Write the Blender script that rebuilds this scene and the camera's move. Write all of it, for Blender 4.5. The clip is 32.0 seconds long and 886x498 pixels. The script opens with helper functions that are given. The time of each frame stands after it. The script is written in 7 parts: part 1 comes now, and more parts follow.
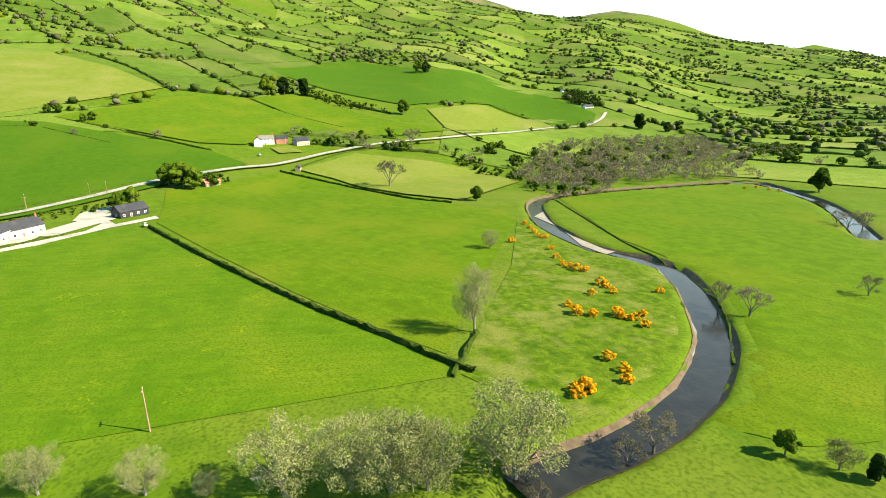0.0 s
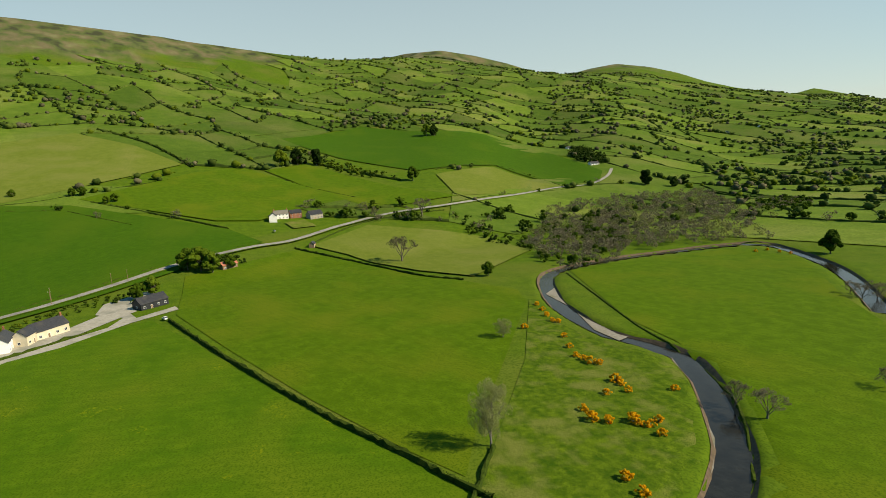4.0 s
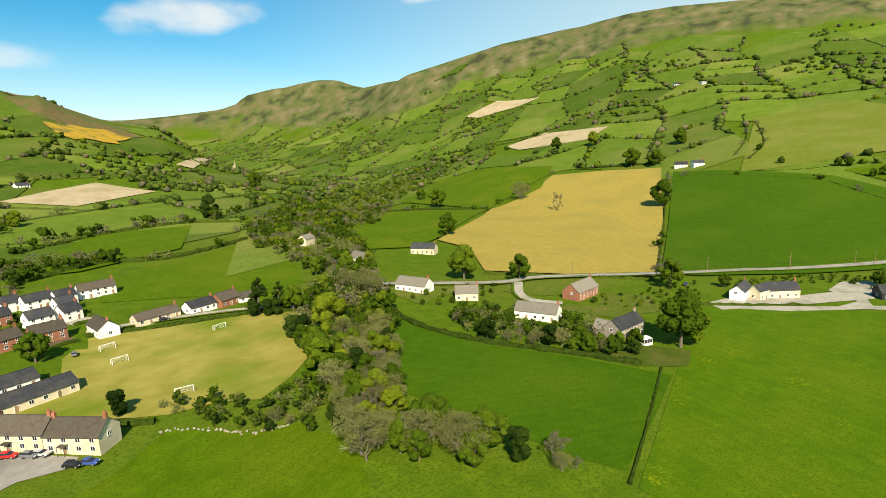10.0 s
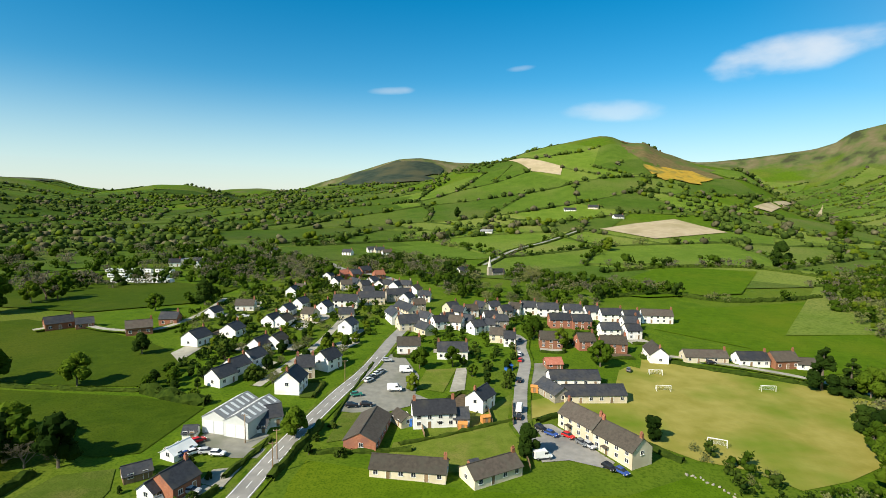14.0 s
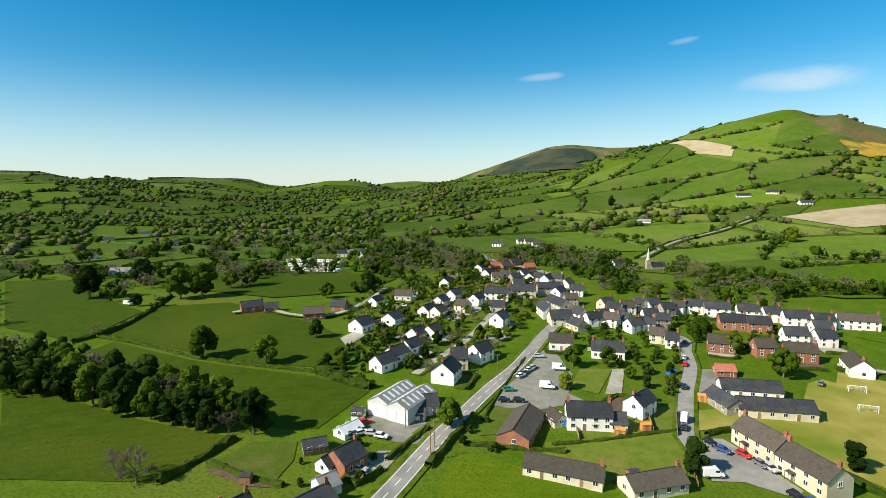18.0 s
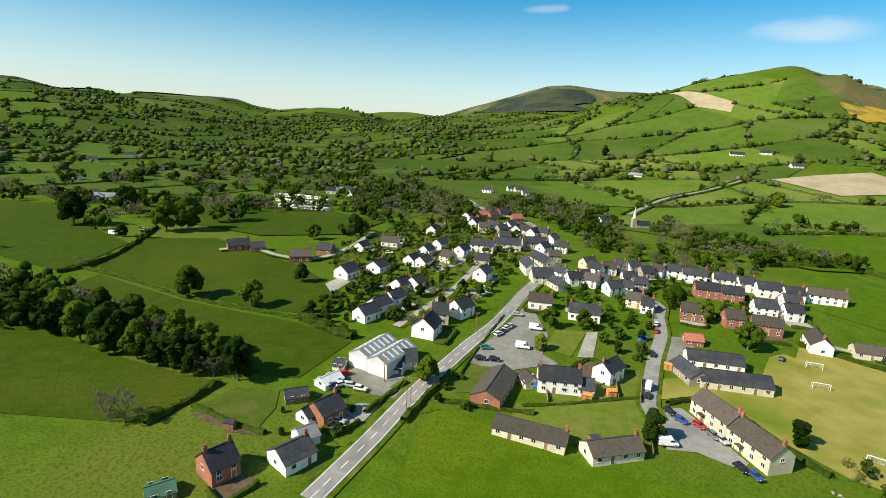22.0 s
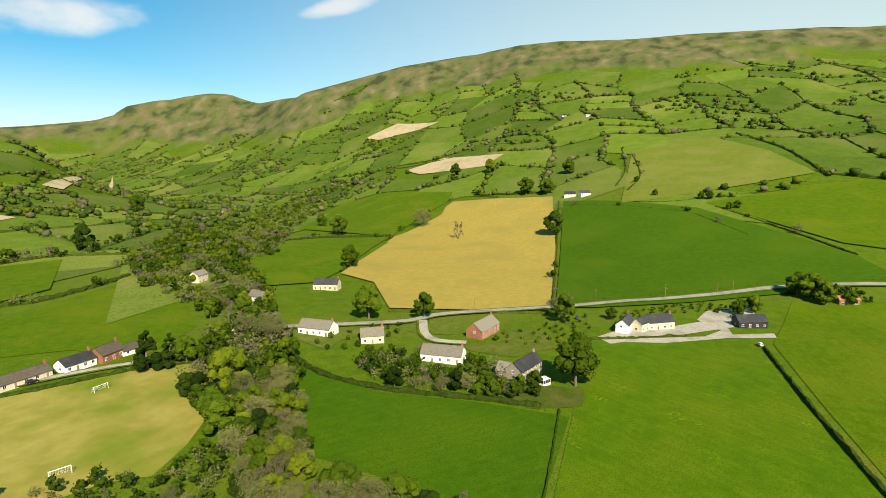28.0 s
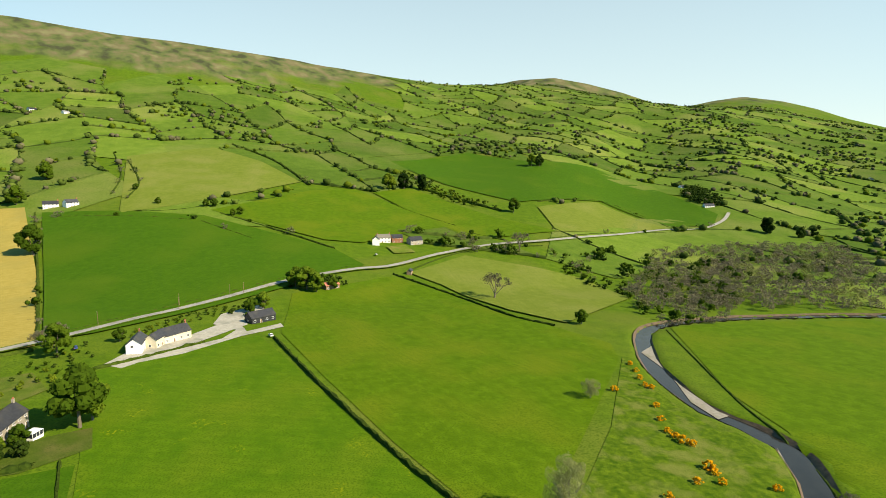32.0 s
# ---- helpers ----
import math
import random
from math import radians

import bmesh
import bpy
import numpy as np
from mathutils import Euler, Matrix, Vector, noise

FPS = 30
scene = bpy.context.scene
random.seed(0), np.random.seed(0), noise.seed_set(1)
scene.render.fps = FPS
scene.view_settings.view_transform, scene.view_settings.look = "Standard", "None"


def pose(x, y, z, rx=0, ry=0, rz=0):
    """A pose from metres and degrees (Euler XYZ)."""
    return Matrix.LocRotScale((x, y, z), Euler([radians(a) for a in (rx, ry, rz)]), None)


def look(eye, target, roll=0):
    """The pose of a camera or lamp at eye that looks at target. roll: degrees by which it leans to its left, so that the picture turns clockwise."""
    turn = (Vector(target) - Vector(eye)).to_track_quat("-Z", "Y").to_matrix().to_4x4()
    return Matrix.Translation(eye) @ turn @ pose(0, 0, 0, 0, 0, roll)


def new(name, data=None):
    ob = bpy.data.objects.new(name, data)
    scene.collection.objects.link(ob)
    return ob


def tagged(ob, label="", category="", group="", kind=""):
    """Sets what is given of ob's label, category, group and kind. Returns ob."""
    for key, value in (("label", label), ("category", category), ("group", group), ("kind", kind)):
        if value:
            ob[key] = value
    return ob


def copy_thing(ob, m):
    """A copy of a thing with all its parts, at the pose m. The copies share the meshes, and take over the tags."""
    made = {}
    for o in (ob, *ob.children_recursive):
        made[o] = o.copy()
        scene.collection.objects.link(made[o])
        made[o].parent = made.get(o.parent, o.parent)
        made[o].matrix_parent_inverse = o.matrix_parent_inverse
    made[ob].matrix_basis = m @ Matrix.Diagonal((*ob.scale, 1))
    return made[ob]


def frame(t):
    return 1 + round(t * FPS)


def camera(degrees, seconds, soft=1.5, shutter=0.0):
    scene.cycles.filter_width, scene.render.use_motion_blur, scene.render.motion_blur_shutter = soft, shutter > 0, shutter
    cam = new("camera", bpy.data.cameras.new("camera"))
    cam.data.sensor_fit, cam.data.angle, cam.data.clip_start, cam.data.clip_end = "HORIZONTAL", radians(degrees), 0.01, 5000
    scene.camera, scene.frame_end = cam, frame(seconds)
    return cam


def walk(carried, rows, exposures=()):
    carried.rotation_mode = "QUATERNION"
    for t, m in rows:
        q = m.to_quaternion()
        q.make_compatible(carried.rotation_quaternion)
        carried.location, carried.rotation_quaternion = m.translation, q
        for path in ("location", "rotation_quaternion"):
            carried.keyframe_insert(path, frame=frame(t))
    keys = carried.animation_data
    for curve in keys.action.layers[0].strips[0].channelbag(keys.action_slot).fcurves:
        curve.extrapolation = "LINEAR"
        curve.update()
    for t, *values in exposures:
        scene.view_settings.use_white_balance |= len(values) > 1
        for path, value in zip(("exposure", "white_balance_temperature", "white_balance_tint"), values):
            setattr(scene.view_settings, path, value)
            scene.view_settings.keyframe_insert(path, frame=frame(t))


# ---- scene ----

cam = camera(79.4, 32.0, soft=0.5)
PATH = [
    (0, (3.01, -2.72, 53.54), (89.40, -44.93, 26.04), -0.84),
    (0.5, (3.17, -2.75, 56.98), (88.95, -44.58, 27.10), -1.37),
    (1, (3.32, -2.72, 59.60), (90.13, -44.53, 32.84), -1.34),
    (1.5, (3.28, -2.79, 61.76), (91.15, -43.86, 37.44), -1.47),
    (2, (3.13, -3.16, 64.46), (90.31, -44.75, 38.56), -1.18),
    (2.5, (3.11, -3.26, 66.83), (89.91, -45.84, 41.27), -0.48),
    (4.5, (1.88, -2.90, 71.14), (91.43, -43.92, 53.90), -3.53),
    (5, (1.11, -1.92, 70.69), (91.06, -39.77, 48.87), -2.82),
    (5.5, (1.49, -1.87, 71.13), (96.10, -23.87, 47.37), -2.44),
    (6, (1.46, -1.81, 71.20), (98.85, -8.33, 49.45), -2.67),
    (6.5, (1.81, -1.79, 71.09), (99.18, 8.77, 50.92), -2.95),
    (7, (1.98, -2.00, 71.02), (96.06, 25.65, 51.42), -1.51),
    (7.5, (2.21, -1.87, 71.43), (89.41, 42.73, 51.28), -0.50),
    (8, (2.59, -1.88, 72.20), (81.44, 57.73, 57.08), -2.34),
    (8.5, (2.92, -2.53, 71.68), (71.93, 69.02, 60.83), -2.73),
    (9, (2.71, -2.81, 71.35), (72.79, 67.20, 57.67), -3.11),
    (9.5, (2.73, -2.84, 71.34), (71.79, 67.83, 55.97), -3.43),
    (10, (2.58, -3.16, 71.01), (70.96, 67.64, 53.38), -2.28),
    (10.5, (2.61, -3.10, 71.37), (71.39, 67.19, 53.26), -1.36),
    (11, (1.78, -2.93, 71.22), (63.90, 73.19, 52.60), -1.53),
    (11.5, (1.51, -2.79, 71.67), (47.62, 83.90, 52.70), -1.81),
    (12, (1.69, -1.96, 73.27), (31.78, 92.25, 58.47), -1.93),
    (12.5, (1.68, -1.95, 72.12), (13.86, 96.90, 63.07), -1.51),
    (13, (1.62, -2.21, 72.48), (-3.69, 97.12, 62.15), -0.39),
    (13.5, (2.50, -2.21, 72.38), (-19.23, 94.86, 62.06), 0.83),
    (14, (2.46, -2.02, 72.70), (-18.09, 95.44, 63.67), 0.86),
    (14.5, (1.60, -2.18, 72.15), (-41.47, 87.32, 60.56), 1.66),
    (15, (2.54, -1.94, 72.06), (-45.42, 85.13, 61.09), -0.16),
    (15.5, (2.28, -1.87, 72.28), (-45.63, 85.40, 62.88), -1.71),
    (17.5, (0.76, -1.68, 74.27), (-46.38, 85.88, 63.67), -3.31),
    (18, (0.96, -1.51, 74.84), (-45.47, 86.36, 63.77), -0.69),
    (18.5, (1.12, -1.75, 75.41), (-45.50, 86.01, 64.24), -1.18),
    (19, (1.13, -1.66, 76.27), (-44.87, 86.45, 65.28), -1.91),
    (19.5, (1.30, -1.34, 77.79), (-45.52, 86.43, 67.61), -2.27),
    (20, (1.24, -1.22, 79.20), (-46.99, 85.68, 68.13), -1.97),
    (20.5, (1.24, -1.43, 79.98), (-45.68, 86.16, 68.79), -0.96),
    (21, (1.79, -1.52, 81.33), (-44.88, 86.07, 69.12), -0.06),
    (21.5, (2.22, -1.72, 82.32), (-43.62, 85.74, 66.54), 0.99),
    (22, (1.61, -1.43, 83.63), (-41.76, 85.67, 60.54), 3.08),
    (22.5, (1.06, -1.31, 84.14), (-43.42, 85.71, 62.93), 2.06),
    (23, (0.93, -1.19, 84.20), (-44.74, 86.22, 67.62), -0.35),
    (23.5, (1.03, -0.77, 84.02), (-45.74, 86.61, 70.65), -1.38),
    (24, (2.48, -0.41, 83.99), (-36.52, 90.92, 72.26), -1.75),
    (24.5, (2.68, -0.55, 83.69), (-0.57, 98.74, 72.24), -2.55),
    (25, (1.44, -0.98, 83.98), (21.82, 95.88, 69.80), -1.78),
    (25.5, (0.75, -1.49, 84.19), (36.16, 90.64, 68.12), -2.56),
    (26, (0.94, -1.18, 83.87), (48.69, 85.06, 67.06), -3.87),
    (26.5, (1.05, -1.10, 83.74), (59.46, 78.10, 65.98), -4.93),
    (28.5, (1.76, -3.03, 83.01), (87.19, 46.64, 67.68), -1.90),
    (29, (2.17, -3.63, 83.10), (91.81, 37.56, 66.76), -3.26),
    (29.5, (1.93, -3.73, 82.89), (96.83, 25.65, 71.47), -0.05),
    (30, (1.97, -3.56, 82.51), (99.12, 16.54, 69.91), -1.01),
    (30.5, (1.97, -3.42, 82.45), (100.73, 6.16, 70.03), -0.73),
    (31, (1.72, -3.65, 82.10), (100.29, -5.76, 65.41), -0.28),
    (31.5, (1.62, -3.85, 82.39), (99.41, -16.89, 66.07), 0.21),
    (32, (1.12, -3.89, 81.87), (97.02, -28.60, 67.94), 0.42),
]
EXPOSURES = [(0, 1.5, 7500, 10), (2.5, 1.45, 8000, 10), (4.4, 0.1, 7700, 10), (5.0, 0.57, 7700, 10), (5.6, 1.0, 7500, 10), (6.0, 1.23, 7500, 10), (7.0, 1.5, 7900, 10), (8.0, 1.23, 7800, 10), (8.6, 0.75, 7800, 10), (10.0, 0.68, 7900, 10), (12.0, 0.65, 7300, 10), (14.0, 0.52, 6850, 10), (24.0, 0.49, 6850, 10), (26.0, 0.47, 7200, 10), (28.5, 0.7, 8000, 10), (30.0, 0.62, 7800, 10), (31.0, 0.42, 7200, 10), (32.0, 0.77, 7600, 10)]
walk(cam, [(t, look(eye, target, roll)) for t, eye, target, roll in PATH], EXPOSURES)

# ---- light ----
CLOUDS = ((-20.8, 13.2, 7.6, 1.9, 0.16, 0.6), (-5.0, 9.2, 5.2, 1.3, -0.03, 0.35), (17.7, 11.2, 2.6, 0.5, 0.06, 0.32), (-45.2, 15.9, 4.6, 0.9, 0.2, 0.5), (4.0, 13.5, 1.8, 0.4, 0.1, 0.25))
SUN_BEARING, SUN_UP = 142.0, 38.0
world = bpy.data.worlds.new("sky")
scene.world = world
world.use_nodes = True
wn, wl = world.node_tree.nodes, world.node_tree.links
wn.clear()
sky = wn.new("ShaderNodeTexSky")
sky.sky_type, sky.sun_disc = "NISHITA", False
sky.sun_elevation, sky.sun_rotation = radians(SUN_UP), radians(360 - SUN_BEARING)
sky.air_density, sky.dust_density, sky.ozone_density = 1.0, 0.25, 4.0
back = wn.new("ShaderNodeBackground")
back.inputs["Strength"].default_value = 0.098
wout = wn.new("ShaderNodeOutputWorld")
# a few thin white clouds above the hills: bearing, elevation, half width, half height in degrees, slant, density
wco = wn.new("ShaderNodeTexCoord")
vivid = wn.new("ShaderNodeHueSaturation")
vivid.inputs["Saturation"].default_value, vivid.inputs["Hue"].default_value = 1.45, 0.488
wl.new(sky.outputs[0], vivid.inputs["Color"])
# pale haze over the horizon
high = wn.new("ShaderNodeSeparateXYZ")
wl.new(wco.outputs["Generated"], high.inputs[0])
low = wn.new("ShaderNodeMapRange")
low.interpolation_type = "SMOOTHSTEP"
low.inputs[1].default_value, low.inputs[2].default_value, low.inputs[3].default_value, low.inputs[4].default_value = -0.02, 0.22, 0.62, 0.0
wl.new(high.outputs["Z"], low.inputs[0])
east = wn.new("ShaderNodeVectorMath")
east.operation = "DOT_PRODUCT"
east.inputs[1].default_value = (0.94, -0.34, 0.0)
wl.new(wco.outputs["Generated"], east.inputs[0])
toward = wn.new("ShaderNodeMapRange")
toward.interpolation_type = "SMOOTHSTEP"
toward.inputs[1].default_value, toward.inputs[2].default_value = -0.1, 0.95
wl.new(east.outputs["Value"], toward.inputs[0])
tall = wn.new("ShaderNodeMapRange")
tall.inputs[1].default_value, tall.inputs[2].default_value, tall.inputs[3].default_value, tall.inputs[4].default_value = 0.0, 0.75, 0.85, 0.2
wl.new(high.outputs["Z"], tall.inputs[0])
spread = wn.new("ShaderNodeMath")
spread.operation = "MULTIPLY"
wl.new(toward.outputs[0], spread.inputs[0])
wl.new(tall.outputs[0], spread.inputs[1])
most = wn.new("ShaderNodeMath")
most.operation = "MAXIMUM"
wl.new(low.outputs[0], most.inputs[0])
wl.new(spread.outputs[0], most.inputs[1])
haze = wn.new("ShaderNodeMix")
haze.data_type = "RGBA"
haze.inputs[7].default_value = (5.1, 6.3, 6.7, 1)
wl.new(most.outputs[0], haze.inputs[0])
wl.new(vivid.outputs[0], haze.inputs[6])
paint = haze.outputs[2]
cn = wn.new("ShaderNodeTexNoise")
cn.inputs["Scale"].default_value, cn.inputs["Detail"].default_value = 9.0, 7.0
cmap = wn.new("ShaderNodeMapping")
cmap.inputs["Scale"].default_value = (1, 1, 2.2)
wl.new(wco.outputs["Generated"], cmap.inputs["Vector"])
wl.new(cmap.outputs[0], cn.inputs["Vector"])
for cb, ce, cw, ch, slant, dense in CLOUDS:
    cb, ce = radians(cb), radians(ce)
    mid = Vector((-math.sin(cb) * math.cos(ce), math.cos(cb) * math.cos(ce), math.sin(ce)))
    side = Vector((math.cos(cb), math.sin(cb), 0))
    upw = side.cross(mid) * -1
    upw = upw if upw.z > 0 else -upw
    a1 = (side * math.cos(slant) + upw * math.sin(slant)) / math.radians(cw)
    a2 = (upw * math.cos(slant) - side * math.sin(slant)) / math.radians(ch)
    sq = []
    for axis in (a1, a2):
        dot = wn.new("ShaderNodeVectorMath")
        dot.operation = "DOT_PRODUCT"
        dot.inputs[1].default_value = axis
        wl.new(wco.outputs["Generated"], dot.inputs[0])
        off = wn.new("ShaderNodeMath")
        off.operation = "SUBTRACT"
        off.inputs[1].default_value = axis.dot(mid)
        wl.new(dot.outputs["Value"], off.inputs[0])
        pw = wn.new("ShaderNodeMath")
        pw.operation = "MULTIPLY"
        wl.new(off.outputs[0], pw.inputs[0])
        wl.new(off.outputs[0], pw.inputs[1])
        sq.append(pw)
    add = wn.new("ShaderNodeMath")
    wl.new(sq[0].outputs[0], add.inputs[0])
    wl.new(sq[1].outputs[0], add.inputs[1])
    near = wn.new("ShaderNodeMath")
    near.operation = "MULTIPLY_ADD"
    near.inputs[1].default_value, near.inputs[2].default_value = 2.2, -1.1
    wl.new(cn.outputs["Fac"], near.inputs[0])
    mix = wn.new("ShaderNodeMath")
    mix.operation = "SUBTRACT"
    wl.new(near.outputs[0], mix.inputs[0])
    wl.new(add.outputs[0], mix.inputs[1])
    cover = wn.new("ShaderNodeMapRange")
    cover.interpolation_type = "SMOOTHSTEP"
    cover.inputs[1].default_value, cover.inputs[2].default_value, cover.inputs[4].default_value = -1.0, 0.1, dense
    wl.new(mix.outputs[0], cover.inputs[0])
    ahead = wn.new("ShaderNodeVectorMath")
    ahead.operation = "DOT_PRODUCT"
    ahead.inputs[1].default_value = mid
    wl.new(wco.outputs["Generated"], ahead.inputs[0])
    front = wn.new("ShaderNodeMath")
    front.operation = "GREATER_THAN"
    front.inputs[1].default_value = 0.5
    wl.new(ahead.outputs["Value"], front.inputs[0])
    both = wn.new("ShaderNodeMath")
    both.operation = "MULTIPLY"
    wl.new(cover.outputs[0], both.inputs[0])
    wl.new(front.outputs[0], both.inputs[1])
    mx = wn.new("ShaderNodeMix")
    mx.data_type = "RGBA"
    mx.inputs[7].default_value = (7.4, 7.3, 7.2, 1)
    wl.new(both.outputs[0], mx.inputs[0])
    wl.new(paint, mx.inputs[6])
    paint = mx.outputs[2]
wl.new(paint, back.inputs["Color"])
wl.new(back.outputs[0], wout.inputs["Surface"])
sun = new("sun", bpy.data.lights.new("sun", "SUN"))
sun.data.energy, sun.data.angle, sun.data.color = 5.0, radians(0.5), (1.0, 0.94, 0.8)
sb, se = radians(SUN_BEARING), radians(SUN_UP)
sun.matrix_world = look((-math.sin(sb) * math.cos(se) * 900, math.cos(sb) * math.cos(se) * 900, math.sin(se) * 900), (0, 0, 0))

# ---- materials ----
def mat(name, dark, light, size=4.0, rough=0.9, bump=0.3, metal=0.0, patch=None, patch_size=40.0, vary=0.0, island=0.0, stretch=(1, 1, 1), fine=None, contrast=0.5, rows=None, flowers=None):
    """A surface of two tones in grain of that size in metres, a third tone in larger patches, and a spread from piece to piece."""
    m = bpy.data.materials.new(name)
    m.use_nodes = True
    n, l = m.node_tree.nodes, m.node_tree.links
    bsdf = n["Principled BSDF"]
    bsdf.inputs["Roughness"].default_value, bsdf.inputs["Metallic"].default_value = rough, metal
    bsdf.inputs["Specular IOR Level"].default_value = 0.25
    co = n.new("ShaderNodeTexCoord")
    mp = n.new("ShaderNodeMapping")
    mp.inputs["Scale"].default_value = stretch
    l.new(co.outputs["Object"], mp.inputs["Vector"])

    def grain(width, detail):
        t = n.new("ShaderNodeTexNoise")
        t.inputs["Scale"].default_value, t.inputs["Detail"].default_value = 1.0 / width, detail
        l.new(mp.outputs[0], t.inputs["Vector"])
        return t.outputs["Fac"]

    def blend(fac, a, b):
        x = n.new("ShaderNodeMix")
        x.data_type = "RGBA"
        for sock, v in ((x.inputs[0], fac), (x.inputs[6], a), (x.inputs[7], b)):
            if hasattr(v, "is_linked"):
                l.new(v, sock)
            elif isinstance(v, (int, float)):
                sock.default_value = v
            else:
                sock.default_value = (*v, 1)
        return x.outputs[2]

    def span(fac, lo, hi):
        r = n.new("ShaderNodeMapRange")
        r.inputs[1].default_value, r.inputs[2].default_value = lo, hi
        l.new(fac, r.inputs[0])
        return r.outputs[0]

    g = grain(size, 6.0)
    col = blend(span(g, 0.5 - 0.4 * contrast, 0.5 + 0.4 * contrast), dark, light)
    if patch:
        col = blend(span(grain(patch_size, 3.0), 0.48, 0.68), col, patch)
    if fine:
        col = blend(span(grain(size / 9, 3.0), 0.45, 0.75), col, fine)
    if rows:
        # faint mowing or drilling rows: heading in degrees, spacing in metres, strength
        mp2 = n.new("ShaderNodeMapping")
        mp2.inputs["Rotation"].default_value = (0, 0, radians(rows[0]))
        l.new(co.outputs["Object"], mp2.inputs["Vector"])
        wv = n.new("ShaderNodeTexWave")
        wv.inputs["Scale"].default_value, wv.inputs["Distortion"].default_value, wv.inputs["Detail"].default_value = 0.314 / rows[1], 3.0, 3.0
        wv.inputs["Detail Scale"].default_value = 0.4
        l.new(mp2.outputs[0], wv.inputs["Vector"])
        sp = n.new("ShaderNodeMapRange")
        sp.inputs[3].default_value, sp.inputs[4].default_value = 0.0, rows[2]
        l.new(wv.outputs["Fac"], sp.inputs[0])
        col = blend(sp.outputs[0], col, fine or dark)
    if flowers:
        # drifts of small flowers
        col = blend(span(grain(13.0, 3.0), 0.62, 0.85), col, blend(span(grain(0.9, 2.0), 0.55, 0.62), col, flowers))
    if vary or island:
        hsv = n.new("ShaderNodeHueSaturation")
        src = n.new("ShaderNodeNewGeometry").outputs["Random Per Island"] if island else n.new("ShaderNodeObjectInfo").outputs["Random"]
        k = island or vary
        r = n.new("ShaderNodeMapRange")
        r.inputs[3].default_value, r.inputs[4].default_value = 1 - k, 1 + k
        l.new(src, r.inputs[0])
        l.new(r.outputs[0], hsv.inputs["Value"])
        h = n.new("ShaderNodeMapRange")
        h.inputs[3].default_value, h.inputs[4].default_value = 0.5 + 0.03 * k, 0.5 - 0.03 * k
        l.new(src, h.inputs[0])
        l.new(h.outputs[0], hsv.inputs["Hue"])
        l.new(col, hsv.inputs["Color"])
        col = hsv.outputs[0]
    l.new(col, bsdf.inputs["Base Color"])
    if bump:
        b = n.new("ShaderNodeBump")
        b.inputs["Strength"].default_value, b.inputs["Distance"].default_value = bump, size * 0.08
        l.new(grain(size / 3, 5.0), b.inputs["Height"])
        l.new(b.outputs[0], bsdf.inputs["Normal"])
    return m


GRASS = mat("pasture_grass", (0.056, 0.110, 0.003), (0.090, 0.156, 0.006), 5.0, patch=(0.112, 0.150, 0.008), patch_size=45.0, fine=(0.040, 0.085, 0.003), rows=(70, 3.2, 0.13))
MEADOW = mat("mown_meadow_grass", (0.050, 0.116, 0.004), (0.082, 0.152, 0.006), 5.0, patch=(0.100, 0.152, 0.008), patch_size=38.0, fine=(0.038, 0.088, 0.003), rows=(19, 4.0, 0.16), flowers=(0.26, 0.27, 0.008))
# olive turf, with shade and lens falloff darkened into its colour
GRASS_OLIVE_SHADED = mat("olive_pasture", (0.036, 0.066, 0.004), (0.058, 0.092, 0.006), 5.0, patch=(0.070, 0.092, 0.008), patch_size=50.0, fine=(0.026, 0.050, 0.003), rows=(50, 3.6, 0.14))
GRASS_DEEP = mat("deep_green_grass", (0.034, 0.092, 0.003), (0.054, 0.120, 0.005), 5.0, fine=(0.026, 0.070, 0.003), patch=(0.064, 0.120, 0.006), patch_size=60.0, rows=(118, 3.6, 0.15))
GRASS_PALE = mat("pale_pasture", (0.112, 0.150, 0.018), (0.155, 0.185, 0.030), 6.0, fine=(0.080, 0.118, 0.014), patch=(0.178, 0.190, 0.044), patch_size=55.0, rows=(95, 4.0, 0.12))
GRASS_ROUGH = mat("rough_meadow", (0.036, 0.082, 0.004), (0.112, 0.168, 0.010), 2.4, patch=(0.150, 0.168, 0.034), patch_size=8.0, fine=(0.026, 0.058, 0.004), contrast=0.45, bump=0.8)
STUBBLE = mat("yellow_field", (0.305, 0.236, 0.052), (0.375, 0.296, 0.078), 5.0, fine=(0.245, 0.190, 0.040), patch=(0.270, 0.230, 0.062), patch_size=45.0, rows=(27, 3.0, 0.25))
PITCH = mat("dry_mown_turf", (0.220, 0.202, 0.040), (0.305, 0.270, 0.072), 7.0, patch=(0.115, 0.172, 0.014), patch_size=30.0, rows=(65, 4.5, 0.12))
BARE = mat("bare_tilled_soil", (0.357, 0.281, 0.170), (0.442, 0.365, 0.230), 9.0, patch=(0.306, 0.255, 0.136), patch_size=40.0)
LAWN = mat("garden_lawn", (0.070, 0.112, 0.012), (0.115, 0.150, 0.022), 3.0, vary=0.3, patch=(0.145, 0.145, 0.036), patch_size=9.0, fine=(0.055, 0.080, 0.010))
BRACKEN = mat("bracken_hillside", (0.100, 0.084, 0.034), (0.160, 0.122, 0.054), 9.0, patch=(0.080, 0.114, 0.028), patch_size=45.0)
HEATHER = mat("dark_heather", (0.022, 0.036, 0.026), (0.046, 0.060, 0.040), 30.0, patch=(0.070, 0.072, 0.040), patch_size=150.0, bump=0)
MOOR = mat("brown_moor", (0.048, 0.046, 0.028), (0.082, 0.076, 0.042), 30.0, patch=(0.060, 0.078, 0.034), patch_size=150.0, bump=0)
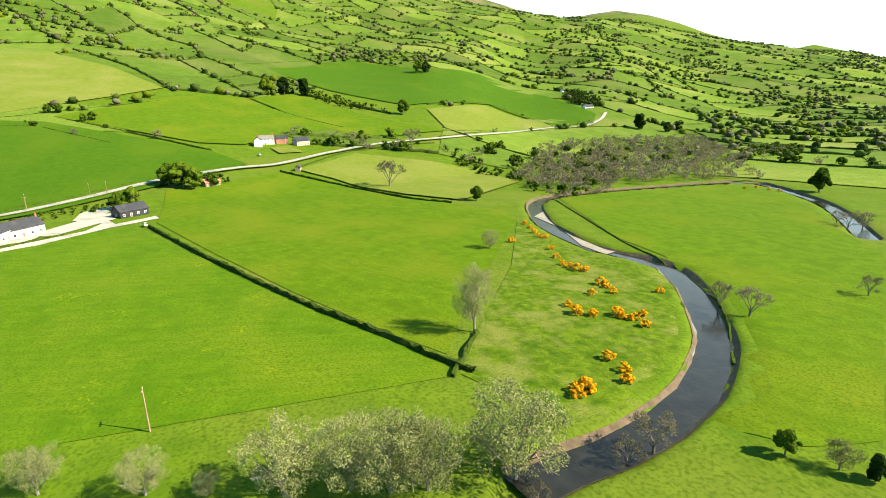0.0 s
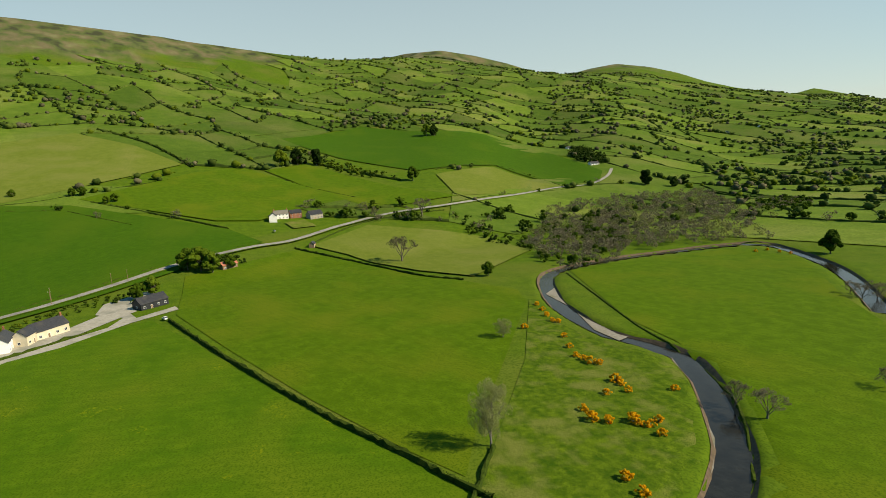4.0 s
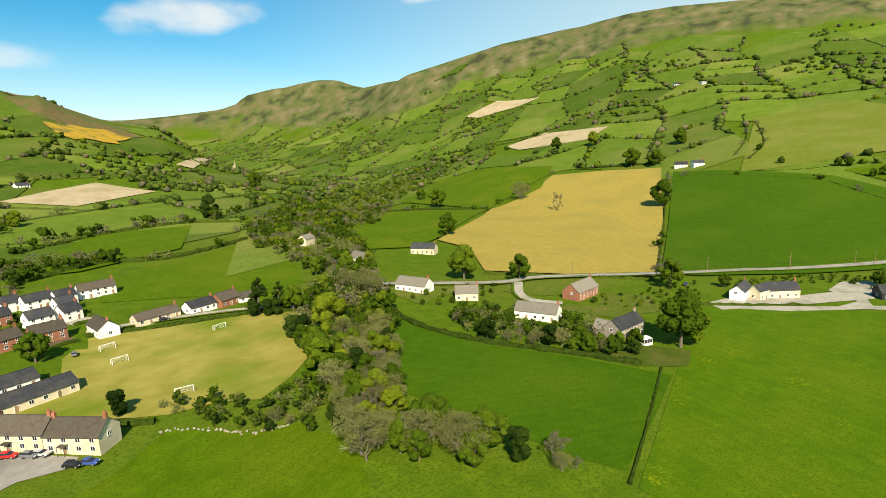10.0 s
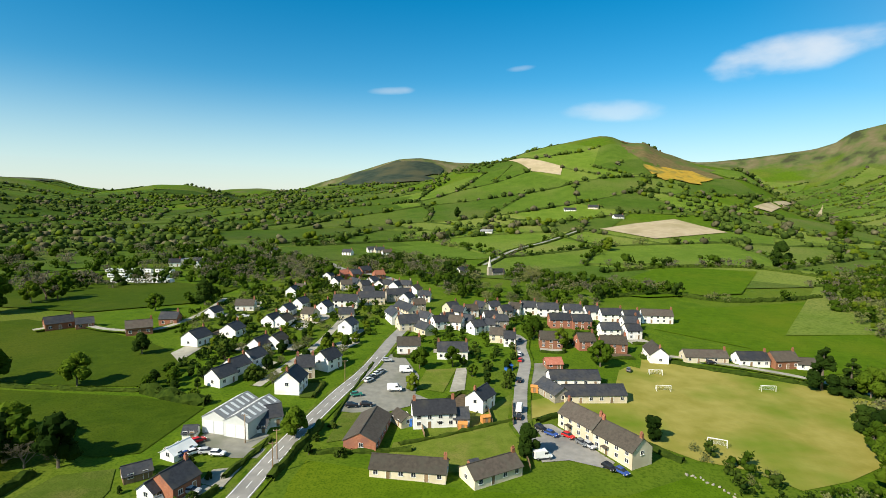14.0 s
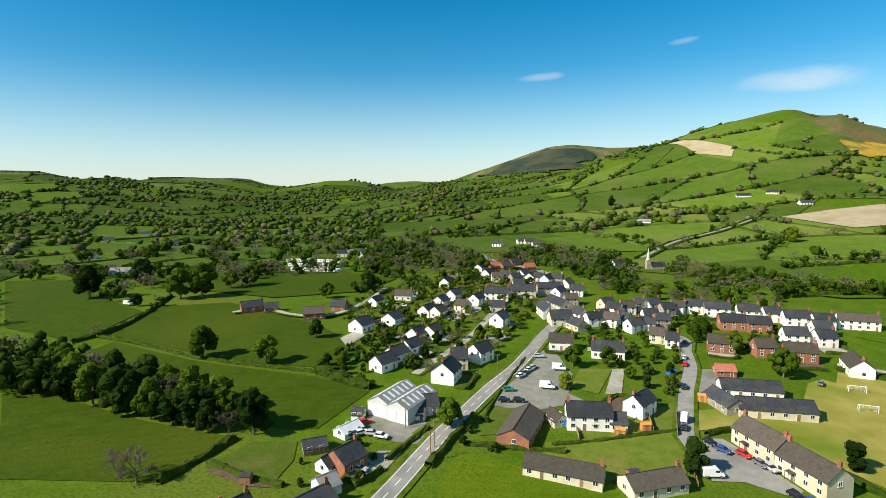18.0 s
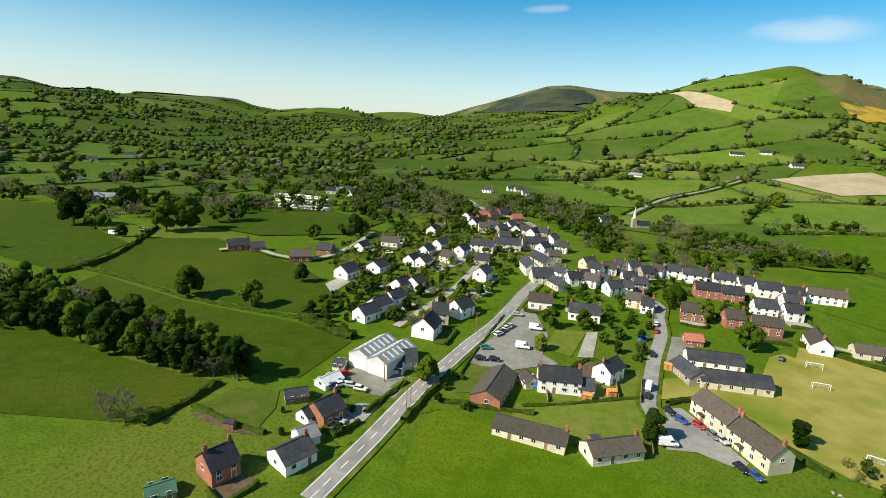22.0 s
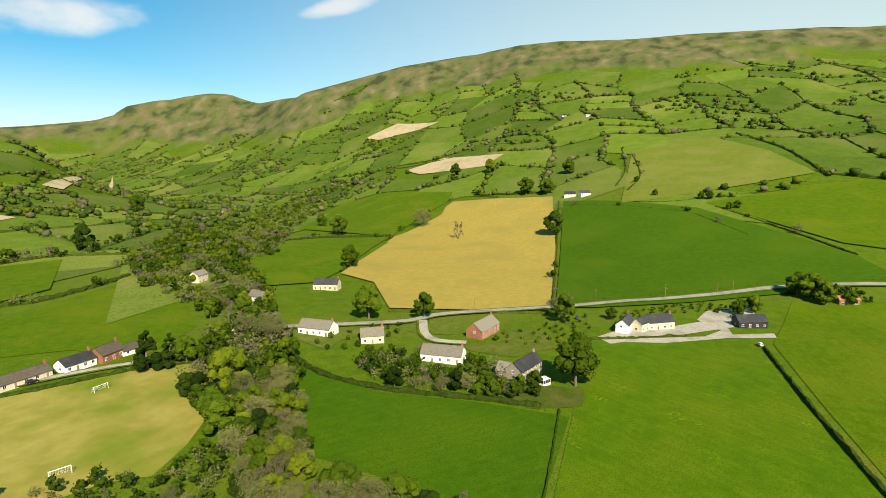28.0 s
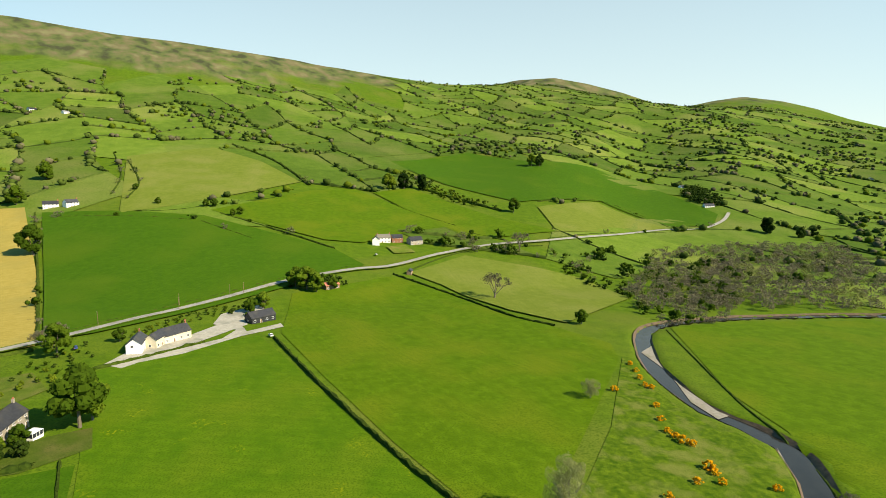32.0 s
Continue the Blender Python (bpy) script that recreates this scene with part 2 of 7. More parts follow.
GORSE_SLOPE = mat("gorse_hillside", (0.30, 0.19, 0.018), (0.44, 0.28, 0.025), 9.0, patch=(0.10, 0.12, 0.026), patch_size=28.0)
ASPHALT = mat("road_asphalt", (0.235, 0.225, 0.20), (0.31, 0.295, 0.265), 2.0, patch=(0.19, 0.185, 0.17), patch_size=9.0, rough=0.85)
PALE_ROAD = mat("worn_pale_asphalt", (0.235, 0.225, 0.195), (0.315, 0.30, 0.265), 2.0, patch=(0.20, 0.19, 0.165), patch_size=9.0, rough=0.85)
DRIVE = mat("pale_gravel_yard", (0.30, 0.28, 0.225), (0.40, 0.375, 0.31), 1.6, patch=(0.24, 0.235, 0.185), patch_size=8.0)
YARD = mat("grey_yard_surface", (0.19, 0.185, 0.155), (0.26, 0.25, 0.21), 2.2, patch=(0.15, 0.155, 0.115), patch_size=9.0)
SHINGLE = mat("river_shingle", (0.197, 0.176, 0.135), (0.290, 0.269, 0.223), 1.2, patch=(0.156, 0.156, 0.088), patch_size=9.0, bump=0.7)
EARTH = mat("earth_bank", (0.07, 0.05, 0.03), (0.14, 0.1, 0.06), 1.5, bump=0.7)
LEAF = mat("fresh_leaves", (0.042, 0.082, 0.006), (0.098, 0.155, 0.012), 1.2, vary=0.35, bump=0)
LEAF_LIGHT = mat("young_yellow_leaves", (0.090, 0.136, 0.010), (0.160, 0.208, 0.016), 1.2, vary=0.25, bump=0)
LEAF_DARK = mat("dark_leaves", (0.012, 0.03, 0.005), (0.035, 0.065, 0.008), 1.2, vary=0.35, bump=0)
LEAF_BUD = mat("budding_twigs", (0.140, 0.152, 0.048), (0.250, 0.262, 0.095), 1.0, vary=0.25, bump=0)
LEAF_PALE = mat("pale_spring_buds", (0.190, 0.205, 0.075), (0.310, 0.325, 0.135), 1.0, vary=0.2, bump=0)
LEAF_GREY = mat("bare_grey_twigs", (0.120, 0.108, 0.068), (0.200, 0.180, 0.112), 1.0, vary=0.25, bump=0)
HEDGE = mat("hedge_leaves", (0.02, 0.038, 0.005), (0.048, 0.074, 0.009), 1.4, vary=0.3, bump=0)
GORSE = mat("gorse_flowers", (0.62, 0.3, 0.004), (0.85, 0.47, 0.01), 0.8, bump=0)
BARK = mat("tree_bark", (0.1, 0.08, 0.055), (0.2, 0.17, 0.125), 0.4, bump=0.6)
BARK_PALE = mat("pale_bark", (0.156, 0.138, 0.108), (0.228, 0.210, 0.168), 0.4, bump=0.6)
FAR_FIELD = mat("far_pasture", (0.066, 0.122, 0.012), (0.104, 0.162, 0.020), 16.0, patch=(0.140, 0.164, 0.038), patch_size=120.0, fine=(0.052, 0.090, 0.010), island=0.3)
FAR_OLIVE = mat("far_olive_pasture", (0.044, 0.086, 0.008), (0.074, 0.120, 0.014), 16.0, patch=(0.088, 0.112, 0.024), patch_size=120.0, fine=(0.036, 0.064, 0.007), island=0.3)
FAR_LEAF = mat("far_leaves", (0.030, 0.052, 0.010), (0.070, 0.104, 0.017), 6.0, island=0.4, bump=0)
FAR_GREY = mat("far_bare_twigs", (0.07, 0.068, 0.034), (0.12, 0.112, 0.06), 6.0, island=0.35, bump=0)
# turf and leaves have hardly any gloss, and thin leaves let some light through
for m in (GRASS, MEADOW, GRASS_OLIVE_SHADED, GRASS_DEEP, GRASS_PALE, GRASS_ROUGH, STUBBLE, PITCH, LAWN, BRACKEN, HEATHER, MOOR, FAR_FIELD, FAR_OLIVE, LEAF, LEAF_LIGHT, LEAF_DARK, LEAF_BUD, LEAF_PALE, LEAF_GREY, HEDGE, FAR_LEAF, FAR_GREY):
    m.node_tree.nodes["Principled BSDF"].inputs["Specular IOR Level"].default_value = 0.04
for m in (LEAF, LEAF_LIGHT, LEAF_DARK, LEAF_BUD, LEAF_PALE, LEAF_GREY, GORSE):
    tn, tl = m.node_tree.nodes, m.node_tree.links
    thin, both = tn.new("ShaderNodeBsdfTranslucent"), tn.new("ShaderNodeMixShader")
    tl.new(tn["Principled BSDF"].inputs["Base Color"].links[0].from_socket, thin.inputs["Color"])
    tl.new(tn["Principled BSDF"].outputs[0], both.inputs[1])
    tl.new(thin.outputs[0], both.inputs[2])
    both.inputs[0].default_value = 0.35
    tl.new(both.outputs[0], tn["Material Output"].inputs["Surface"])
WHITE = mat("white_render", (0.83, 0.81, 0.76), (0.89, 0.87, 0.83), 1.5, patch=(0.74, 0.7, 0.62), patch_size=5.0, vary=0.06, bump=0.1)
GREEN_SHEET = mat("green_sheet_roof", (0.05, 0.12, 0.07), (0.08, 0.16, 0.1), 3.0, rough=0.5)
DARK_SHEET = mat("black_sheet_wall", (0.02, 0.022, 0.025), (0.04, 0.042, 0.045), 3.0, rough=0.5)
CLEAR = mat("roof_light_panel", (0.66, 0.68, 0.66), (0.76, 0.78, 0.76), 2.0, rough=0.4)
CREAM = mat("cream_render", (0.6, 0.53, 0.38), (0.7, 0.62, 0.46), 1.5, patch=(0.55, 0.47, 0.33), patch_size=5.0, vary=0.1, bump=0.1)
BRICK = mat("red_brick", (0.26, 0.1, 0.055), (0.36, 0.16, 0.09), 0.5, patch=(0.22, 0.1, 0.07), patch_size=4.0, vary=0.2)
STONE = mat("grey_stone_wall", (0.25, 0.22, 0.17), (0.38, 0.34, 0.27), 0.6, vary=0.15)
SLATE = mat("slate_roof", (0.028, 0.030, 0.035), (0.050, 0.052, 0.058), 0.8, patch=(0.065, 0.062, 0.055), patch_size=4.0, rough=0.55, vary=0.3)
TILE = mat("brown_roof_tiles", (0.055, 0.046, 0.036), (0.091, 0.075, 0.058), 0.8, patch=(0.078, 0.072, 0.055), patch_size=4.0, rough=0.8, vary=0.25)
TILE_PALE = mat("pale_concrete_tiles", (0.15, 0.135, 0.11), (0.23, 0.21, 0.175), 0.8, patch=(0.19, 0.18, 0.14), patch_size=4.0, rough=0.8, vary=0.15)
TILE_RED = mat("red_roof_tiles", (0.3, 0.1, 0.06), (0.4, 0.16, 0.1), 0.8, rough=0.8, vary=0.2)
SHEET = mat("grey_sheet_roof", (0.22, 0.225, 0.22), (0.30, 0.305, 0.30), 3.0, patch=(0.17, 0.17, 0.16), patch_size=6.0, rough=0.5)
WALL_SHEET = mat("pale_sheet_wall", (0.5, 0.52, 0.5), (0.6, 0.62, 0.6), 3.0, rough=0.5)
GLASS = mat("dark_window_glass", (0.02, 0.024, 0.03), (0.035, 0.04, 0.05), 2.0, rough=0.08, bump=0)
FRAME = mat("white_window_frame", (0.75, 0.75, 0.73), (0.82, 0.82, 0.8), 1.0, rough=0.5, bump=0)
WOOD = mat("weathered_wood", (0.2, 0.13, 0.07), (0.32, 0.22, 0.13), 0.6, stretch=(1, 1, 0.2), vary=0.3)
WOOD_ORANGE = mat("orange_stained_wood", (0.5, 0.2, 0.05), (0.62, 0.28, 0.08), 0.6, stretch=(1, 1, 0.2))
TYRE = mat("tyre_rubber", (0.015, 0.015, 0.015), (0.03, 0.03, 0.03), 0.3, bump=0)
METAL = mat("galvanised_steel", (0.4, 0.4, 0.4), (0.52, 0.52, 0.52), 0.4, rough=0.45, metal=0.6, bump=0)
PAINT_WHITE = mat("white_paint", (0.78, 0.78, 0.76), (0.84, 0.84, 0.82), 0.8, rough=0.4, bump=0)


def car_paint(name, c):
    return mat(name, c, tuple(min(1, v * 1.1 + 0.005) for v in c), 2.0, rough=0.25, bump=0)


PAINTS = [car_paint(a, c) for a, c in (("white", (0.75, 0.75, 0.74)), ("silver", (0.42, 0.43, 0.44)), ("black", (0.015, 0.015, 0.018)),
                                       ("red", (0.5, 0.02, 0.02)), ("blue", (0.03, 0.07, 0.25)), ("grey", (0.14, 0.15, 0.16)), ("green", (0.03, 0.2, 0.14)))]
# bearing (degrees to the left of north), distance and height of the far crest, distance where the slope begins, steepness
CREST = ((-180, 4200, 433, 919, 1.3), (-158, 4200, 330, 919, 1.3), (-150, 4200, 392, 919, 1.4), (-141, 4200, 470, 788, 1.3), (-133, 4200, 685, 656, 1.2),
         (-126, 3938, 505, 551, 1.2), (-117, 3675, 712, 433, 1.2), (-108, 3019, 538, 394, 1.2), (-100, 2625, 516, 368, 1.25),
         (-91, 2494, 568, 341, 1.3), (-83, 2428, 622, 341, 1.35), (-73, 2428, 668, 368, 1.4), (-66, 2428, 666, 433, 1.45),
         (-59, 2494, 644, 472, 1.5), (-52, 2625, 586, 551, 1.55), (-46, 2756, 536, 656, 1.6))
BACK = ((-41, 3019, 468, 919, 1.7), (-36, 3150, 512, 1050, 1.8), (-31.5, 3216, 522, 1181, 2), (-25, 3412, 410, 1575, 2), (-21, 3675, 363, 1969, 1.9),
        (-14, 3938, 358, 1969, 1.9), (-8, 3938, 358, 1838, 1.8), (2, 3412, 319, 1444, 1.6), (10, 3281, 305, 1181, 2), (16, 3281, 322, 1181, 2),
        (18, 3150, 296, 1181, 2), (24, 3281, 180, 1181, 2.3), (29, 3806, 138, 1181, 2.3), (33, 3938, 124, 1050, 2.3), (38, 3800, 126, 1000, 2.3), (44, 3544, 136, 919, 2.3), (50, 3412, 168, 1050, 2.3),
        (57, 3281, 194, 919, 2.3), (63, 3150, 198, 853, 2.3), (70, 3019, 243, 788, 2.3), (90, 3019, 289, 788, 2.3), (130, 3412, 341, 788, 1.4), (180, 4200, 433, 919, 1.3))
KNOTS = np.array(CREST + BACK)


def ramp(v):
    v = np.clip(v, 0.0, 1.0)
    return v * v * (3 - 2 * v)


def slopes(x, y):
    """The valley floor, which falls gently to the river, the slopes and crests round it, and the cone hill."""
    x, y = np.asarray(x, float), np.asarray(y, float)
    r, b = np.hypot(x, y), np.degrees(np.arctan2(-x, y))
    far, top, foot, steep = (sum(np.interp(b + s, KNOTS[:, 0], KNOTS[:, n]) for s in (-3, -1.5, 0, 1.5, 3)) / 5 for n in (1, 2, 3, 4))
    d = 0.766 * y - 0.643 * x
    floor = 0.033 * d.clip(-433, 302) + 0.008 * (d.clip(302, 1180) - 302)
    east = (x - 158).clip(0, 525)
    floor = floor + 0.008 * east * ramp((y + 341) / 262) * ramp((814 - y) / 394)
    s = ((r - foot) / (far - foot)).clip(0.0, 1.0)
    up = (top - floor) * s**steep * ramp((far * 1.5 - r) / (far * 0.5))
    roll = ramp((r - 590) / 790) * (6.5 * np.sin(x / 109 + 1.3 * np.sin(y / 184)) * np.sin(y / 127 + 0.8) + 10.5 * np.sin(x / 276 + y / 433) * ramp((r - 790) / 790))
    fade = 1 - 0.75 * ramp((r - 0.6 * far) / (0.4 * far))
    z = floor + up + roll * fade
    for kx, ky, wide, tall in ((-1250, 1560, 430, 58), (-1340, 1050, 340, 40), (-1320, 700, 300, 42), (-1080, 2030, 330, 44), (-640, 1780, 360, 52), (-620, 1150, 260, 24), (-1900, 900, 380, 66), (-2050, 1500, 400, 60)):
        z = z + tall * np.exp(-(((x - kx) / wide) ** 2 + ((y - ky) / wide) ** 2))
    # the cone hill and the spur in front of it
    cx, cy = x - 85.0, y - 1424.0
    q = np.hypot(cx / np.where(cx < 0, 560.0, 470.0), cy / np.where(cy < 0, 682.0, 551.0))
    z = z + 186 * np.exp(-2.1 * q**1.55)
    q = np.hypot((x + 210) / 433, (y - 1312) / 433)
    z = z + 29 * np.exp(-q * q)
    q = np.hypot((x - 300) / 230, (y - 1480) / 341)
    return z + 88 * np.exp(-q * q)


# the crests as they stand against the sky from 75 m over the river: distance, where the rise to the crest begins and where it ends behind (shares of the distance), then bearing and elevation in degrees
SKYLINE = (
    (4300, 0.78, 1.5, ((-160, 1.7), (-154.5, 1.9), (-149.4, 3.5), (-147.9, 3.1), (-143.5, 4.1), (-141, 4.9), (-138.6, 5.9), (-136, 6.7), (-133, 7.25), (-130.5, 7.0), (-128, 6.5), (-126, 6.8), (-122.5, 8.1), (-119, 9.1), (-115.7, 9.75), (-112, 9.6), (-108.5, 8.9))),
    (2500, 0.6, 1.35, ((-160, 0.9), (-154.5, 1.4), (-147.9, 2.8), (-143.5, 3.6), (-137, 5.2), (-132, 6.1), (-127, 6.8), (-117, 8.2), (-111, 8.95), (-108.5, 9.15), (-104, 9.3), (-99, 9.9), (-94, 10.6), (-89, 11.25), (-83.5, 11.65), (-79, 11.95), (-74, 12.0), (-67, 12.35), (-63, 12.2), (-58, 11.5), (-51, 10.5), (-45.5, 9.1), (-41, 7.9), (-39.5, 7.0), (-36, 5.0), (-32, 3.6))),
    (3300, 0.66, 1.4, ((-41, 7.5), (-39, 7.3), (-36.6, 6.8), (-35.4, 7.1), (-34, 7.6), (-32, 7.65), (-29.5, 7.2), (-27, 6.7), (-25, 6.2), (-24, 5.4), (-22.5, 4.9), (-17.7, 4.3), (-14.5, 4.0), (-5, 3.9), (5, 3.85), (8, 4.0), (11, 4.1), (12.7, 4.3), (14.5, 4.45), (16.6, 4.3), (18.4, 3.75), (20.3, 3.1), (22.3, 2.5), (25, 1.6), (26.5, 1.05), (30, -0.2), (34, -0.2), (44, 0.5), (46, 0.75), (47.6, 1.3), (49.3, 1.4), (56.3, 1.35), (57, 0.85), (59, 1.45), (62, 1.2), (64.6, 1.85), (68, 1.9))),
    (5200, 0.8, 1.4, ((26.5, 0.6), (28.5, 0.75), (30.8, 0.95), (33.6, 0.8), (36, 0.4))),
    (2050, 0.7, 1.25, ((32.5, -0.5), (33.8, 0.15), (35.5, 0.75), (37.2, 1.15), (40, 1.15), (42, 0.75), (44.3, 0.4), (46, -0.2))),
    (1420, 0.66, 1.3, ((9, 3.4), (7, 3.75), (5.3, 4.2), (3.4, 5.0), (2.2, 5.35), (-0.1, 6.0), (-2.5, 6.5), (-4, 6.8), (-5.2, 6.75), (-6.6, 6.15), (-7.4, 6.0), (-8.5, 5.95), (-9.8, 5.2), (-12, 4.3), (-14, 3.6), (-17, 2.9))))


def crest_rises():
    """For each of those crests how much the land under it has to rise or sink, bearing by bearing."""
    at, rises = np.arange(-180, 180.1, 0.25), []
    for far, begin, end, line in SKYLINE:
        line = np.array(sorted(line))
        want = 75 + far * np.tan(np.radians(np.interp(at, line[:, 0], line[:, 1])))
        turn = np.radians(at)
        have = crested(-far * np.sin(turn), far * np.cos(turn), rises)
        lift = np.interp(at, line[:, 0], (want - have)[np.round((line[:, 0] + 180) / 0.25).astype(int)])
        inner = (at >= line[0, 0]) & (at <= line[-1, 0])
        lift[inner] = (want - have)[inner]
        lift *= ramp((at - line[0, 0] + 5) / 5) * ramp((line[-1, 0] + 5 - at) / 5)
        rises.append((far, begin, end, at, lift))
    return rises


def crested(x, y, rises):
    x, y = np.asarray(x, float), np.asarray(y, float)
    z, r, b = slopes(x, y), np.hypot(x, y), np.degrees(np.arctan2(-x, y))
    for far, begin, end, at, lift in rises:
        z = z + np.interp(b, at, lift) * ramp((r / far - begin) / (1 - begin)) * ramp((end - r / far) / (end - 1))
    return z


RISES = crest_rises()
# the topmost of them all, bearing by bearing
TOP_AT = np.arange(-160, 68.1, 0.25)
TOP_LINE = np.stack([TOP_AT, np.max([np.interp(TOP_AT, *np.array(sorted(line)).T, left=-9, right=-9) for *_, line in SKYLINE], 0)], 1)


def height(x, y):
    """Height of the land with its crests; gullies run down the high slopes."""
    x, y = np.asarray(x, float), np.asarray(y, float)
    r, b = np.hypot(x, y), np.arctan2(-x, y)
    z = crested(x, y, RISES)
    lim = 75 + r * np.tan(np.radians(np.interp(np.degrees(b), TOP_LINE[:, 0], TOP_LINE[:, 1])))
    over = ((z - lim) / 5).clip(-30, 60)
    z = np.where(r > 900, z - 5 * np.log1p(np.exp(over)), z)
    gully = np.sin(b * 61 + 1.7 * np.sin(r / 310)) + 0.7 * np.sin(b * 137 + 1.1 * np.sin(r / 190) + 2) + 0.4 * np.sin(b * 251 + r / 170)
    return z + 0.0011 * r * gully * ramp((r - 1250) / 900) * ramp((z - 120) / 160) * ramp((lim - z) / 90)


RIVER = [(58, -42), (59, -51), (59, -61), (61, -74), (66, -90), (73, -103), (81, -115), (94, -128), (113, -145), (133, -157), (149, -156), (164, -152), (190, -156), (228, -170), (279, -209), (293, -280), (289, -344), (279, -389), (266, -404), (217, -379), (175, -340), (126, -275)]

def near_line(x, y, line):
    """Distance of places from a line of points, and the share of the way along it."""
    x, y = np.asarray(x, float), np.asarray(y, float)
    best, where = np.full(x.shape, 1e9), np.zeros(x.shape)
    n = len(line) - 1
    for i in range(n):
        (ax, ay), (bx, by) = line[i], line[i + 1]
        dx, dy = bx - ax, by - ay
        s = (((x - ax) * dx + (y - ay) * dy) / max(dx * dx + dy * dy, 1e-6)).clip(0, 1)
        d = np.hypot(x - ax - s * dx, y - ay - s * dy)
        where = np.where(d < best, (i + s) / n, where)
        best = np.minimum(best, d)
    return best, where


def smooth_line(line, step=4.0):
    """The same line with rounded bends (Catmull-Rom), a point about every step metres."""
    p = np.array([line[0]] + list(line) + [line[-1]], float)
    out = []
    for a, b, c, d in zip(p, p[1:], p[2:], p[3:]):
        n = max(1, int(np.hypot(*(c - b)) / step))
        for i in range(n):
            t = i / n
            out.append(0.5 * (2 * b + (c - a) * t + (2 * a - 5 * b + 4 * c - d) * t * t + (3 * b - a - 3 * c + d) * t**3))
    out.append(p[-1])
    return np.array(out)


RIVER_LINE = [tuple(q) for q in smooth_line(RIVER, 14.0)]
RIVER_HALF = 3.2


def land(x, y):
    """The land with the river's bed cut into it."""
    z = height(x, y)
    x, y = np.asarray(x, float), np.asarray(y, float)
    if x.ndim == 0:
        close = (0 < x < 330) and (-430 < y < 0)
        d = near_line(x, y, RIVER_LINE)[0] if close else 99.0
        return z - 2.2 * ramp((RIVER_HALF + 3.0 - d) / 3.5)
    close = (x > 0) & (x < 330) & (y > -430) & (y < 0)
    d = np.full(x.shape, 99.0)
    d[close] = near_line(x[close], y[close], RIVER_LINE)[0]
    return z - 2.2 * ramp((RIVER_HALF + 3.0 - d) / 3.5)

# ---- land ----
def mesh_object(name, verts, faces, material, parent=None, label="", smooth=False):
    me = bpy.data.meshes.new(name)
    me.from_pydata(verts, [], faces)
    me.materials.append(material)
    if smooth:
        me.polygons.foreach_set("use_smooth", [True] * len(me.polygons))
    ob = new(name, me)
    ob.parent = parent
    return tagged(ob, label)


def part(name, bm, material, parent=None, label="", smooth=False):
    """Links a bmesh as one mesh object under a thing or a part."""
    me = bpy.data.meshes.new(name)
    bm.to_mesh(me)
    bm.free()
    me.materials.append(material)
    if smooth:
        me.polygons.foreach_set("use_smooth", [True] * len(me.polygons))
    ob = new(name, me)
    ob.parent = parent
    return tagged(ob, label)


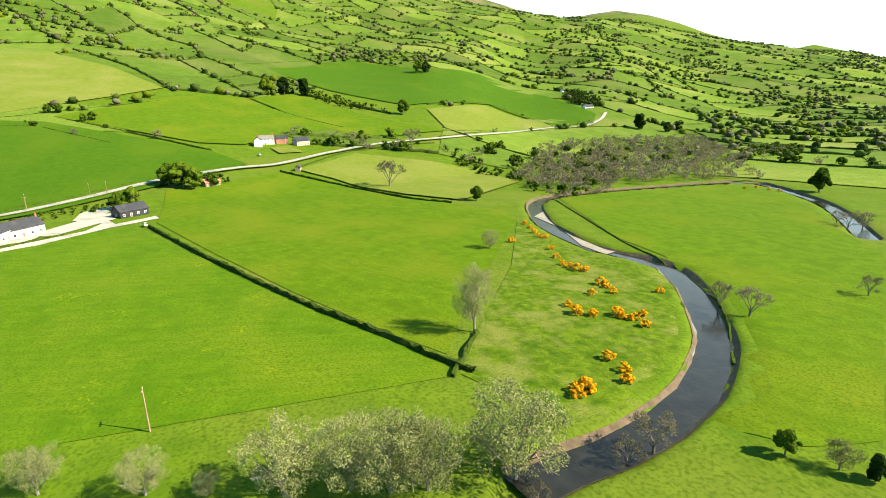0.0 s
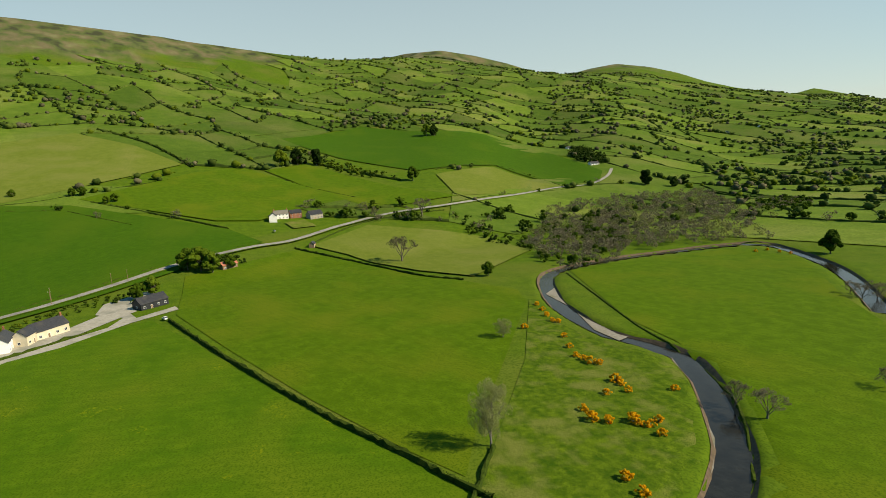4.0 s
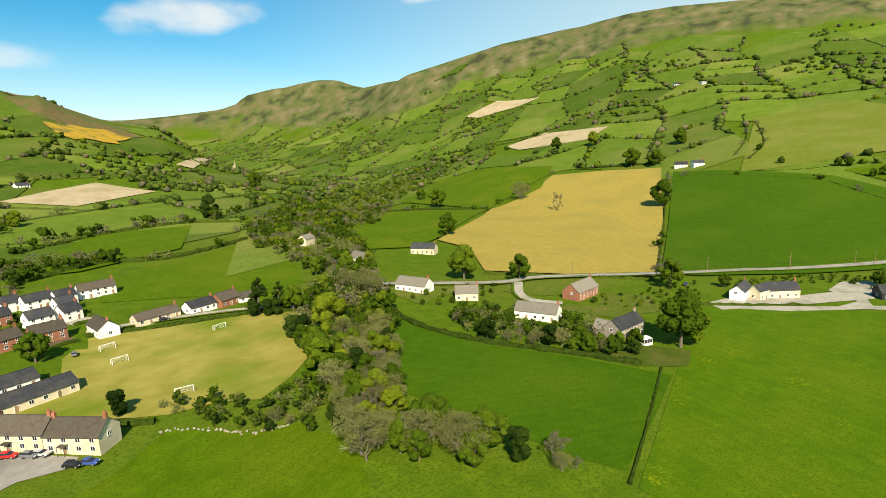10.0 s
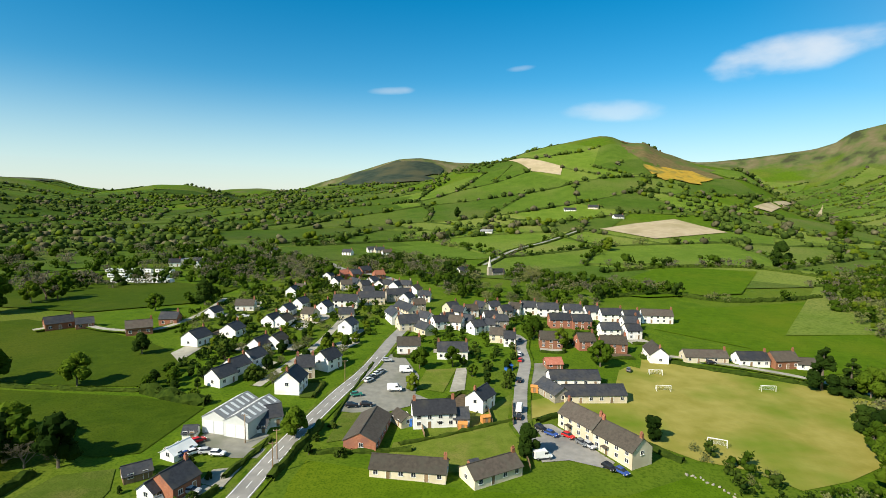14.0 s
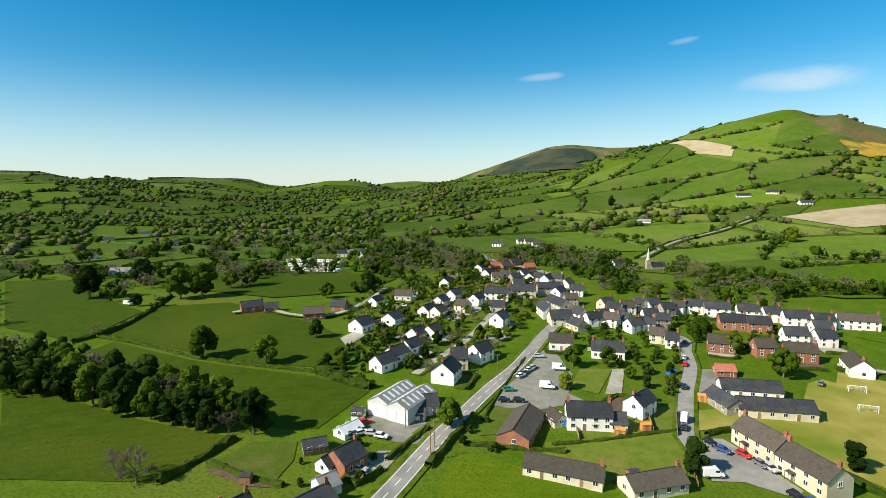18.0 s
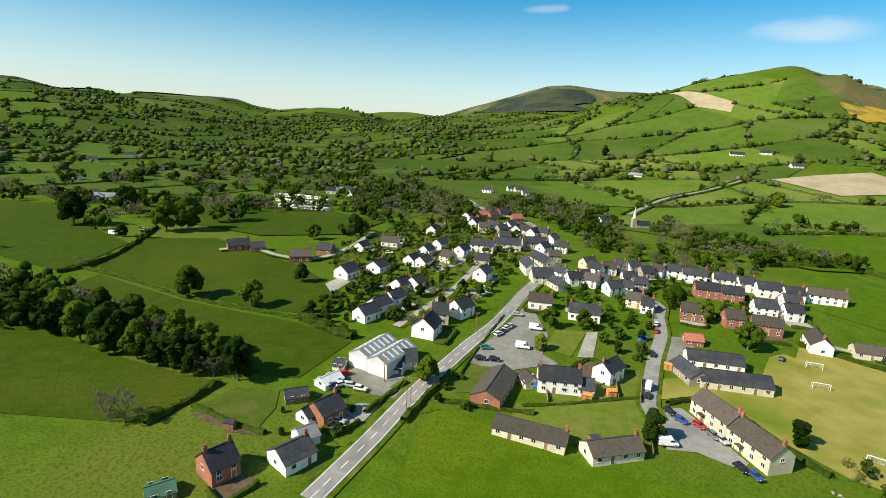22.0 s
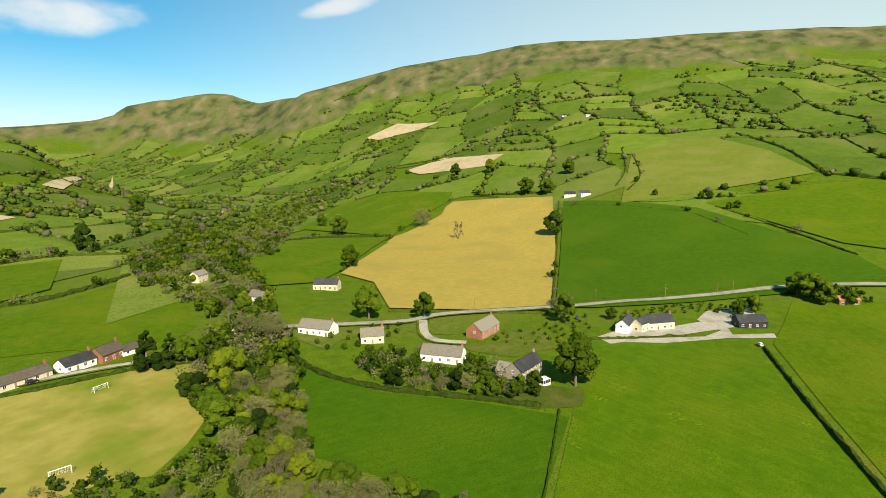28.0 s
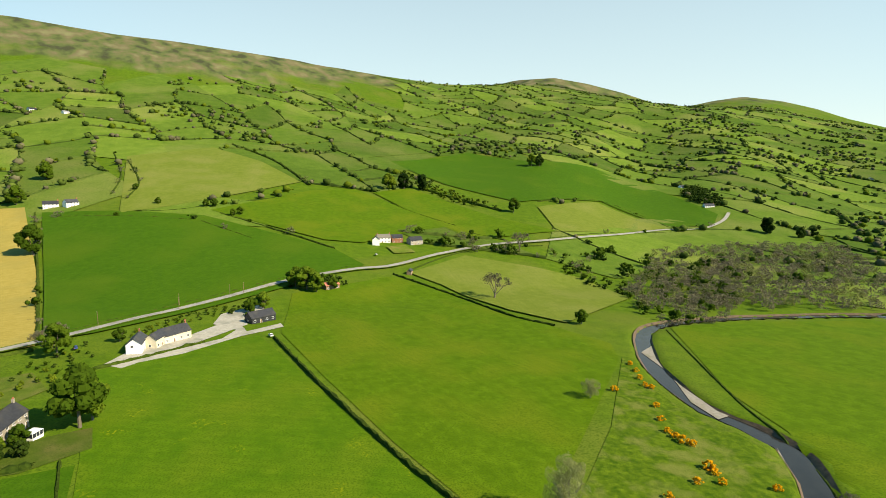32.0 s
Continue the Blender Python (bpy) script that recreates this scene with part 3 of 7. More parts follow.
def ground_material():
    """Pasture below, with bracken, heather and pale hill grass on the heights and steep faces."""
    m = mat("valley_ground", (0.058, 0.112, 0.006), (0.096, 0.156, 0.009), 7.0, fine=(0.04, 0.08, 0.005), patch=(0.116, 0.140, 0.02), patch_size=110.0)
    n, l = m.node_tree.nodes, m.node_tree.links
    bsdf = n["Principled BSDF"]
    bsdf.inputs["Specular IOR Level"].default_value = 0.04
    grass = bsdf.inputs["Base Color"].links[0].from_socket
    geo = n.new("ShaderNodeNewGeometry")
    sep = n.new("ShaderNodeSeparateXYZ")
    l.new(geo.outputs["Position"], sep.inputs[0])
    ns = n.new("ShaderNodeTexNoise")
    ns.inputs["Scale"].default_value, ns.inputs["Detail"].default_value = 0.006, 9.0
    l.new(geo.outputs["Position"], ns.inputs["Vector"])
    ad = n.new("ShaderNodeMath")
    ad.operation = "MULTIPLY_ADD"
    ad.inputs[1].default_value, ad.inputs[2].default_value = 330.0, -165.0
    l.new(ns.outputs["Fac"], ad.inputs[0])
    up = n.new("ShaderNodeMath")
    l.new(sep.outputs["Z"], up.inputs[0])
    l.new(ad.outputs[0], up.inputs[1])
    west = n.new("ShaderNodeMath")
    west.operation = "MULTIPLY"
    west.inputs[1].default_value = -1.0
    l.new(sep.outputs["X"], west.inputs[0])
    turn = n.new("ShaderNodeMath")
    turn.operation = "ARCTAN2"
    l.new(west.outputs[0], turn.inputs[0])
    l.new(sep.outputs["Y"], turn.inputs[1])
    last = up.outputs[0]
    for b0, b1, more in ((-38, -55, 150.0), (-88, -108, 130.0), (8, 24, -85.0)):
        r = n.new("ShaderNodeMapRange")
        r.inputs[1].default_value, r.inputs[2].default_value, r.inputs[4].default_value = radians(b0), radians(b1), more
        l.new(turn.outputs[0], r.inputs[0])
        sb2 = n.new("ShaderNodeMath")
        sb2.operation = "SUBTRACT"
        l.new(last, sb2.inputs[0])
        l.new(r.outputs[0], sb2.inputs[1])
        last = sb2.outputs[0]
    rg = n.new("ShaderNodeMapRange")
    rg.inputs[1].default_value, rg.inputs[2].default_value = 190.0, 270.0
    l.new(last, rg.inputs[0])
    n2 = n.new("ShaderNodeTexNoise")
    n2.inputs["Scale"].default_value, n2.inputs["Detail"].default_value = 0.018, 9.0
    # gullies and tongues of heather run down the slopes
    reach = n.new("ShaderNodeVectorMath")
    reach.operation = "LENGTH"
    l.new(geo.outputs["Position"], reach.inputs[0])
    run = n.new("ShaderNodeCombineXYZ")
    for src, socket, k in ((turn.outputs[0], "X", 2200.0), (reach.outputs["Value"], "Y", 0.38)):
        mul = n.new("ShaderNodeMath")
        mul.operation = "MULTIPLY"
        mul.inputs[1].default_value = k
        l.new(src, mul.inputs[0])
        l.new(mul.outputs[0], run.inputs[socket])
    l.new(run.outputs[0], n2.inputs["Vector"])
    cr = n.new("ShaderNodeValToRGB")
    e = cr.color_ramp.elements
    e[0].position, e[0].color = 0.36, (0.050, 0.054, 0.026, 1)
    e[1].position, e[1].color = 0.68, (0.165, 0.165, 0.075, 1)
    k = e.new(0.47)
    k.color = (0.088, 0.112, 0.034, 1)
    k = e.new(0.57)
    k.color = (0.135, 0.115, 0.058, 1)
    l.new(n2.outputs["Fac"], cr.inputs[0])
    mx = n.new("ShaderNodeMix")
    mx.data_type = "RGBA"
    l.new(rg.outputs[0], mx.inputs[0])
    l.new(grass, mx.inputs[6])
    l.new(cr.outputs[0], mx.inputs[7])
    l.new(mx.outputs[2], bsdf.inputs["Base Color"])
    return m


def build_ground():
    rings = np.r_[0.0, np.geomspace(10, 58, 24), np.arange(60, 330, 2.0), np.geomspace(332, 8200, 165)]
    turns = np.radians(np.arange(0, 360, 0.6))
    k = len(turns)
    x, y = rings[1:, None] * -np.sin(turns), rings[1:, None] * np.cos(turns)
    z = land(x, y)
    v = np.concatenate([[[0, 0, float(land(0.0, 0.0))]], np.stack([x.ravel(), y.ravel(), z.ravel()], 1)])
    f = [(0, 1 + i, 1 + (i + 1) % k) for i in range(k)]
    for a in range(len(rings) - 2):
        o = 1 + a * k
        f += [(o + i, o + k + i, o + k + (i + 1) % k, o + (i + 1) % k) for i in range(k)]
    ob = mesh_object("ground", v.tolist(), f, ground_material(), smooth=True)
    return tagged(ob, "rolling green pasture valley with brown moorland heights", "ground", kind="structure")
build_ground()
PATCHES = []


def inside(line, x, y):
    """Which of the places lie inside an outline."""
    x, y = np.asarray(x, float), np.asarray(y, float)
    p, q = np.asarray(line, float), np.roll(np.asarray(line, float), 1, 0)
    hit = np.zeros(x.shape, int)
    for a, b in zip(p, q):
        with np.errstate(divide="ignore", invalid="ignore"):
            cross = ((a[1] > y) != (b[1] > y)) & (x < (b[0] - a[0]) * (y - a[1]) / (b[1] - a[1] if b[1] != a[1] else 1e-9) + a[0])
        hit += cross
    return hit % 2 == 1


def ragged(line, size, seed):
    """The same outline with an uneven natural edge."""
    rng = np.random.default_rng(seed)
    p = np.array(line, float)
    out = []
    for a, b in zip(p, np.roll(p, -1, 0)):
        k = max(2, int(np.hypot(*(b - a)) / (size * 1.3)))
        out += [tuple(a + (b - a) * i / k + rng.normal(size=2) * size * 0.55) for i in range(k)]
    return out


def patch(name, line, material, lift, label, category, step=7.0, bank=True):
    """A field or yard laid on the land inside that outline."""
    from mathutils import geometry
    p = np.array(line, float)
    lo, hi = p.min(0), p.max(0)
    reach = np.hypot(*p.mean(0))
    step = max(step * (0.6 if reach < 120 else 1), (hi - lo).max() / 60)
    xs, ys = np.meshgrid(np.arange(lo[0] + step / 2, hi[0], step), np.arange(lo[1] + step / 2, hi[1], step))
    q = np.stack([xs.ravel(), ys.ravel()], 1)
    edge = []
    for a, b in zip(p, np.roll(p, -1, 0)):
        k = max(1, int(np.hypot(*(b - a)) / step))
        edge += [a + (b - a) * i / k for i in range(k)]
    n = len(edge)
    verts = [Vector(v) for v in edge] + [Vector(v) for v in q]
    v2, _, faces, *_ = geometry.delaunay_2d_cdt(verts, [], [list(range(n))], 1, 1e-3)
    v2 = np.array([tuple(v) for v in v2])
    up = 0.03 + 0.5 * lift + 0.0012 * len(PATCHES) + 0.0006 * np.hypot(v2[:, 0], v2[:, 1])
    z = (height(v2[:, 0], v2[:, 1]) if not bank else land(v2[:, 0], v2[:, 1])) + up - (0.0 if bank else 1.36)
    out = [tuple(f) for f in faces]
    flat = [f if np.cross(v2[f[1]] - v2[f[0]], v2[f[2]] - v2[f[0]]) > 0 else f[::-1] for f in out]
    z = z + 0.7 * ramp((reach - 360) / 60)
    PATCHES.append(p)
    ob = mesh_object(name, np.c_[v2, z].tolist(), flat, material, smooth=True)
    return tagged(ob, label, category, kind="structure")


def strip(name, line, half, material, lift, parent=None, across=3, surface=land, far_lift=0.0):
    """A ribbon along a line, laid on the land."""
    p = smooth_line(line, 5.0)
    d = np.gradient(p, axis=0)
    d /= np.hypot(d[:, 0], d[:, 1])[:, None] + 1e-9
    side = np.stack([-d[:, 1], d[:, 0]], 1)
    v, f = [], []
    for k in range(across):
        q = p + side * (half - 2 * half * k / (across - 1))
        v.append(np.c_[q, surface(q[:, 0], q[:, 1]) + lift + 0.0008 * np.hypot(q[:, 0], q[:, 1]) + far_lift * ramp((np.hypot(q[:, 0], q[:, 1]) - 200) / 120)])
    n = len(p)
    for k in range(across - 1):
        f += [(k * n + i, (k + 1) * n + i, (k + 1) * n + i + 1, k * n + i + 1) for i in range(n - 1)]
    return mesh_object(name, np.concatenate(v).tolist(), f, material, parent, smooth=True)


def road(line, width, name, label, dashes=False):
    LANES.append((smooth_line(line, 5.0), width / 2 + 1.5))
    strip(name + "_verge", line, width / 2 + 1.3, GRASS_ROUGH, 0.2, far_lift=0.8)["kind"] = "structure"
    ob = strip(name, line, width / 2, PALE_ROAD if name == "country_road" else ASPHALT if width > 4.5 or name == "church_lane" else DRIVE, 0.26, far_lift=0.8)
    tagged(ob, label, "road", kind="structure")
    if dashes:
        p = smooth_line(line, 1.0)
        v, f = [], []
        for side, gap in ((0.0, 6), (width / 2 - 0.35, 1), (-width / 2 + 0.35, 1)):
            for i in range(0, min(len(p) - 3, 330), gap):
                d = p[i + 1] - p[i]
                d = d / (np.hypot(*d) + 1e-9)
                s, a = np.array([-d[1], d[0]]), p[i] + np.array([-d[1], d[0]]) * side
                b = a + d * (3.0 if gap > 1 else 1.02)
                for c in (a - s * 0.09, a + s * 0.09, b + s * 0.09, b - s * 0.09):
                    v.append((*c, float(height(*c)) + 0.30 + 0.0008 * np.hypot(*c)))
                f.append((len(v) - 1, len(v) - 2, len(v) - 3, len(v) - 4))
        mesh_object("road_marking", v, f, PAINT_WHITE, ob)["kind"] = "stuff"
    return ob


def leaf_cloud(rng, spots, count, size, flat=0.0):
    """Small leaf sprays scattered over lumps (x, y, z, radius), as arrays of corners and faces."""
    spots = np.array(spots, float)
    w = spots[:, 3] ** 2
    pick = rng.choice(len(spots), count, p=w / w.sum())
    n = rng.normal(size=(count, 3))
    n /= np.linalg.norm(n, axis=1)[:, None]
    rad = spots[pick, 3] * (0.62 + 0.42 * rng.random(count) ** 0.6)
    c = spots[pick, :3] + n * rad[:, None] * np.array([1, 1, 0.85])
    lean = n + 0.75 * rng.normal(size=(count, 3))
    lean /= np.linalg.norm(lean, axis=1)[:, None]
    a = np.cross(lean, rng.normal(size=(count, 3)))
    a /= np.linalg.norm(a, axis=1)[:, None]
    b = np.cross(lean, a)
    s = size * (0.6 + 0.8 * rng.random(count))[:, None]
    v = np.stack([c - a * s, c - b * s * 0.55 + a * s * 0.1, c + a * s, c + b * s * 0.6 - a * s * 0.15], 1).reshape(-1, 3)
    f = np.arange(count * 4).reshape(-1, 4)
    return v, f


def lump_shape():
    """A ball of 24 four-cornered faces."""
    index, v, f = {}, [], []
    for axis in range(3):
        for side in (-1, 1):
            for a in (-1, 0):
                for b in (-1, 0):
                    q = []
                    for da, db in ((0, 0), (1, 0), (1, 1), (0, 1))[::side]:
                        p = np.roll((side, a + da, b + db), axis)
                        if tuple(p) not in index:
                            index[tuple(p)] = len(v)
                            v.append(p / np.linalg.norm(p))
                        q.append(index[tuple(p)])
                    f.append(q)
    return np.array(v), np.array(f)


BALL_V, BALL_F = lump_shape()


def leafy_lumps(rng, spots, share, v, f):
    """The dense inside of a crown: uneven small lumps within the leaf sprays, added to the sprays."""
    vs, fs, o = [v], [np.asarray(f)], len(v)
    for x, y, z, r in spots:
        k = 0.75 + 0.5 * rng.random((len(BALL_V), 1))
        vs.append(BALL_V * k * r * share + (x, y, z))
        fs.append(BALL_F + o)
        o += len(BALL_V)
    return np.concatenate(vs), np.concatenate(fs)


def limb(v, f, a, b, ra, rb, sides=5):
    a, b = np.array(a, float), np.array(b, float)
    d = (b - a) / (np.linalg.norm(b - a) + 1e-9)
    u = np.cross(d, (0.31, 0.77, 0.2))
    u /= np.linalg.norm(u)
    w = np.cross(d, u)
    o = len(v)
    for c, r in ((a, ra), (b, rb)):
        for k in range(sides):
            t = 2 * math.pi * k / sides
            v.append(tuple(c + r * (math.cos(t) * u + math.sin(t) * w)))
    for k in range(sides):
        f.append((o + k, o + (k + 1) % sides, o + sides + (k + 1) % sides, o + sides + k))


def branches(rng, v, f, a, way, length, radius, depth, tips):
    way = np.array(way, float) / np.linalg.norm(way)
    b = np.array(a) + way * length
    limb(v, f, a, b, radius, radius * 0.62, 5 if depth > 1 else 3)
    if depth == 0:
        tips.append(b)
        return
    for _ in range(3 if depth > 1 else 4):
        turn = way + rng.normal(size=3) * 0.52 + (0, 0, 0.12)
        branches(rng, v, f, np.array(a) + way * length * rng.uniform(0.6, 1.0), turn, length * rng.uniform(0.55, 0.8), radius * 0.55, depth - 1, tips)


def plain_mesh(name, v, f, material):
    me = bpy.data.meshes.new(name)
    me.from_pydata(np.asarray(v).tolist(), [], [tuple(q) for q in np.asarray(f, dtype=object)] if not isinstance(f, np.ndarray) else f.tolist())
    me.materials.append(material)
    return me


TREE_KINDS = {}


def tree_kind(kind, leaf, bark, wide, base, count, size, depth, twigs=False, core=0.85, soft=False):
    """Four trees of one sort, one metre high, each a trunk with limbs and a crown."""
    made = []
    for k in range(4):
        rng = np.random.default_rng(100 * len(TREE_KINDS) + k)
        v, f, tips = [], [], []
        limb(v, f, (0, 0, -0.04), (0.01, 0, base + 0.12), 0.03, 0.022, 7)
        for j in range(5):
            t = j * 2.4 + rng.random()
            branches(rng, v, f, (0.01, 0, base + 0.02 + 0.03 * j), (math.cos(t), math.sin(t), 1.1 + 0.3 * j), 0.2 * wide + 0.06, 0.013, depth, tips)
        tips = np.array(tips)
        tips[:, 2] = np.minimum(tips[:, 2], 0.97)
        trunk = plain_mesh("trunk", v, f, bark)
        spots = []
        for j in range(26):
            t, h = rng.uniform(0, 2 * math.pi), rng.random()
            out = wide * 0.36 * math.sqrt(max(0.05, 1 - abs(2 * h - 0.85) ** 2.0)) * rng.uniform(0.45, 1.0)
            spots.append((out * math.cos(t), out * math.sin(t), base + (0.88 - base) * (0.1 + 0.9 * h), rng.uniform(0.1, 0.185)))
        if soft:
            # an even round crown of fine sprays
            spots = []
            while len(spots) < 80:
                p = rng.uniform(-1, 1, 3)
                if np.linalg.norm(p) < 1:
                    spots.append((p[0] * wide * 0.34, p[1] * wide * 0.34, base + 0.1 + (0.82 - base) * (0.5 + 0.48 * p[2]), rng.uniform(0.07, 0.12)))
        if twigs:
            spots = [(*p, rng.uniform(0.03, 0.07)) for p in tips[rng.permutation(len(tips))[:120]]]
        lv, lf = leaf_cloud(rng, spots, count, size)
        if core:
            lv, lf = leafy_lumps(rng, spots, core, lv, lf)
        made.append((trunk, plain_mesh("crown", lv, lf, leaf)))
    TREE_KINDS[kind] = made


tree_kind("leaf", LEAF, BARK, 1.0, 0.16, 1250, 0.036, 1)
tree_kind("light", LEAF_LIGHT, BARK, 1.0, 0.12, 1000, 0.034, 1)
tree_kind("dark", LEAF_DARK, BARK, 0.85, 0.1, 1000, 0.034, 1)
tree_kind("bud", LEAF_BUD, BARK_PALE, 1.3, 0.06, 4200, 0.016, 2, core=0, soft=True)
tree_kind("fine", LEAF_PALE, BARK_PALE, 1.3, 0.06, 10500, 0.0105, 2, core=0, soft=True)
tree_kind("grey", LEAF_GREY, BARK, 1.15, 0.08, 1500, 0.015, 2, True, core=0)
tree_kind("bush", HEDGE, BARK, 1.35, 0.02, 420, 0.06, 0)
tree_kind("gorse", GORSE, BARK, 1.9, 0.02, 520, 0.07, 0)


def conifer_kind():
    """Four dense conical evergreens, one metre high."""
    made = []
    for k in range(4):
        rng = np.random.default_rng(900 + k)
        v, f = [], []
        limb(v, f, (0, 0, -0.04), (0, 0, 0.9), 0.03, 0.006, 7)
        spots = []
        for j in range(46):
            h = 0.1 + 0.86 * rng.random()
            out = 0.27 * (1.04 - h) ** 0.8 * rng.uniform(0.5, 1.0)
            t = rng.uniform(0, 2 * math.pi)
            spots.append((out * math.cos(t), out * math.sin(t), h, 0.035 + 0.09 * (1 - h)))
        made.append((plain_mesh("trunk", v, f, BARK), plain_mesh("crown", *leafy_lumps(rng, spots, 0.8, *leaf_cloud(rng, spots, 1100, 0.026)), LEAF_DARK)))
    TREE_KINDS["conifer"] = made


conifer_kind()
TREE_WORDS = {"leaf": ("tree", "round tree in fresh green leaf"), "light": ("tree", "tree with young yellow-green leaves"),
              "dark": ("tree", "dense dark green tree"), "bud": ("tree", "pale budding tree in spring"),
              "fine": ("tree", "round pale budding tree in spring"), "grey": ("tree", "bare grey-brown twiggy tree"), "conifer": ("tree", "dense dark conical evergreen tree"), "bush": ("shrub", "dark green shrub"), "gorse": ("gorse_bush", "orange-yellow flowering gorse bush")}
tree_rng = random.Random(7)


def tree(x, y, tall, kind="leaf", wide=1.0, where="on the grass"):
    name, words = TREE_WORDS[kind]
    top = new(name)
    top.empty_display_size = 0.1
    tagged(top, words + " " + where, "bush" if kind in ("bush", "gorse") else "tree")
    trunk, crown = tree_rng.choice(TREE_KINDS[kind])
    for n, me in (("trunk", trunk), ("crown", crown)):
        o = new(n if kind not in ("bush", "gorse") else ("stem" if n == "trunk" else "foliage"), me)
        o.parent = top
    top.matrix_world = Matrix.Translation((x, y, float(land(x, y)))) @ pose(0, 0, 0, 0, 0, tree_rng.uniform(0, 360)) @ Matrix.Diagonal((tall * wide, tall * wide, tall, 1))
    return top


THICKETS = {}


def grove(line, gap, tall, kinds, where, seed=0, single=60):
    """Trees scattered inside an outline: the first few as things of their own, those deeper in the wood joined later."""
    rng = np.random.default_rng(seed)
    p = np.array(line, float)
    lo, hi = p.min(0), p.max(0)
    count = int(min(6 * np.prod(hi - lo) / gap**2, 9000))
    q = lo + (hi - lo) * rng.random((count, 2))
    q = q[inside(p, q[:, 0], q[:, 1])]
    placed = np.zeros((0, 2))
    for c in q:
        if any((c[0] - u) ** 2 + (c[1] - v) ** 2 < (w + 1.5) ** 2 for u, v, w in HOMES) or any(((way - c) ** 2).sum(1).min() < w * w + 3 for way, w in LANES):
            continue
        if len(placed) < 330 and (not len(placed) or (((placed - c) ** 2).sum(1) > gap**2).all()):
            placed = np.vstack([placed, c])
    order = np.argsort(np.hypot(placed[:, 0], placed[:, 1]))
    for n, i in enumerate(order):
        h, kind, wide = tall * rng.uniform(0.7, 1.2), kinds[rng.integers(len(kinds))], rng.uniform(0.85, 1.2)
        if n < single and np.hypot(*placed[i]) < 330:
            tree(*placed[i], h, kind, wide, where)
        else:
            THICKETS.setdefault(kind, []).append((*placed[i], h, wide))


HEDGES = [0]
HOMES, LANES, GARDENS = [], [], []


def hedge(line, tall, wide):
    """A clipped field hedge: a lumpy leafy bank with sprays standing out of it."""
    HEDGES[0] += 1
    rng = np.random.default_rng(HEDGES[0])
    p = smooth_line(line, 2.2)
    far = np.hypot(*p.mean(0))
    if far > 420:
        p = p[:: max(1, int(far / 350))]
    d = np.gradient(p, axis=0)
    d /= np.hypot(d[:, 0], d[:, 1])[:, None] + 1e-9
    side = np.stack([-d[:, 1], d[:, 0]], 1)
    z = land(p[:, 0], p[:, 1])
    sect = np.array([(-0.62, -0.3), (-0.55, 0.5), (-0.3, 0.95), (0.3, 0.95), (0.55, 0.5), (0.62, -0.3)])
    k = len(sect)
    w = wide * (0.7 + 0.6 * rng.random((len(p), 1)))
    h = tall * (0.7 + 0.55 * rng.random((len(p), 1)))
    v = np.zeros((len(p), k, 3))
    jit = 0.12 * rng.normal(size=(len(p), k))
    v[:, :, :2] = p[:, None] + side[:, None] * (sect[:, 0] * w + jit * wide)[:, :, None]
    v[:, :, 2] = z[:, None] + sect[:, 1] * h + jit * tall
    f = [(a * k + b, a * k + b + 1, (a + 1) * k + b + 1, (a + 1) * k + b) for a in range(len(p) - 1) for b in range(k - 1)]
    ob = mesh_object("hedge", v.reshape(-1, 3).tolist(), f, HEDGE)
    tagged(ob, "dark leafy field hedge" if tall < 2 else "tall overgrown field hedge", "hedge")
    n = int(len(p) * (26 if far < 260 else 5) * (2 if tall >= 2 else 1))
    spots = [(*p[i], z[i] + tall * 0.55, 0.55 * max(tall, wide)) for i in range(len(p))]
    lv, lf = leaf_cloud(rng, spots, n, (0.13 if far < 260 else 0.22) * max(tall, wide))
    mesh_object("foliage", lv.tolist(), lf.tolist(), HEDGE, ob)
    if far > 300:
        for q in p[::3]:
            if rng.random() < (0.3 if tall >= 2 else 0.07):
                THICKETS.setdefault(("leaf", "bud", "leaf", "grey", "dark")[rng.integers(5)], []).append((*(q + rng.normal(size=2)), rng.uniform(5, 11), 1.0))
    return ob


def stone_wall(line, tall, wide):
    rng = np.random.default_rng(5)
    p = smooth_line(line, 0.9)
    top = new("stone_wall")
    tagged(top, "low pale dry stone bank along the paddock", "wall")
    base = []
    for k in range(3):
        bm = bmesh.new()
        bmesh.ops.create_icosphere(bm, subdivisions=1, radius=0.5)
        for q in bm.verts:
            q.co *= rng.uniform(0.75, 1.2)
        me = bpy.data.meshes.new("stone")
        bm.to_mesh(me)
        bm.free()
        me.materials.append(STONE)
        base.append(me)
    for i, q in enumerate(p[:150]):
        o = new("stone", base[i % 3])
        o.parent = top
        x, y = q + rng.normal(size=2) * 0.5
        o.matrix_world = Matrix.Translation((x, y, float(height(x, y)) + 0.2)) @ pose(0, 0, 0, 0, 0, rng.uniform(0, 360)) @ Matrix.Diagonal((rng.uniform(0.6, 1.5), rng.uniform(0.5, 1.0), rng.uniform(0.4, 0.9), 1))


def box(bm, x0, x1, y0, y1, z0, z1):
    v = [bm.verts.new((x, y, z)) for z in (z0, z1) for x, y in ((x0, y0), (x1, y0), (x1, y1), (x0, y1))]
    for q in ((3, 2, 1, 0), (4, 5, 6, 7), (0, 1, 5, 4), (1, 2, 6, 5), (2, 3, 7, 6), (3, 0, 4, 7)):
        bm.faces.new([v[i] for i in q])


def boxes_mesh(name, material, *sizes):
    bm = bmesh.new()
    for s in sizes:
        box(bm, *s)
    me = bpy.data.meshes.new(name)
    bm.to_mesh(me)
    bm.free()
    me.materials.append(material)
    return me


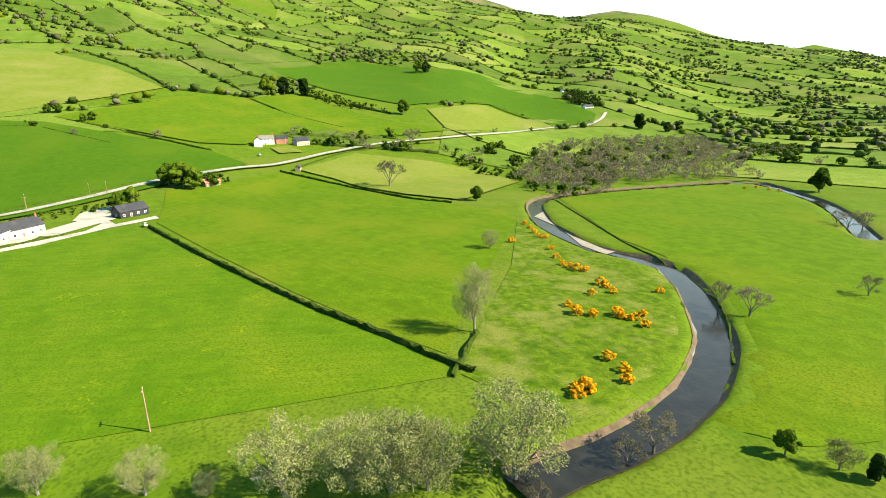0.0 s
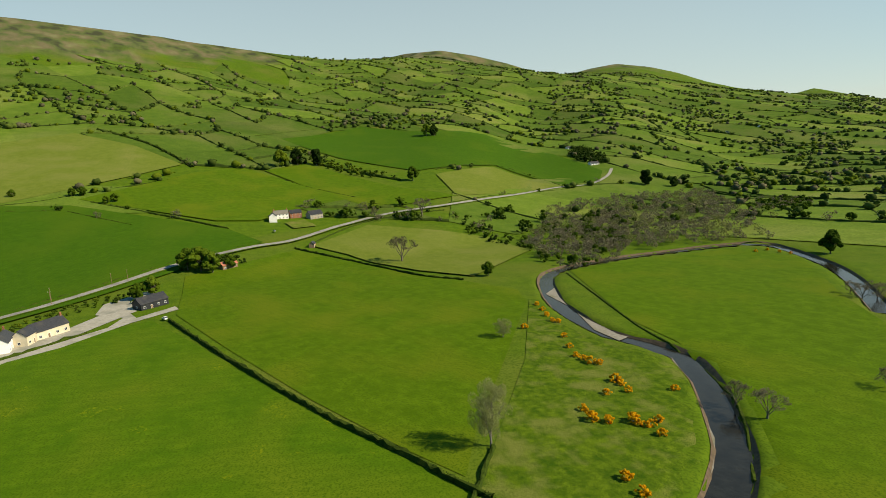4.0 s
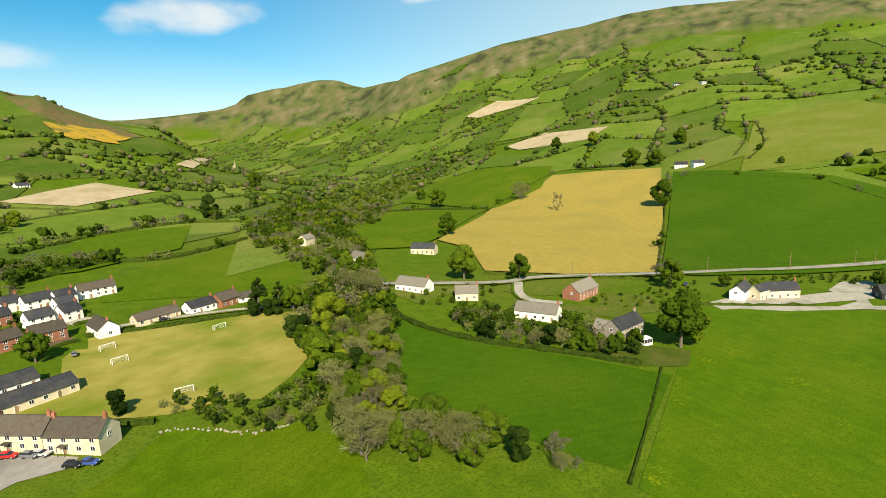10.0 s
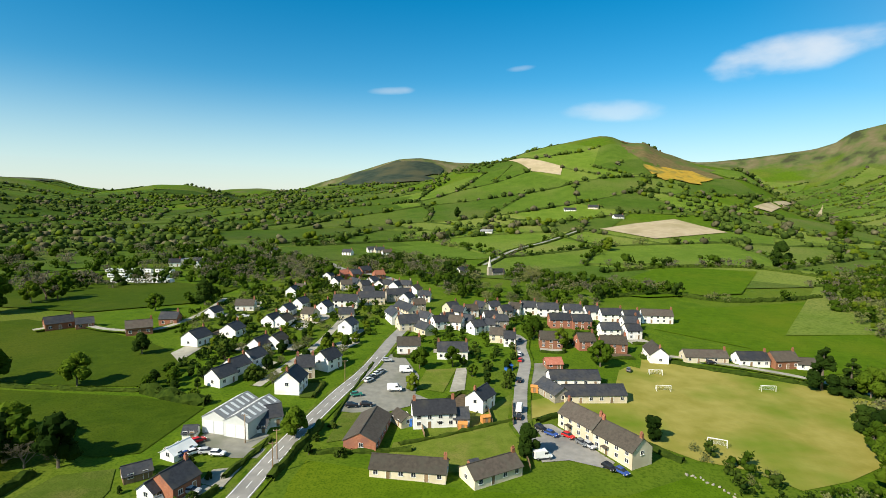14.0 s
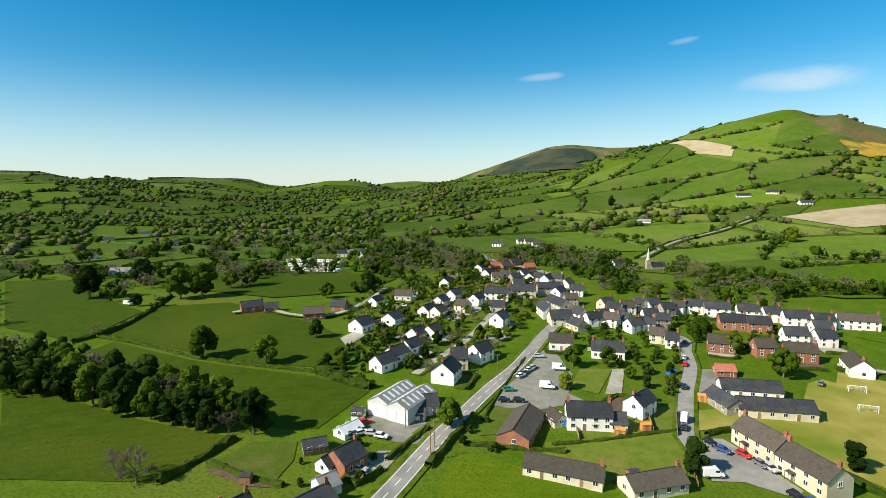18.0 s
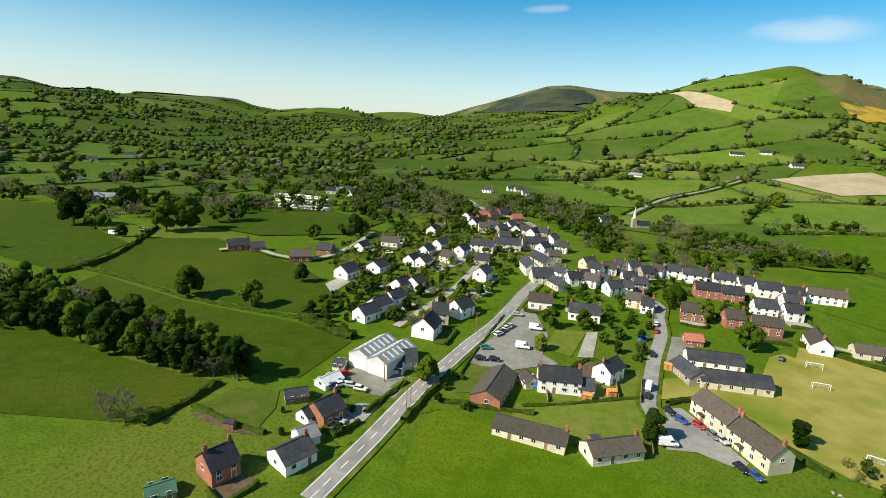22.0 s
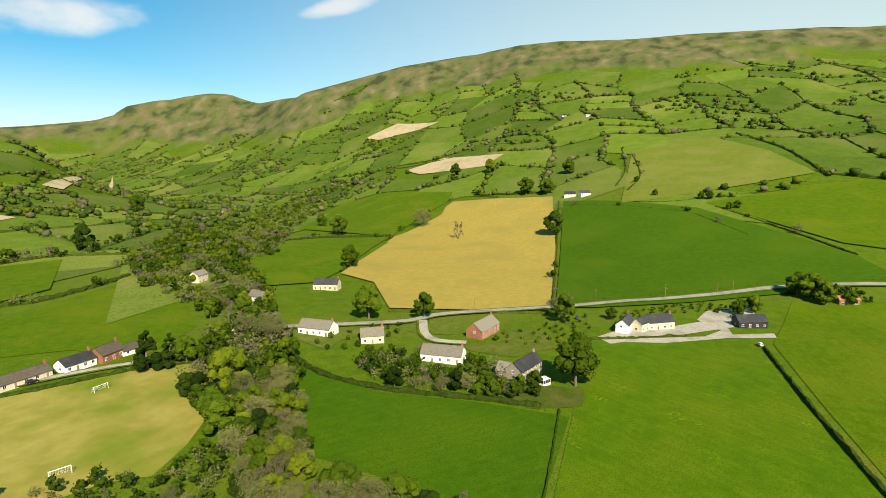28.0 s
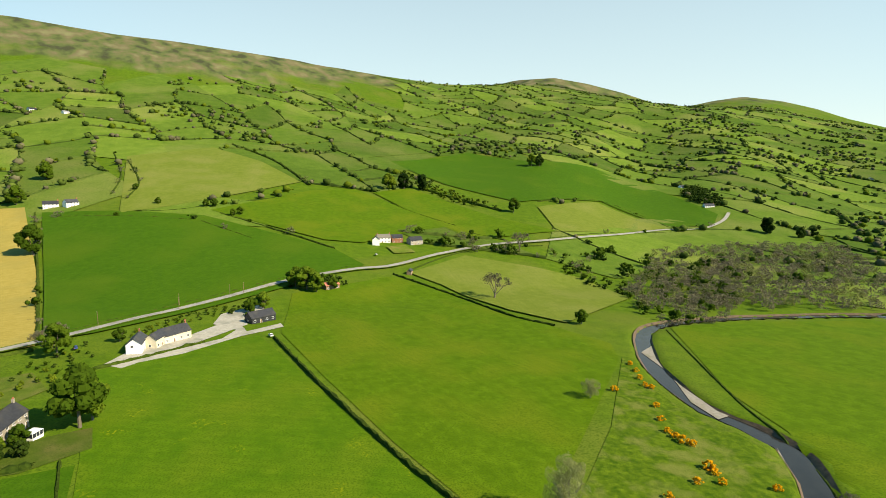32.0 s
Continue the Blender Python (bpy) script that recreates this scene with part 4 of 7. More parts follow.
# a window: a frame with sill and glazing bar, and two panes behind it; its outer side faces -y
WINDOW = boxes_mesh("window", FRAME, (-0.62, 0.62, -0.07, 0.02, 1.08, 1.18), (-0.72, 0.72, -0.13, 0.02, -0.08, 0.0), (-0.62, -0.54, -0.07, 0.02, 0.0, 1.08), (0.54, 0.62, -0.07, 0.02, 0.0, 1.08), (-0.03, 0.03, -0.06, 0.02, 0.0, 1.08))
PANE = boxes_mesh("pane", GLASS, (-0.25, 0.25, -0.025, 0.02, 0.0, 1.08))
DOOR = boxes_mesh("door", WOOD, (-0.48, 0.48, -0.05, 0.02, 0.0, 2.05))
DOOR_FRAME = boxes_mesh("door_frame", FRAME, (-0.58, -0.48, -0.08, 0.02, 0.0, 2.15), (0.48, 0.58, -0.08, 0.02, 0.0, 2.15), (-0.48, 0.48, -0.08, 0.02, 2.05, 2.15))
POT = boxes_mesh("chimney_pot", TILE_RED, (-0.13, 0.13, -0.13, 0.13, 0.0, 0.5))
PORCH = boxes_mesh("porch", TILE, (-1.0, 1.0, -1.5, 0.0, 2.35, 2.5), (-0.95, -0.85, -1.45, -1.35, 0.0, 2.35), (0.85, 0.95, -1.45, -1.35, 0.0, 2.35))
house_rng = random.Random(3)


def house(x, y, turn, length, width, ridge, wall, roof, label, chimneys=1, storeys=2):
    """A gabled house: walls, a roof with eaves, chimneys, windows and doors on both long sides, a window in each gable."""
    far = math.hypot(x, y)
    if -200 < x < 45 and 60 < y < 400 and storeys and ridge > 4.5 and x < (-70 if y < 160 else 60):
        if x < -75 and y > 150 and wall == WHITE and length < 10:
            # the bungalows and cottages west of the street turn a gable to the south
            turn, length = 90 + house_rng.uniform(-16, 12), max(length, 8.6)
        GARDENS.append((x, y, turn, length, width))
    HOMES.append((x, y, 0.36 * length + 0.3 * width))
    label += "" if len(label.split()) > 3 else " in the valley"
    a, b = length / 2, width / 2
    rise = min(0.5 * width * 0.8, ridge * 0.45)
    eave = ridge - rise
    low = min(float(land(x + u * a * 0.7, y + u * a * 0.7)) for u in (-1, 0, 1))
    top = new("farm_shed" if roof == SHEET else "house")
    tagged(top, label, "house" if roof != SHEET else "shed")
    bm = bmesh.new()
    v = [bm.verts.new(q) for u in (-a, a) for q in ((u, -b, -0.8), (u, b, -0.8), (u, b, eave), (u, 0, ridge - 0.12), (u, -b, eave))]
    for q in ((4, 3, 2, 1, 0), (5, 6, 7, 8, 9), (0, 5, 9, 4), (1, 2, 7, 6)):
        bm.faces.new([v[i] for i in q])
    part("wall", bm, wall, top)
    bm = bmesh.new()
    over, thick = 0.35, 0.16
    k = rise / b
    sides = []
    for s in (-1, 1):
        e = b + over
        pts = [(0, ridge), (s * e, ridge - k * e), (s * e, ridge - k * e - thick), (0, ridge - thick * 0.9)]
        q = [bm.verts.new((u, yy, zz)) for u in (-a - 0.25, a + 0.25) for yy, zz in pts]
        for r in ((0, 1, 2, 3), (7, 6, 5, 4), (0, 4, 5, 1), (1, 5, 6, 2), (2, 6, 7, 3)):
            bm.faces.new([q[i] for i in (r if s > 0 else r[::-1])])
    bmesh.ops.recalc_face_normals(bm, faces=bm.faces)
    rf = part("roof", bm, roof, top)
    bm = bmesh.new()
    box(bm, -a - 0.27, a + 0.27, -0.14, 0.14, ridge - 0.04, ridge + 0.09)
    part("ridge_tile", bm, roof, rf)
    for c in range(chimneys):
        u = (-1) ** c * (a - 0.5)
        bm = bmesh.new()
        box(bm, u - 0.42, u + 0.42, -0.32, 0.32, ridge - 0.8, ridge + 0.95)
        box(bm, u - 0.48, u + 0.48, -0.38, 0.38, ridge + 0.95, ridge + 1.05)
        ch = part("chimney", bm, BRICK if wall != STONE else STONE, top)
        for w in (-0.2, 0.2):
            o = new("chimney_pot", POT)
            o.parent = ch
            o.location = (u + w, 0, ridge + 1.05)
    if roof != SHEET:
        per = max(2, int(length / 3.1))
        rows = [1.0] if storeys == 1 else [0.95, eave - 1.55]
        if rows[-1] - rows[0] < 1.3:
            rows = rows[:1]
        for s in (0, 180) if far < 330 else (0,):
            for lv, h in enumerate(rows):
                for i in range(per):
                    u = -a + length * (i + 0.5) / per
                    if lv == 0 and i % 3 == 1:
                        o = new("door", DOOR)
                        o.parent, o.matrix_basis = top, pose(0, 0, 0, 0, 0, s) @ Matrix.Translation((u, -b, 0))
                        if far < 330:
                            q = new("door_frame", DOOR_FRAME)
                            q.parent = o
                        if "porches" in label and s == 0:
                            q = new("porch", PORCH)
                            q.parent = o
                        continue
                    o = new("window", WINDOW)
                    o.parent, o.matrix_basis = top, pose(0, 0, 0, 0, 0, s) @ Matrix.Translation((u, -b, h))
                    for w in (-0.28, 0.28):
                        q = new("pane", PANE)
                        q.parent, q.location = o, (w, 0, 0)
        if far < 330:
            for s in (90, 270):
                o = new("window", WINDOW)
                o.parent, o.matrix_basis = top, pose(0, 0, 0, 0, 0, s) @ Matrix.Translation((house_rng.uniform(-0.6, 0.6), -a, rows[-1]))
                for w in (-0.28, 0.28):
                    q = new("pane", PANE)
                    q.parent, q.location = o, (w, 0, 0)
    top.matrix_world = Matrix.Translation((x, y, low + 0.15)) @ pose(0, 0, 0, 0, 0, turn)
    return top

# ---- fields, roads, hedges and houses ----
road([(150, 234), (166, 224), (192, 199), (219, 175), (243, 166), (299, 119), (343, 86), (379, 47), (412, 11), (444, -40), (458, -76), (501, -132), (530, -192), (547, -265), (592, -374), (629, -477), (630, -536), (668, -606), (708, -654)], 5.0, "country_road", "pale worn asphalt country road between hedges")
road([(-65, 75), (-66, 98), (-67, 112), (-68, 128), (-68, 144), (-68, 165), (-67, 189), (-69, 226), (-70, 254), (-78, 292), (-95, 344), (-124, 381), (-159, 399), (-194, 438)], 5.4, "village_street", "grey asphalt village street with dashed white centre line", True)
road([(-3, 149), (-6, 156), (-7, 169), (-8, 191), (-8, 214), (-11, 233), (-14, 250), (-40, 260), (-58, 269), (-73, 272)], 4.6, "side_lane", "grey asphalt lane past the terraced houses")
road([(-98, 162), (-98, 183), (-98, 210), (-102, 241), (-107, 269)], 3.4, "bungalow_lane", "pale concrete lane between the bungalows")
road([(-58, 460), (-40, 558), (-7, 630), (33, 721)], 3.2, "church_lane", "narrow grey lane climbing past the church")
road([(-228, 192), (-217, 206), (-200, 203), (-179, 209), (-177, 239), (-189, 279)], 3.0, "farm_drive", "pale gravel drive to the brick house")
road([(224, 169), (207, 155), (202, 144), (208, 131)], 4.4, "bungalow_drive", "grey concrete drive to the bungalows")
road([(41, 241), (64, 238), (98, 228), (120, 213)], 3.0, "field_track", "pale gravel track beside the pitch")
patch("car_park", [(-62, 151), (-70, 188), (-69, 208), (-59, 210), (-46, 188), (-43, 171), (-36, 167), (-42, 161), (-51, 151)], YARD, 0.12, "pale gravel car park beside the village street", "yard")
patch("barn_yard", [(-92, 121), (-94, 131), (-82, 133), (-72, 130), (-70, 119), (-78, 117)], YARD, 0.12, "grey concrete yard in front of the large shed", "yard")
patch("terrace_yard", [(-4, 149), (-1, 158), (3, 160), (8, 155), (20, 141), (18, 137), (8, 139), (1, 136)], ASPHALT, 0.12, "grey asphalt parking yard of the terraced houses", "yard")
patch("school_yard", [(-4, 185), (-6, 214), (3, 218), (6, 192)], YARD, 0.12, "pale asphalt school playground", "yard")
patch("farm_yard", [(251, 78), (261, 76), (272, 59), (289, 40), (305, 35), (319, 49), (343, 48), (361, 26), (347, 23), (323, 36), (301, 29), (316, 12), (308, 10), (292, 31), (266, 54)], DRIVE, 0.12, "pale gravel farm yard by the black barn", "yard")
patch("house_yard", [(255, 84), (277, 78), (296, 58), (336, 36), (316, 30), (282, 52), (249, 75)], DRIVE, 0.12, "pale gravel yard round the white bungalow", "yard")
patch("house_drive", [(-79, 105), (-79, 111), (-73, 114), (-72, 104)], DRIVE, 0.12, "pale concrete garage drive", "yard")
patch("park_path", [(-32, 176), (-34, 200), (-30, 202), (-27, 178)], DRIVE, 0.12, "pale path to the white houses", "yard")
patch("stubble_field", [(285, 295), (278, 254), (232, 200), (247, 177), (265, 150), (287, 123), (465, 196), (672, 290), (668, 372), (657, 441), (486, 407)], STUBBLE, 0.06, "bright yellow field with lone bare trees", "field")
patch("football_pitch", [(6, 173), (12, 172), (21, 165), (31, 155), (42, 148), (55, 146), (64, 139), (78, 147), (97, 163), (117, 206), (105, 222), (68, 229), (40, 233), (33, 195), (18, 186)], PITCH, 0.06, "dry yellow-green mown playing field", "field")
patch("hay_meadow", [(168, 62), (224, 80), (247, 84), (280, 48), (292, 22), (208, -9), (148, -30), (117, -43), (99, -49), (92, -52), (101, 27), (102, 43)], MEADOW, 0.06, "bright green meadow with faint tracks", "field")
patch("pasture", [(296, 11), (384, 7), (430, -72), (380, -109), (320, -132), (285, -147), (249, -162), (225, -152), (155, -94), (122, -66), (102, -52), (118, -45), (162, -29), (223, -10)], GRASS, 0.06, "bright green grazed pasture", "field")
patch("pasture", [(295, 123), (649, 265), (640, 196), (621, 103), (543, 12), (506, -29), (458, -52), (406, 2), (347, 68), (307, 105)], GRASS_DEEP, 0.06, "deep green pasture above the road", "field")
patch("pasture", [(632, 187), (907, 254), (1003, 146), (905, 60), (798, 2), (691, 105), (645, 158)], GRASS_PALE, 0.06, "pale green grazed pasture", "field")
patch("pasture", [(642, 99), (752, -9), (778, -74), (607, -174), (581, -116), (532, -58), (537, -21)], GRASS, 0.06, "green grazed pasture", "field")
patch("pasture", [(766, -97), (809, -162), (645, -240), (586, -297), (554, -195), (566, -174)], GRASS, 0.06, "green pasture by the road", "field")
patch("pasture", [(1023, -163), (1181, -362), (1060, -461), (1047, -604), (862, -646), (702, -628), (645, -571), (645, -503), (773, -467), (730, -304), (856, -226)], GRASS_DEEP, 0.06, "deep green grazed pasture", "field")
patch("pasture", [(700, -322), (762, -452), (640, -492), (604, -382), (586, -297)], GRASS_PALE, 0.06, "pale green grazed pasture", "field")
patch("pasture", [(438, -87), (495, -153), (452, -216), (426, -248), (357, -246), (292, -158), (328, -135), (405, -107)], GRASS_PALE, 0.06, "pale green pasture below the road", "field")
patch("rough_meadow", [(110, -64), (158, -106), (227, -155), (190, -143), (168, -142), (145, -147), (129, -149), (107, -133), (86, -114), (72, -93), (64, -74), (64, -57), (78, -60), (87, -52), (93, -50)], GRASS_ROUGH, 0.06, "rough tussocky river meadow with gorse", "field")
patch("pasture", [(274, -219), (283, -275), (268, -374), (220, -372), (148, -286), (107, -246), (40, -103), (42, -96), (45, -89), (58, -80), (71, -108), (90, -130), (114, -150), (142, -166), (176, -173)], GRASS, 0.06, "wide green river pasture", "field")
patch("pasture", [(146, 190), (139, 157), (142, 126), (156, 94), (165, 62), (130, 53), (106, 48), (102, 61), (101, 85), (96, 114), (118, 143)], GRASS_DEEP, 0.06, "deep green field beside the stream wood", "field")
patch("pasture", [(54, 286), (72, 334), (116, 358), (176, 392), (163, 294), (144, 254), (104, 230), (92, 265)], GRASS, 0.06, "green field behind the village", "field")
patch("pasture", [(34, 384), (94, 492), (172, 496), (129, 396), (62, 363), (37, 366)], GRASS, 0.06, "green field behind the village", "field")
patch("pasture", [(272, 406), (364, 466), (442, 420), (437, 377), (312, 310), (253, 285), (225, 302)], GRASS, 0.06, "small green field between hedges", "field")
patch("pasture", [(446, 535), (709, 733), (736, 588), (716, 481), (593, 416), (477, 399)], GRASS, 0.06, "small green field between hedges", "field")
patch("paddock", [(-58, 110), (-59, 121), (-41, 121), (-18, 118), (5, 121), (22, 126), (40, 140), (45, 133), (54, 122), (65, 119), (70, 100), (62, 84), (40, 62), (0, 55), (-30, 70), (-52, 90)], GRASS, 0.06, "green paddock below the terrace", "field")
# the western fields: their dimness is put into the turf colour
patch("pasture", [(-239, 94), (-200, 91), (-154, 93), (-122, 98), (-119, 86), (-119, 74), (-155, 57)], GRASS_OLIVE_SHADED, 0.06, "olive green pasture, darkened as if in shade", "field")
patch("pasture", [(-233, 118), (-190, 115), (-139, 112), (-112, 108), (-102, 113), (-104, 142), (-129, 144), (-158, 139), (-186, 135), (-238, 135)], GRASS_OLIVE_SHADED, 0.06, "olive green pasture, darkened as if in shade", "field")
patch("pasture", [(-247, 140), (-280, 186), (-252, 210), (-175, 197), (-134, 179), (-127, 154), (-153, 146), (-189, 141)], GRASS_OLIVE_SHADED, 0.06, "shade-darkened olive green field with two round oaks", "field")
patch("pasture", [(-466, 191), (-422, 214), (-341, 187), (-276, 174), (-260, 143), (-258, 127), (-308, 124)], GRASS_OLIVE_SHADED, 0.06, "olive green pasture, darkened as if in shade", "field")
patch("pasture", [(-418, 240), (-323, 280), (-259, 322), (-203, 314), (-198, 267), (-237, 230), (-326, 226)], GRASS_OLIVE_SHADED, 0.06, "olive green pasture, darkened as if in shade", "field")
patch("village_green", [(-58, 131), (-61, 150), (-53, 153), (-51, 136)], LAWN, 0.06, "mown grass verge by the car park", "field")
patch("village_green", [(-44, 176), (-45, 195), (-34, 200), (-34, 175)], LAWN, 0.06, "mown grass between the houses", "field")
patch("school_field", [(-3, 162), (-4, 176), (6, 184), (25, 194), (29, 216), (34, 223), (48, 215), (46, 190), (30, 168), (12, 173), (4, 168)], PITCH, 0.06, "dry yellow-green school field", "field")
patch("farm_lawn", [(520, -80), (529, -100), (503, -106), (498, -84)], LAWN, 0.1, "mown lawn in front of the white farmhouse", "field")
patch("garden_plot", [(-114, 84), (-113, 99), (-102, 105), (-96, 97), (-93, 87)], LAWN, 0.06, "mown garden lawn beside the hedge", "field")
patch("garden_plot", [(-32, 141), (-35, 152), (-28, 160), (-17, 167), (-10, 182), (-8, 157), (-19, 147)], LAWN, 0.06, "mown garden lawns of the white houses", "field")
patch("roadside_lawn", [(-76, 123), (-75, 132), (-70, 131), (-70, 124)], LAWN, 0.06, "mown lawn beside the yard", "field")
patch("roadside_lawn", [(-73, 80), (-72, 89), (-67, 91), (-66, 82)], LAWN, 0.06, "mown lawn in front of the bungalow", "field")
patch("bungalow_lawn", [(206, 165), (223, 175), (236, 151), (217, 142), (209, 152)], LAWN, 0.06, "mown lawn round the bungalows", "field")
patch("bungalow_lawn", [(203, 139), (215, 118), (240, 126), (249, 108), (228, 94), (205, 104), (200, 123)], LAWN, 0.06, "mown lawn round the brick house", "field")
patch("bungalow_lawn", [(177, 90), (186, 76), (190, 66), (175, 61), (163, 75), (162, 82)], LAWN, 0.06, "mown lawn beside the conservatory", "field")
patch("bungalow_lawn", [(173, 220), (184, 223), (198, 209), (206, 188), (189, 177), (176, 182), (161, 177), (163, 197)], LAWN, 0.06, "mown lawn of the white bungalow", "field")
patch("garden_plot", [(-40, 136), (-10, 156), (-4, 152), (-5, 131), (-18, 126), (-38, 119)], LAWN, 0.06, "mown grass plot of the terraced bungalows", "field")
patch("bracken_slope", ragged([(150, 1395), (235, 1370), (330, 1240), (301, 1150), (206, 1160), (140, 1270)], 16, 2), BRACKEN, 0.06, "brown bracken on the hill flank", "field")
def around(*rows):
    """Places given by bearing and distance."""
    return [(-r * math.sin(radians(b)), r * math.cos(radians(b))) for b, r in rows]


patch("heather_slope", ragged(around((11.5, 3080), (14.5, 3120), (17.5, 3100), (21, 3080), (24.5, 3020), (25.5, 2700), (22, 2450), (17, 2500), (13, 2650)), 60, 5), HEATHER, 8.0, "dark heather and plantation on the far hill face", "hillside", 25)
patch("heather_slope", ragged(around((48.5, 3150), (51, 3230), (54, 3240), (56.6, 3200), (57, 2900), (55, 2650), (51, 2750)), 50, 6), HEATHER, 8.0, "dark heather on the far ridge", "hillside", 25)
patch("heather_slope", ragged(around((58.5, 3150), (61, 3180), (64.5, 3230), (68, 3220), (69, 2700), (63, 2600), (59.5, 2800)), 50, 7), MOOR, 8.0, "brown moorland on the far ridge", "hillside", 25)
patch("gorse_slope", ragged([(190, 1190), (257, 1187), (305, 1160), (267, 1097), (198, 1085), (165, 1117)], 15, 3), GORSE_SLOPE, 4.0, "orange flowering gorse on the hill flank", "field")
patch("garden_plot", [(-112, 83), (-111, 86), (-90, 86), (-98, 83)], EARTH, 0.06, "brown vegetable plot beside the hedge", "field")
patch("tilled_field", [(-117, 1266), (-41, 1187), (12, 1130), (8, 1082), (-50, 1116)], BARE, 0.9, "pale tilled field on the hillside", "field", 14)
patch("tilled_field", [(106, 778), (171, 827), (222, 755), (120, 677), (60, 734)], BARE, 0.9, "pale tilled field between hedges", "field", 14)
patch("tilled_field", [(323, 978), (451, 1192), (947, 2183), (841, 1940), (347, 966)], BARE, 0.9, "pale tilled field between hedges", "field", 14)
patch("tilled_field", [(898, 724), (969, 672), (946, 513), (874, 514), (862, 659)], BARE, 0.9, "pale tilled field on the slope", "field", 14)
patch("tilled_field", [(1197, 1115), (1288, 1067), (1281, 906), (1231, 938), (1175, 1039)], BARE, 0.9, "pale tilled field on the slope", "field", 14)
patch("driveway", [(-164, 248), (-171, 284), (-158, 272), (-153, 239)], DRIVE, 0.1, "pale concrete driveway between village houses", "yard")
patch("driveway", [(-132, 241), (-124, 283), (-110, 268), (-116, 230)], DRIVE, 0.1, "pale concrete driveway between village houses", "yard")
patch("driveway", [(-150, 184), (-151, 202), (-143, 196), (-140, 176)], DRIVE, 0.1, "pale concrete driveway between village houses", "yard")
patch("driveway", [(-92, 216), (-87, 232), (-82, 220), (-85, 206)], DRIVE, 0.1, "pale concrete driveway between village houses", "yard")
patch("driveway", [(-115, 176), (-114, 187), (-106, 179), (-108, 170)], DRIVE, 0.1, "pale concrete driveway between village houses", "yard")
patch("shingle_bar", [(236, -172), (254, -197), (220, -187), (182, -174), (161, -162), (158, -151), (174, -152), (206, -166)], SHINGLE, 0.12, "pale shingle bar on the river bend", "shingle", 2.5, False)
patch("shingle_bar", [(135, -154), (120, -144), (101, -128), (88, -117), (79, -105), (74, -95), (75, -94), (84, -109), (102, -127), (119, -140)], SHINGLE, 0.12, "narrow pale shingle edge of the river", "shingle", 2.5, False)
hedge([(287, 14), (211, -9), (150, -30), (118, -43), (101, -49), (92, -53)], 1.5, 1.3)
hedge([(435, -73), (380, -109), (315, -130), (288, -148)], 1.4, 1.3)
hedge([(301, 128), (447, 188), (651, 272)], 1.6, 1.6)
hedge([(630, 87), (562, 18), (509, -29)], 1.5, 1.6)
hedge([(290, 300), (492, 411), (669, 449), (677, 376)], 1.8, 1.8)
hedge([(635, 181), (642, 138), (663, 102), (739, -9)], 1.2, 1.4)
hedge([(726, -105), (670, -134), (606, -177)], 1.4, 1.5)
hedge([(575, -185), (551, -215)], 1.6, 1.6)
hedge([(1034, -122), (1164, -283), (1184, -463), (1206, -628)], 1.8, 2.0)
hedge([(1038, 119), (920, 43), (785, -10)], 3.5, 3.5)
hedge([(733, -337), (776, -460), (720, -493), (626, -496)], 1.6, 1.8)
hedge([(555, -270), (602, -380), (622, -501), (645, -571)], 1.4, 1.5)
hedge([(447, -89), (509, -157), (529, -251)], 1.0, 1.2)
hedge([(929, 278), (800, 232), (706, 217)], 2.0, 2.0)
hedge([(810, -180), (737, -226), (681, -261)], 3.0, 3.0)
hedge([(308, 122), (354, 89), (390, 48), (422, 11), (454, -41)], 1.2, 1.2)
hedge([(168, 67), (130, 54), (102, 45)], 0.7, 0.7)
hedge([(248, 88), (261, 72), (284, 48)], 1.2, 1.3)
hedge([(-63, 460), (-45, 558), (-12, 630), (28, 723)], 1.8, 1.8)
hedge([(-53, 459), (-35, 556), (-2, 628), (38, 719)], 1.8, 1.8)
hedge([(152, 198), (141, 160), (144, 128), (158, 95), (166, 73)], 1.8, 1.8)
hedge([(228, 197), (243, 174), (262, 148), (281, 121)], 1.4, 1.4)
hedge([(20, 162), (30, 152), (38, 146)], 1.6, 1.5)
hedge([(31, 354), (77, 378), (116, 370), (181, 403)], 2.6, 2.6)
hedge([(42, 450), (97, 488), (168, 512), (219, 485)], 3.0, 3.0)
hedge([(40, 236), (67, 227), (97, 220), (116, 209)], 1.6, 1.5)
hedge([(383, 731), (826, 1312), (929, 1087), (916, 795), (976, 626)], 2.5, 3.0)
hedge([(281, 420), (386, 464), (473, 412)], 2.5, 2.5)
hedge([(599, 102), (538, 47)], 1.5, 1.5)
hedge([(882, 246), (765, 202), (686, 195)], 2.2, 2.5)
hedge([(631, 245), (614, 153), (604, 112)], 1.4, 1.5)
stone_wall([(38, 140), (45, 134), (55, 122), (62, 120)], 0.7, 0.8)
hedge([(-253, 126), (-255, 146), (-271, 173), (-301, 208)], 1.8, 2.0)
hedge([(-255, 136), (-218, 138), (-186, 138), (-159, 142), (-132, 148)], 1.2, 1.4)
hedge([(-132, 148), (-114, 145), (-105, 145)], 3.0, 3.0)
hedge([(-118, 74), (-118, 85), (-119, 98)], 1.8, 2.0)
hedge([(-115, 86), (-98, 86), (-90, 87)], 1.2, 1.3)
hedge([(-59, 125), (-49, 128), (-34, 133)], 1.3, 1.5)
hedge([(-38, 135), (-24, 146), (-8, 160)], 1.0, 1.0)
hedge([(-1, 160), (5, 166), (12, 169), (20, 162)], 1.5, 1.4)
hedge([(-61, 140), (-64, 162), (-67, 196)], 0.9, 0.9)
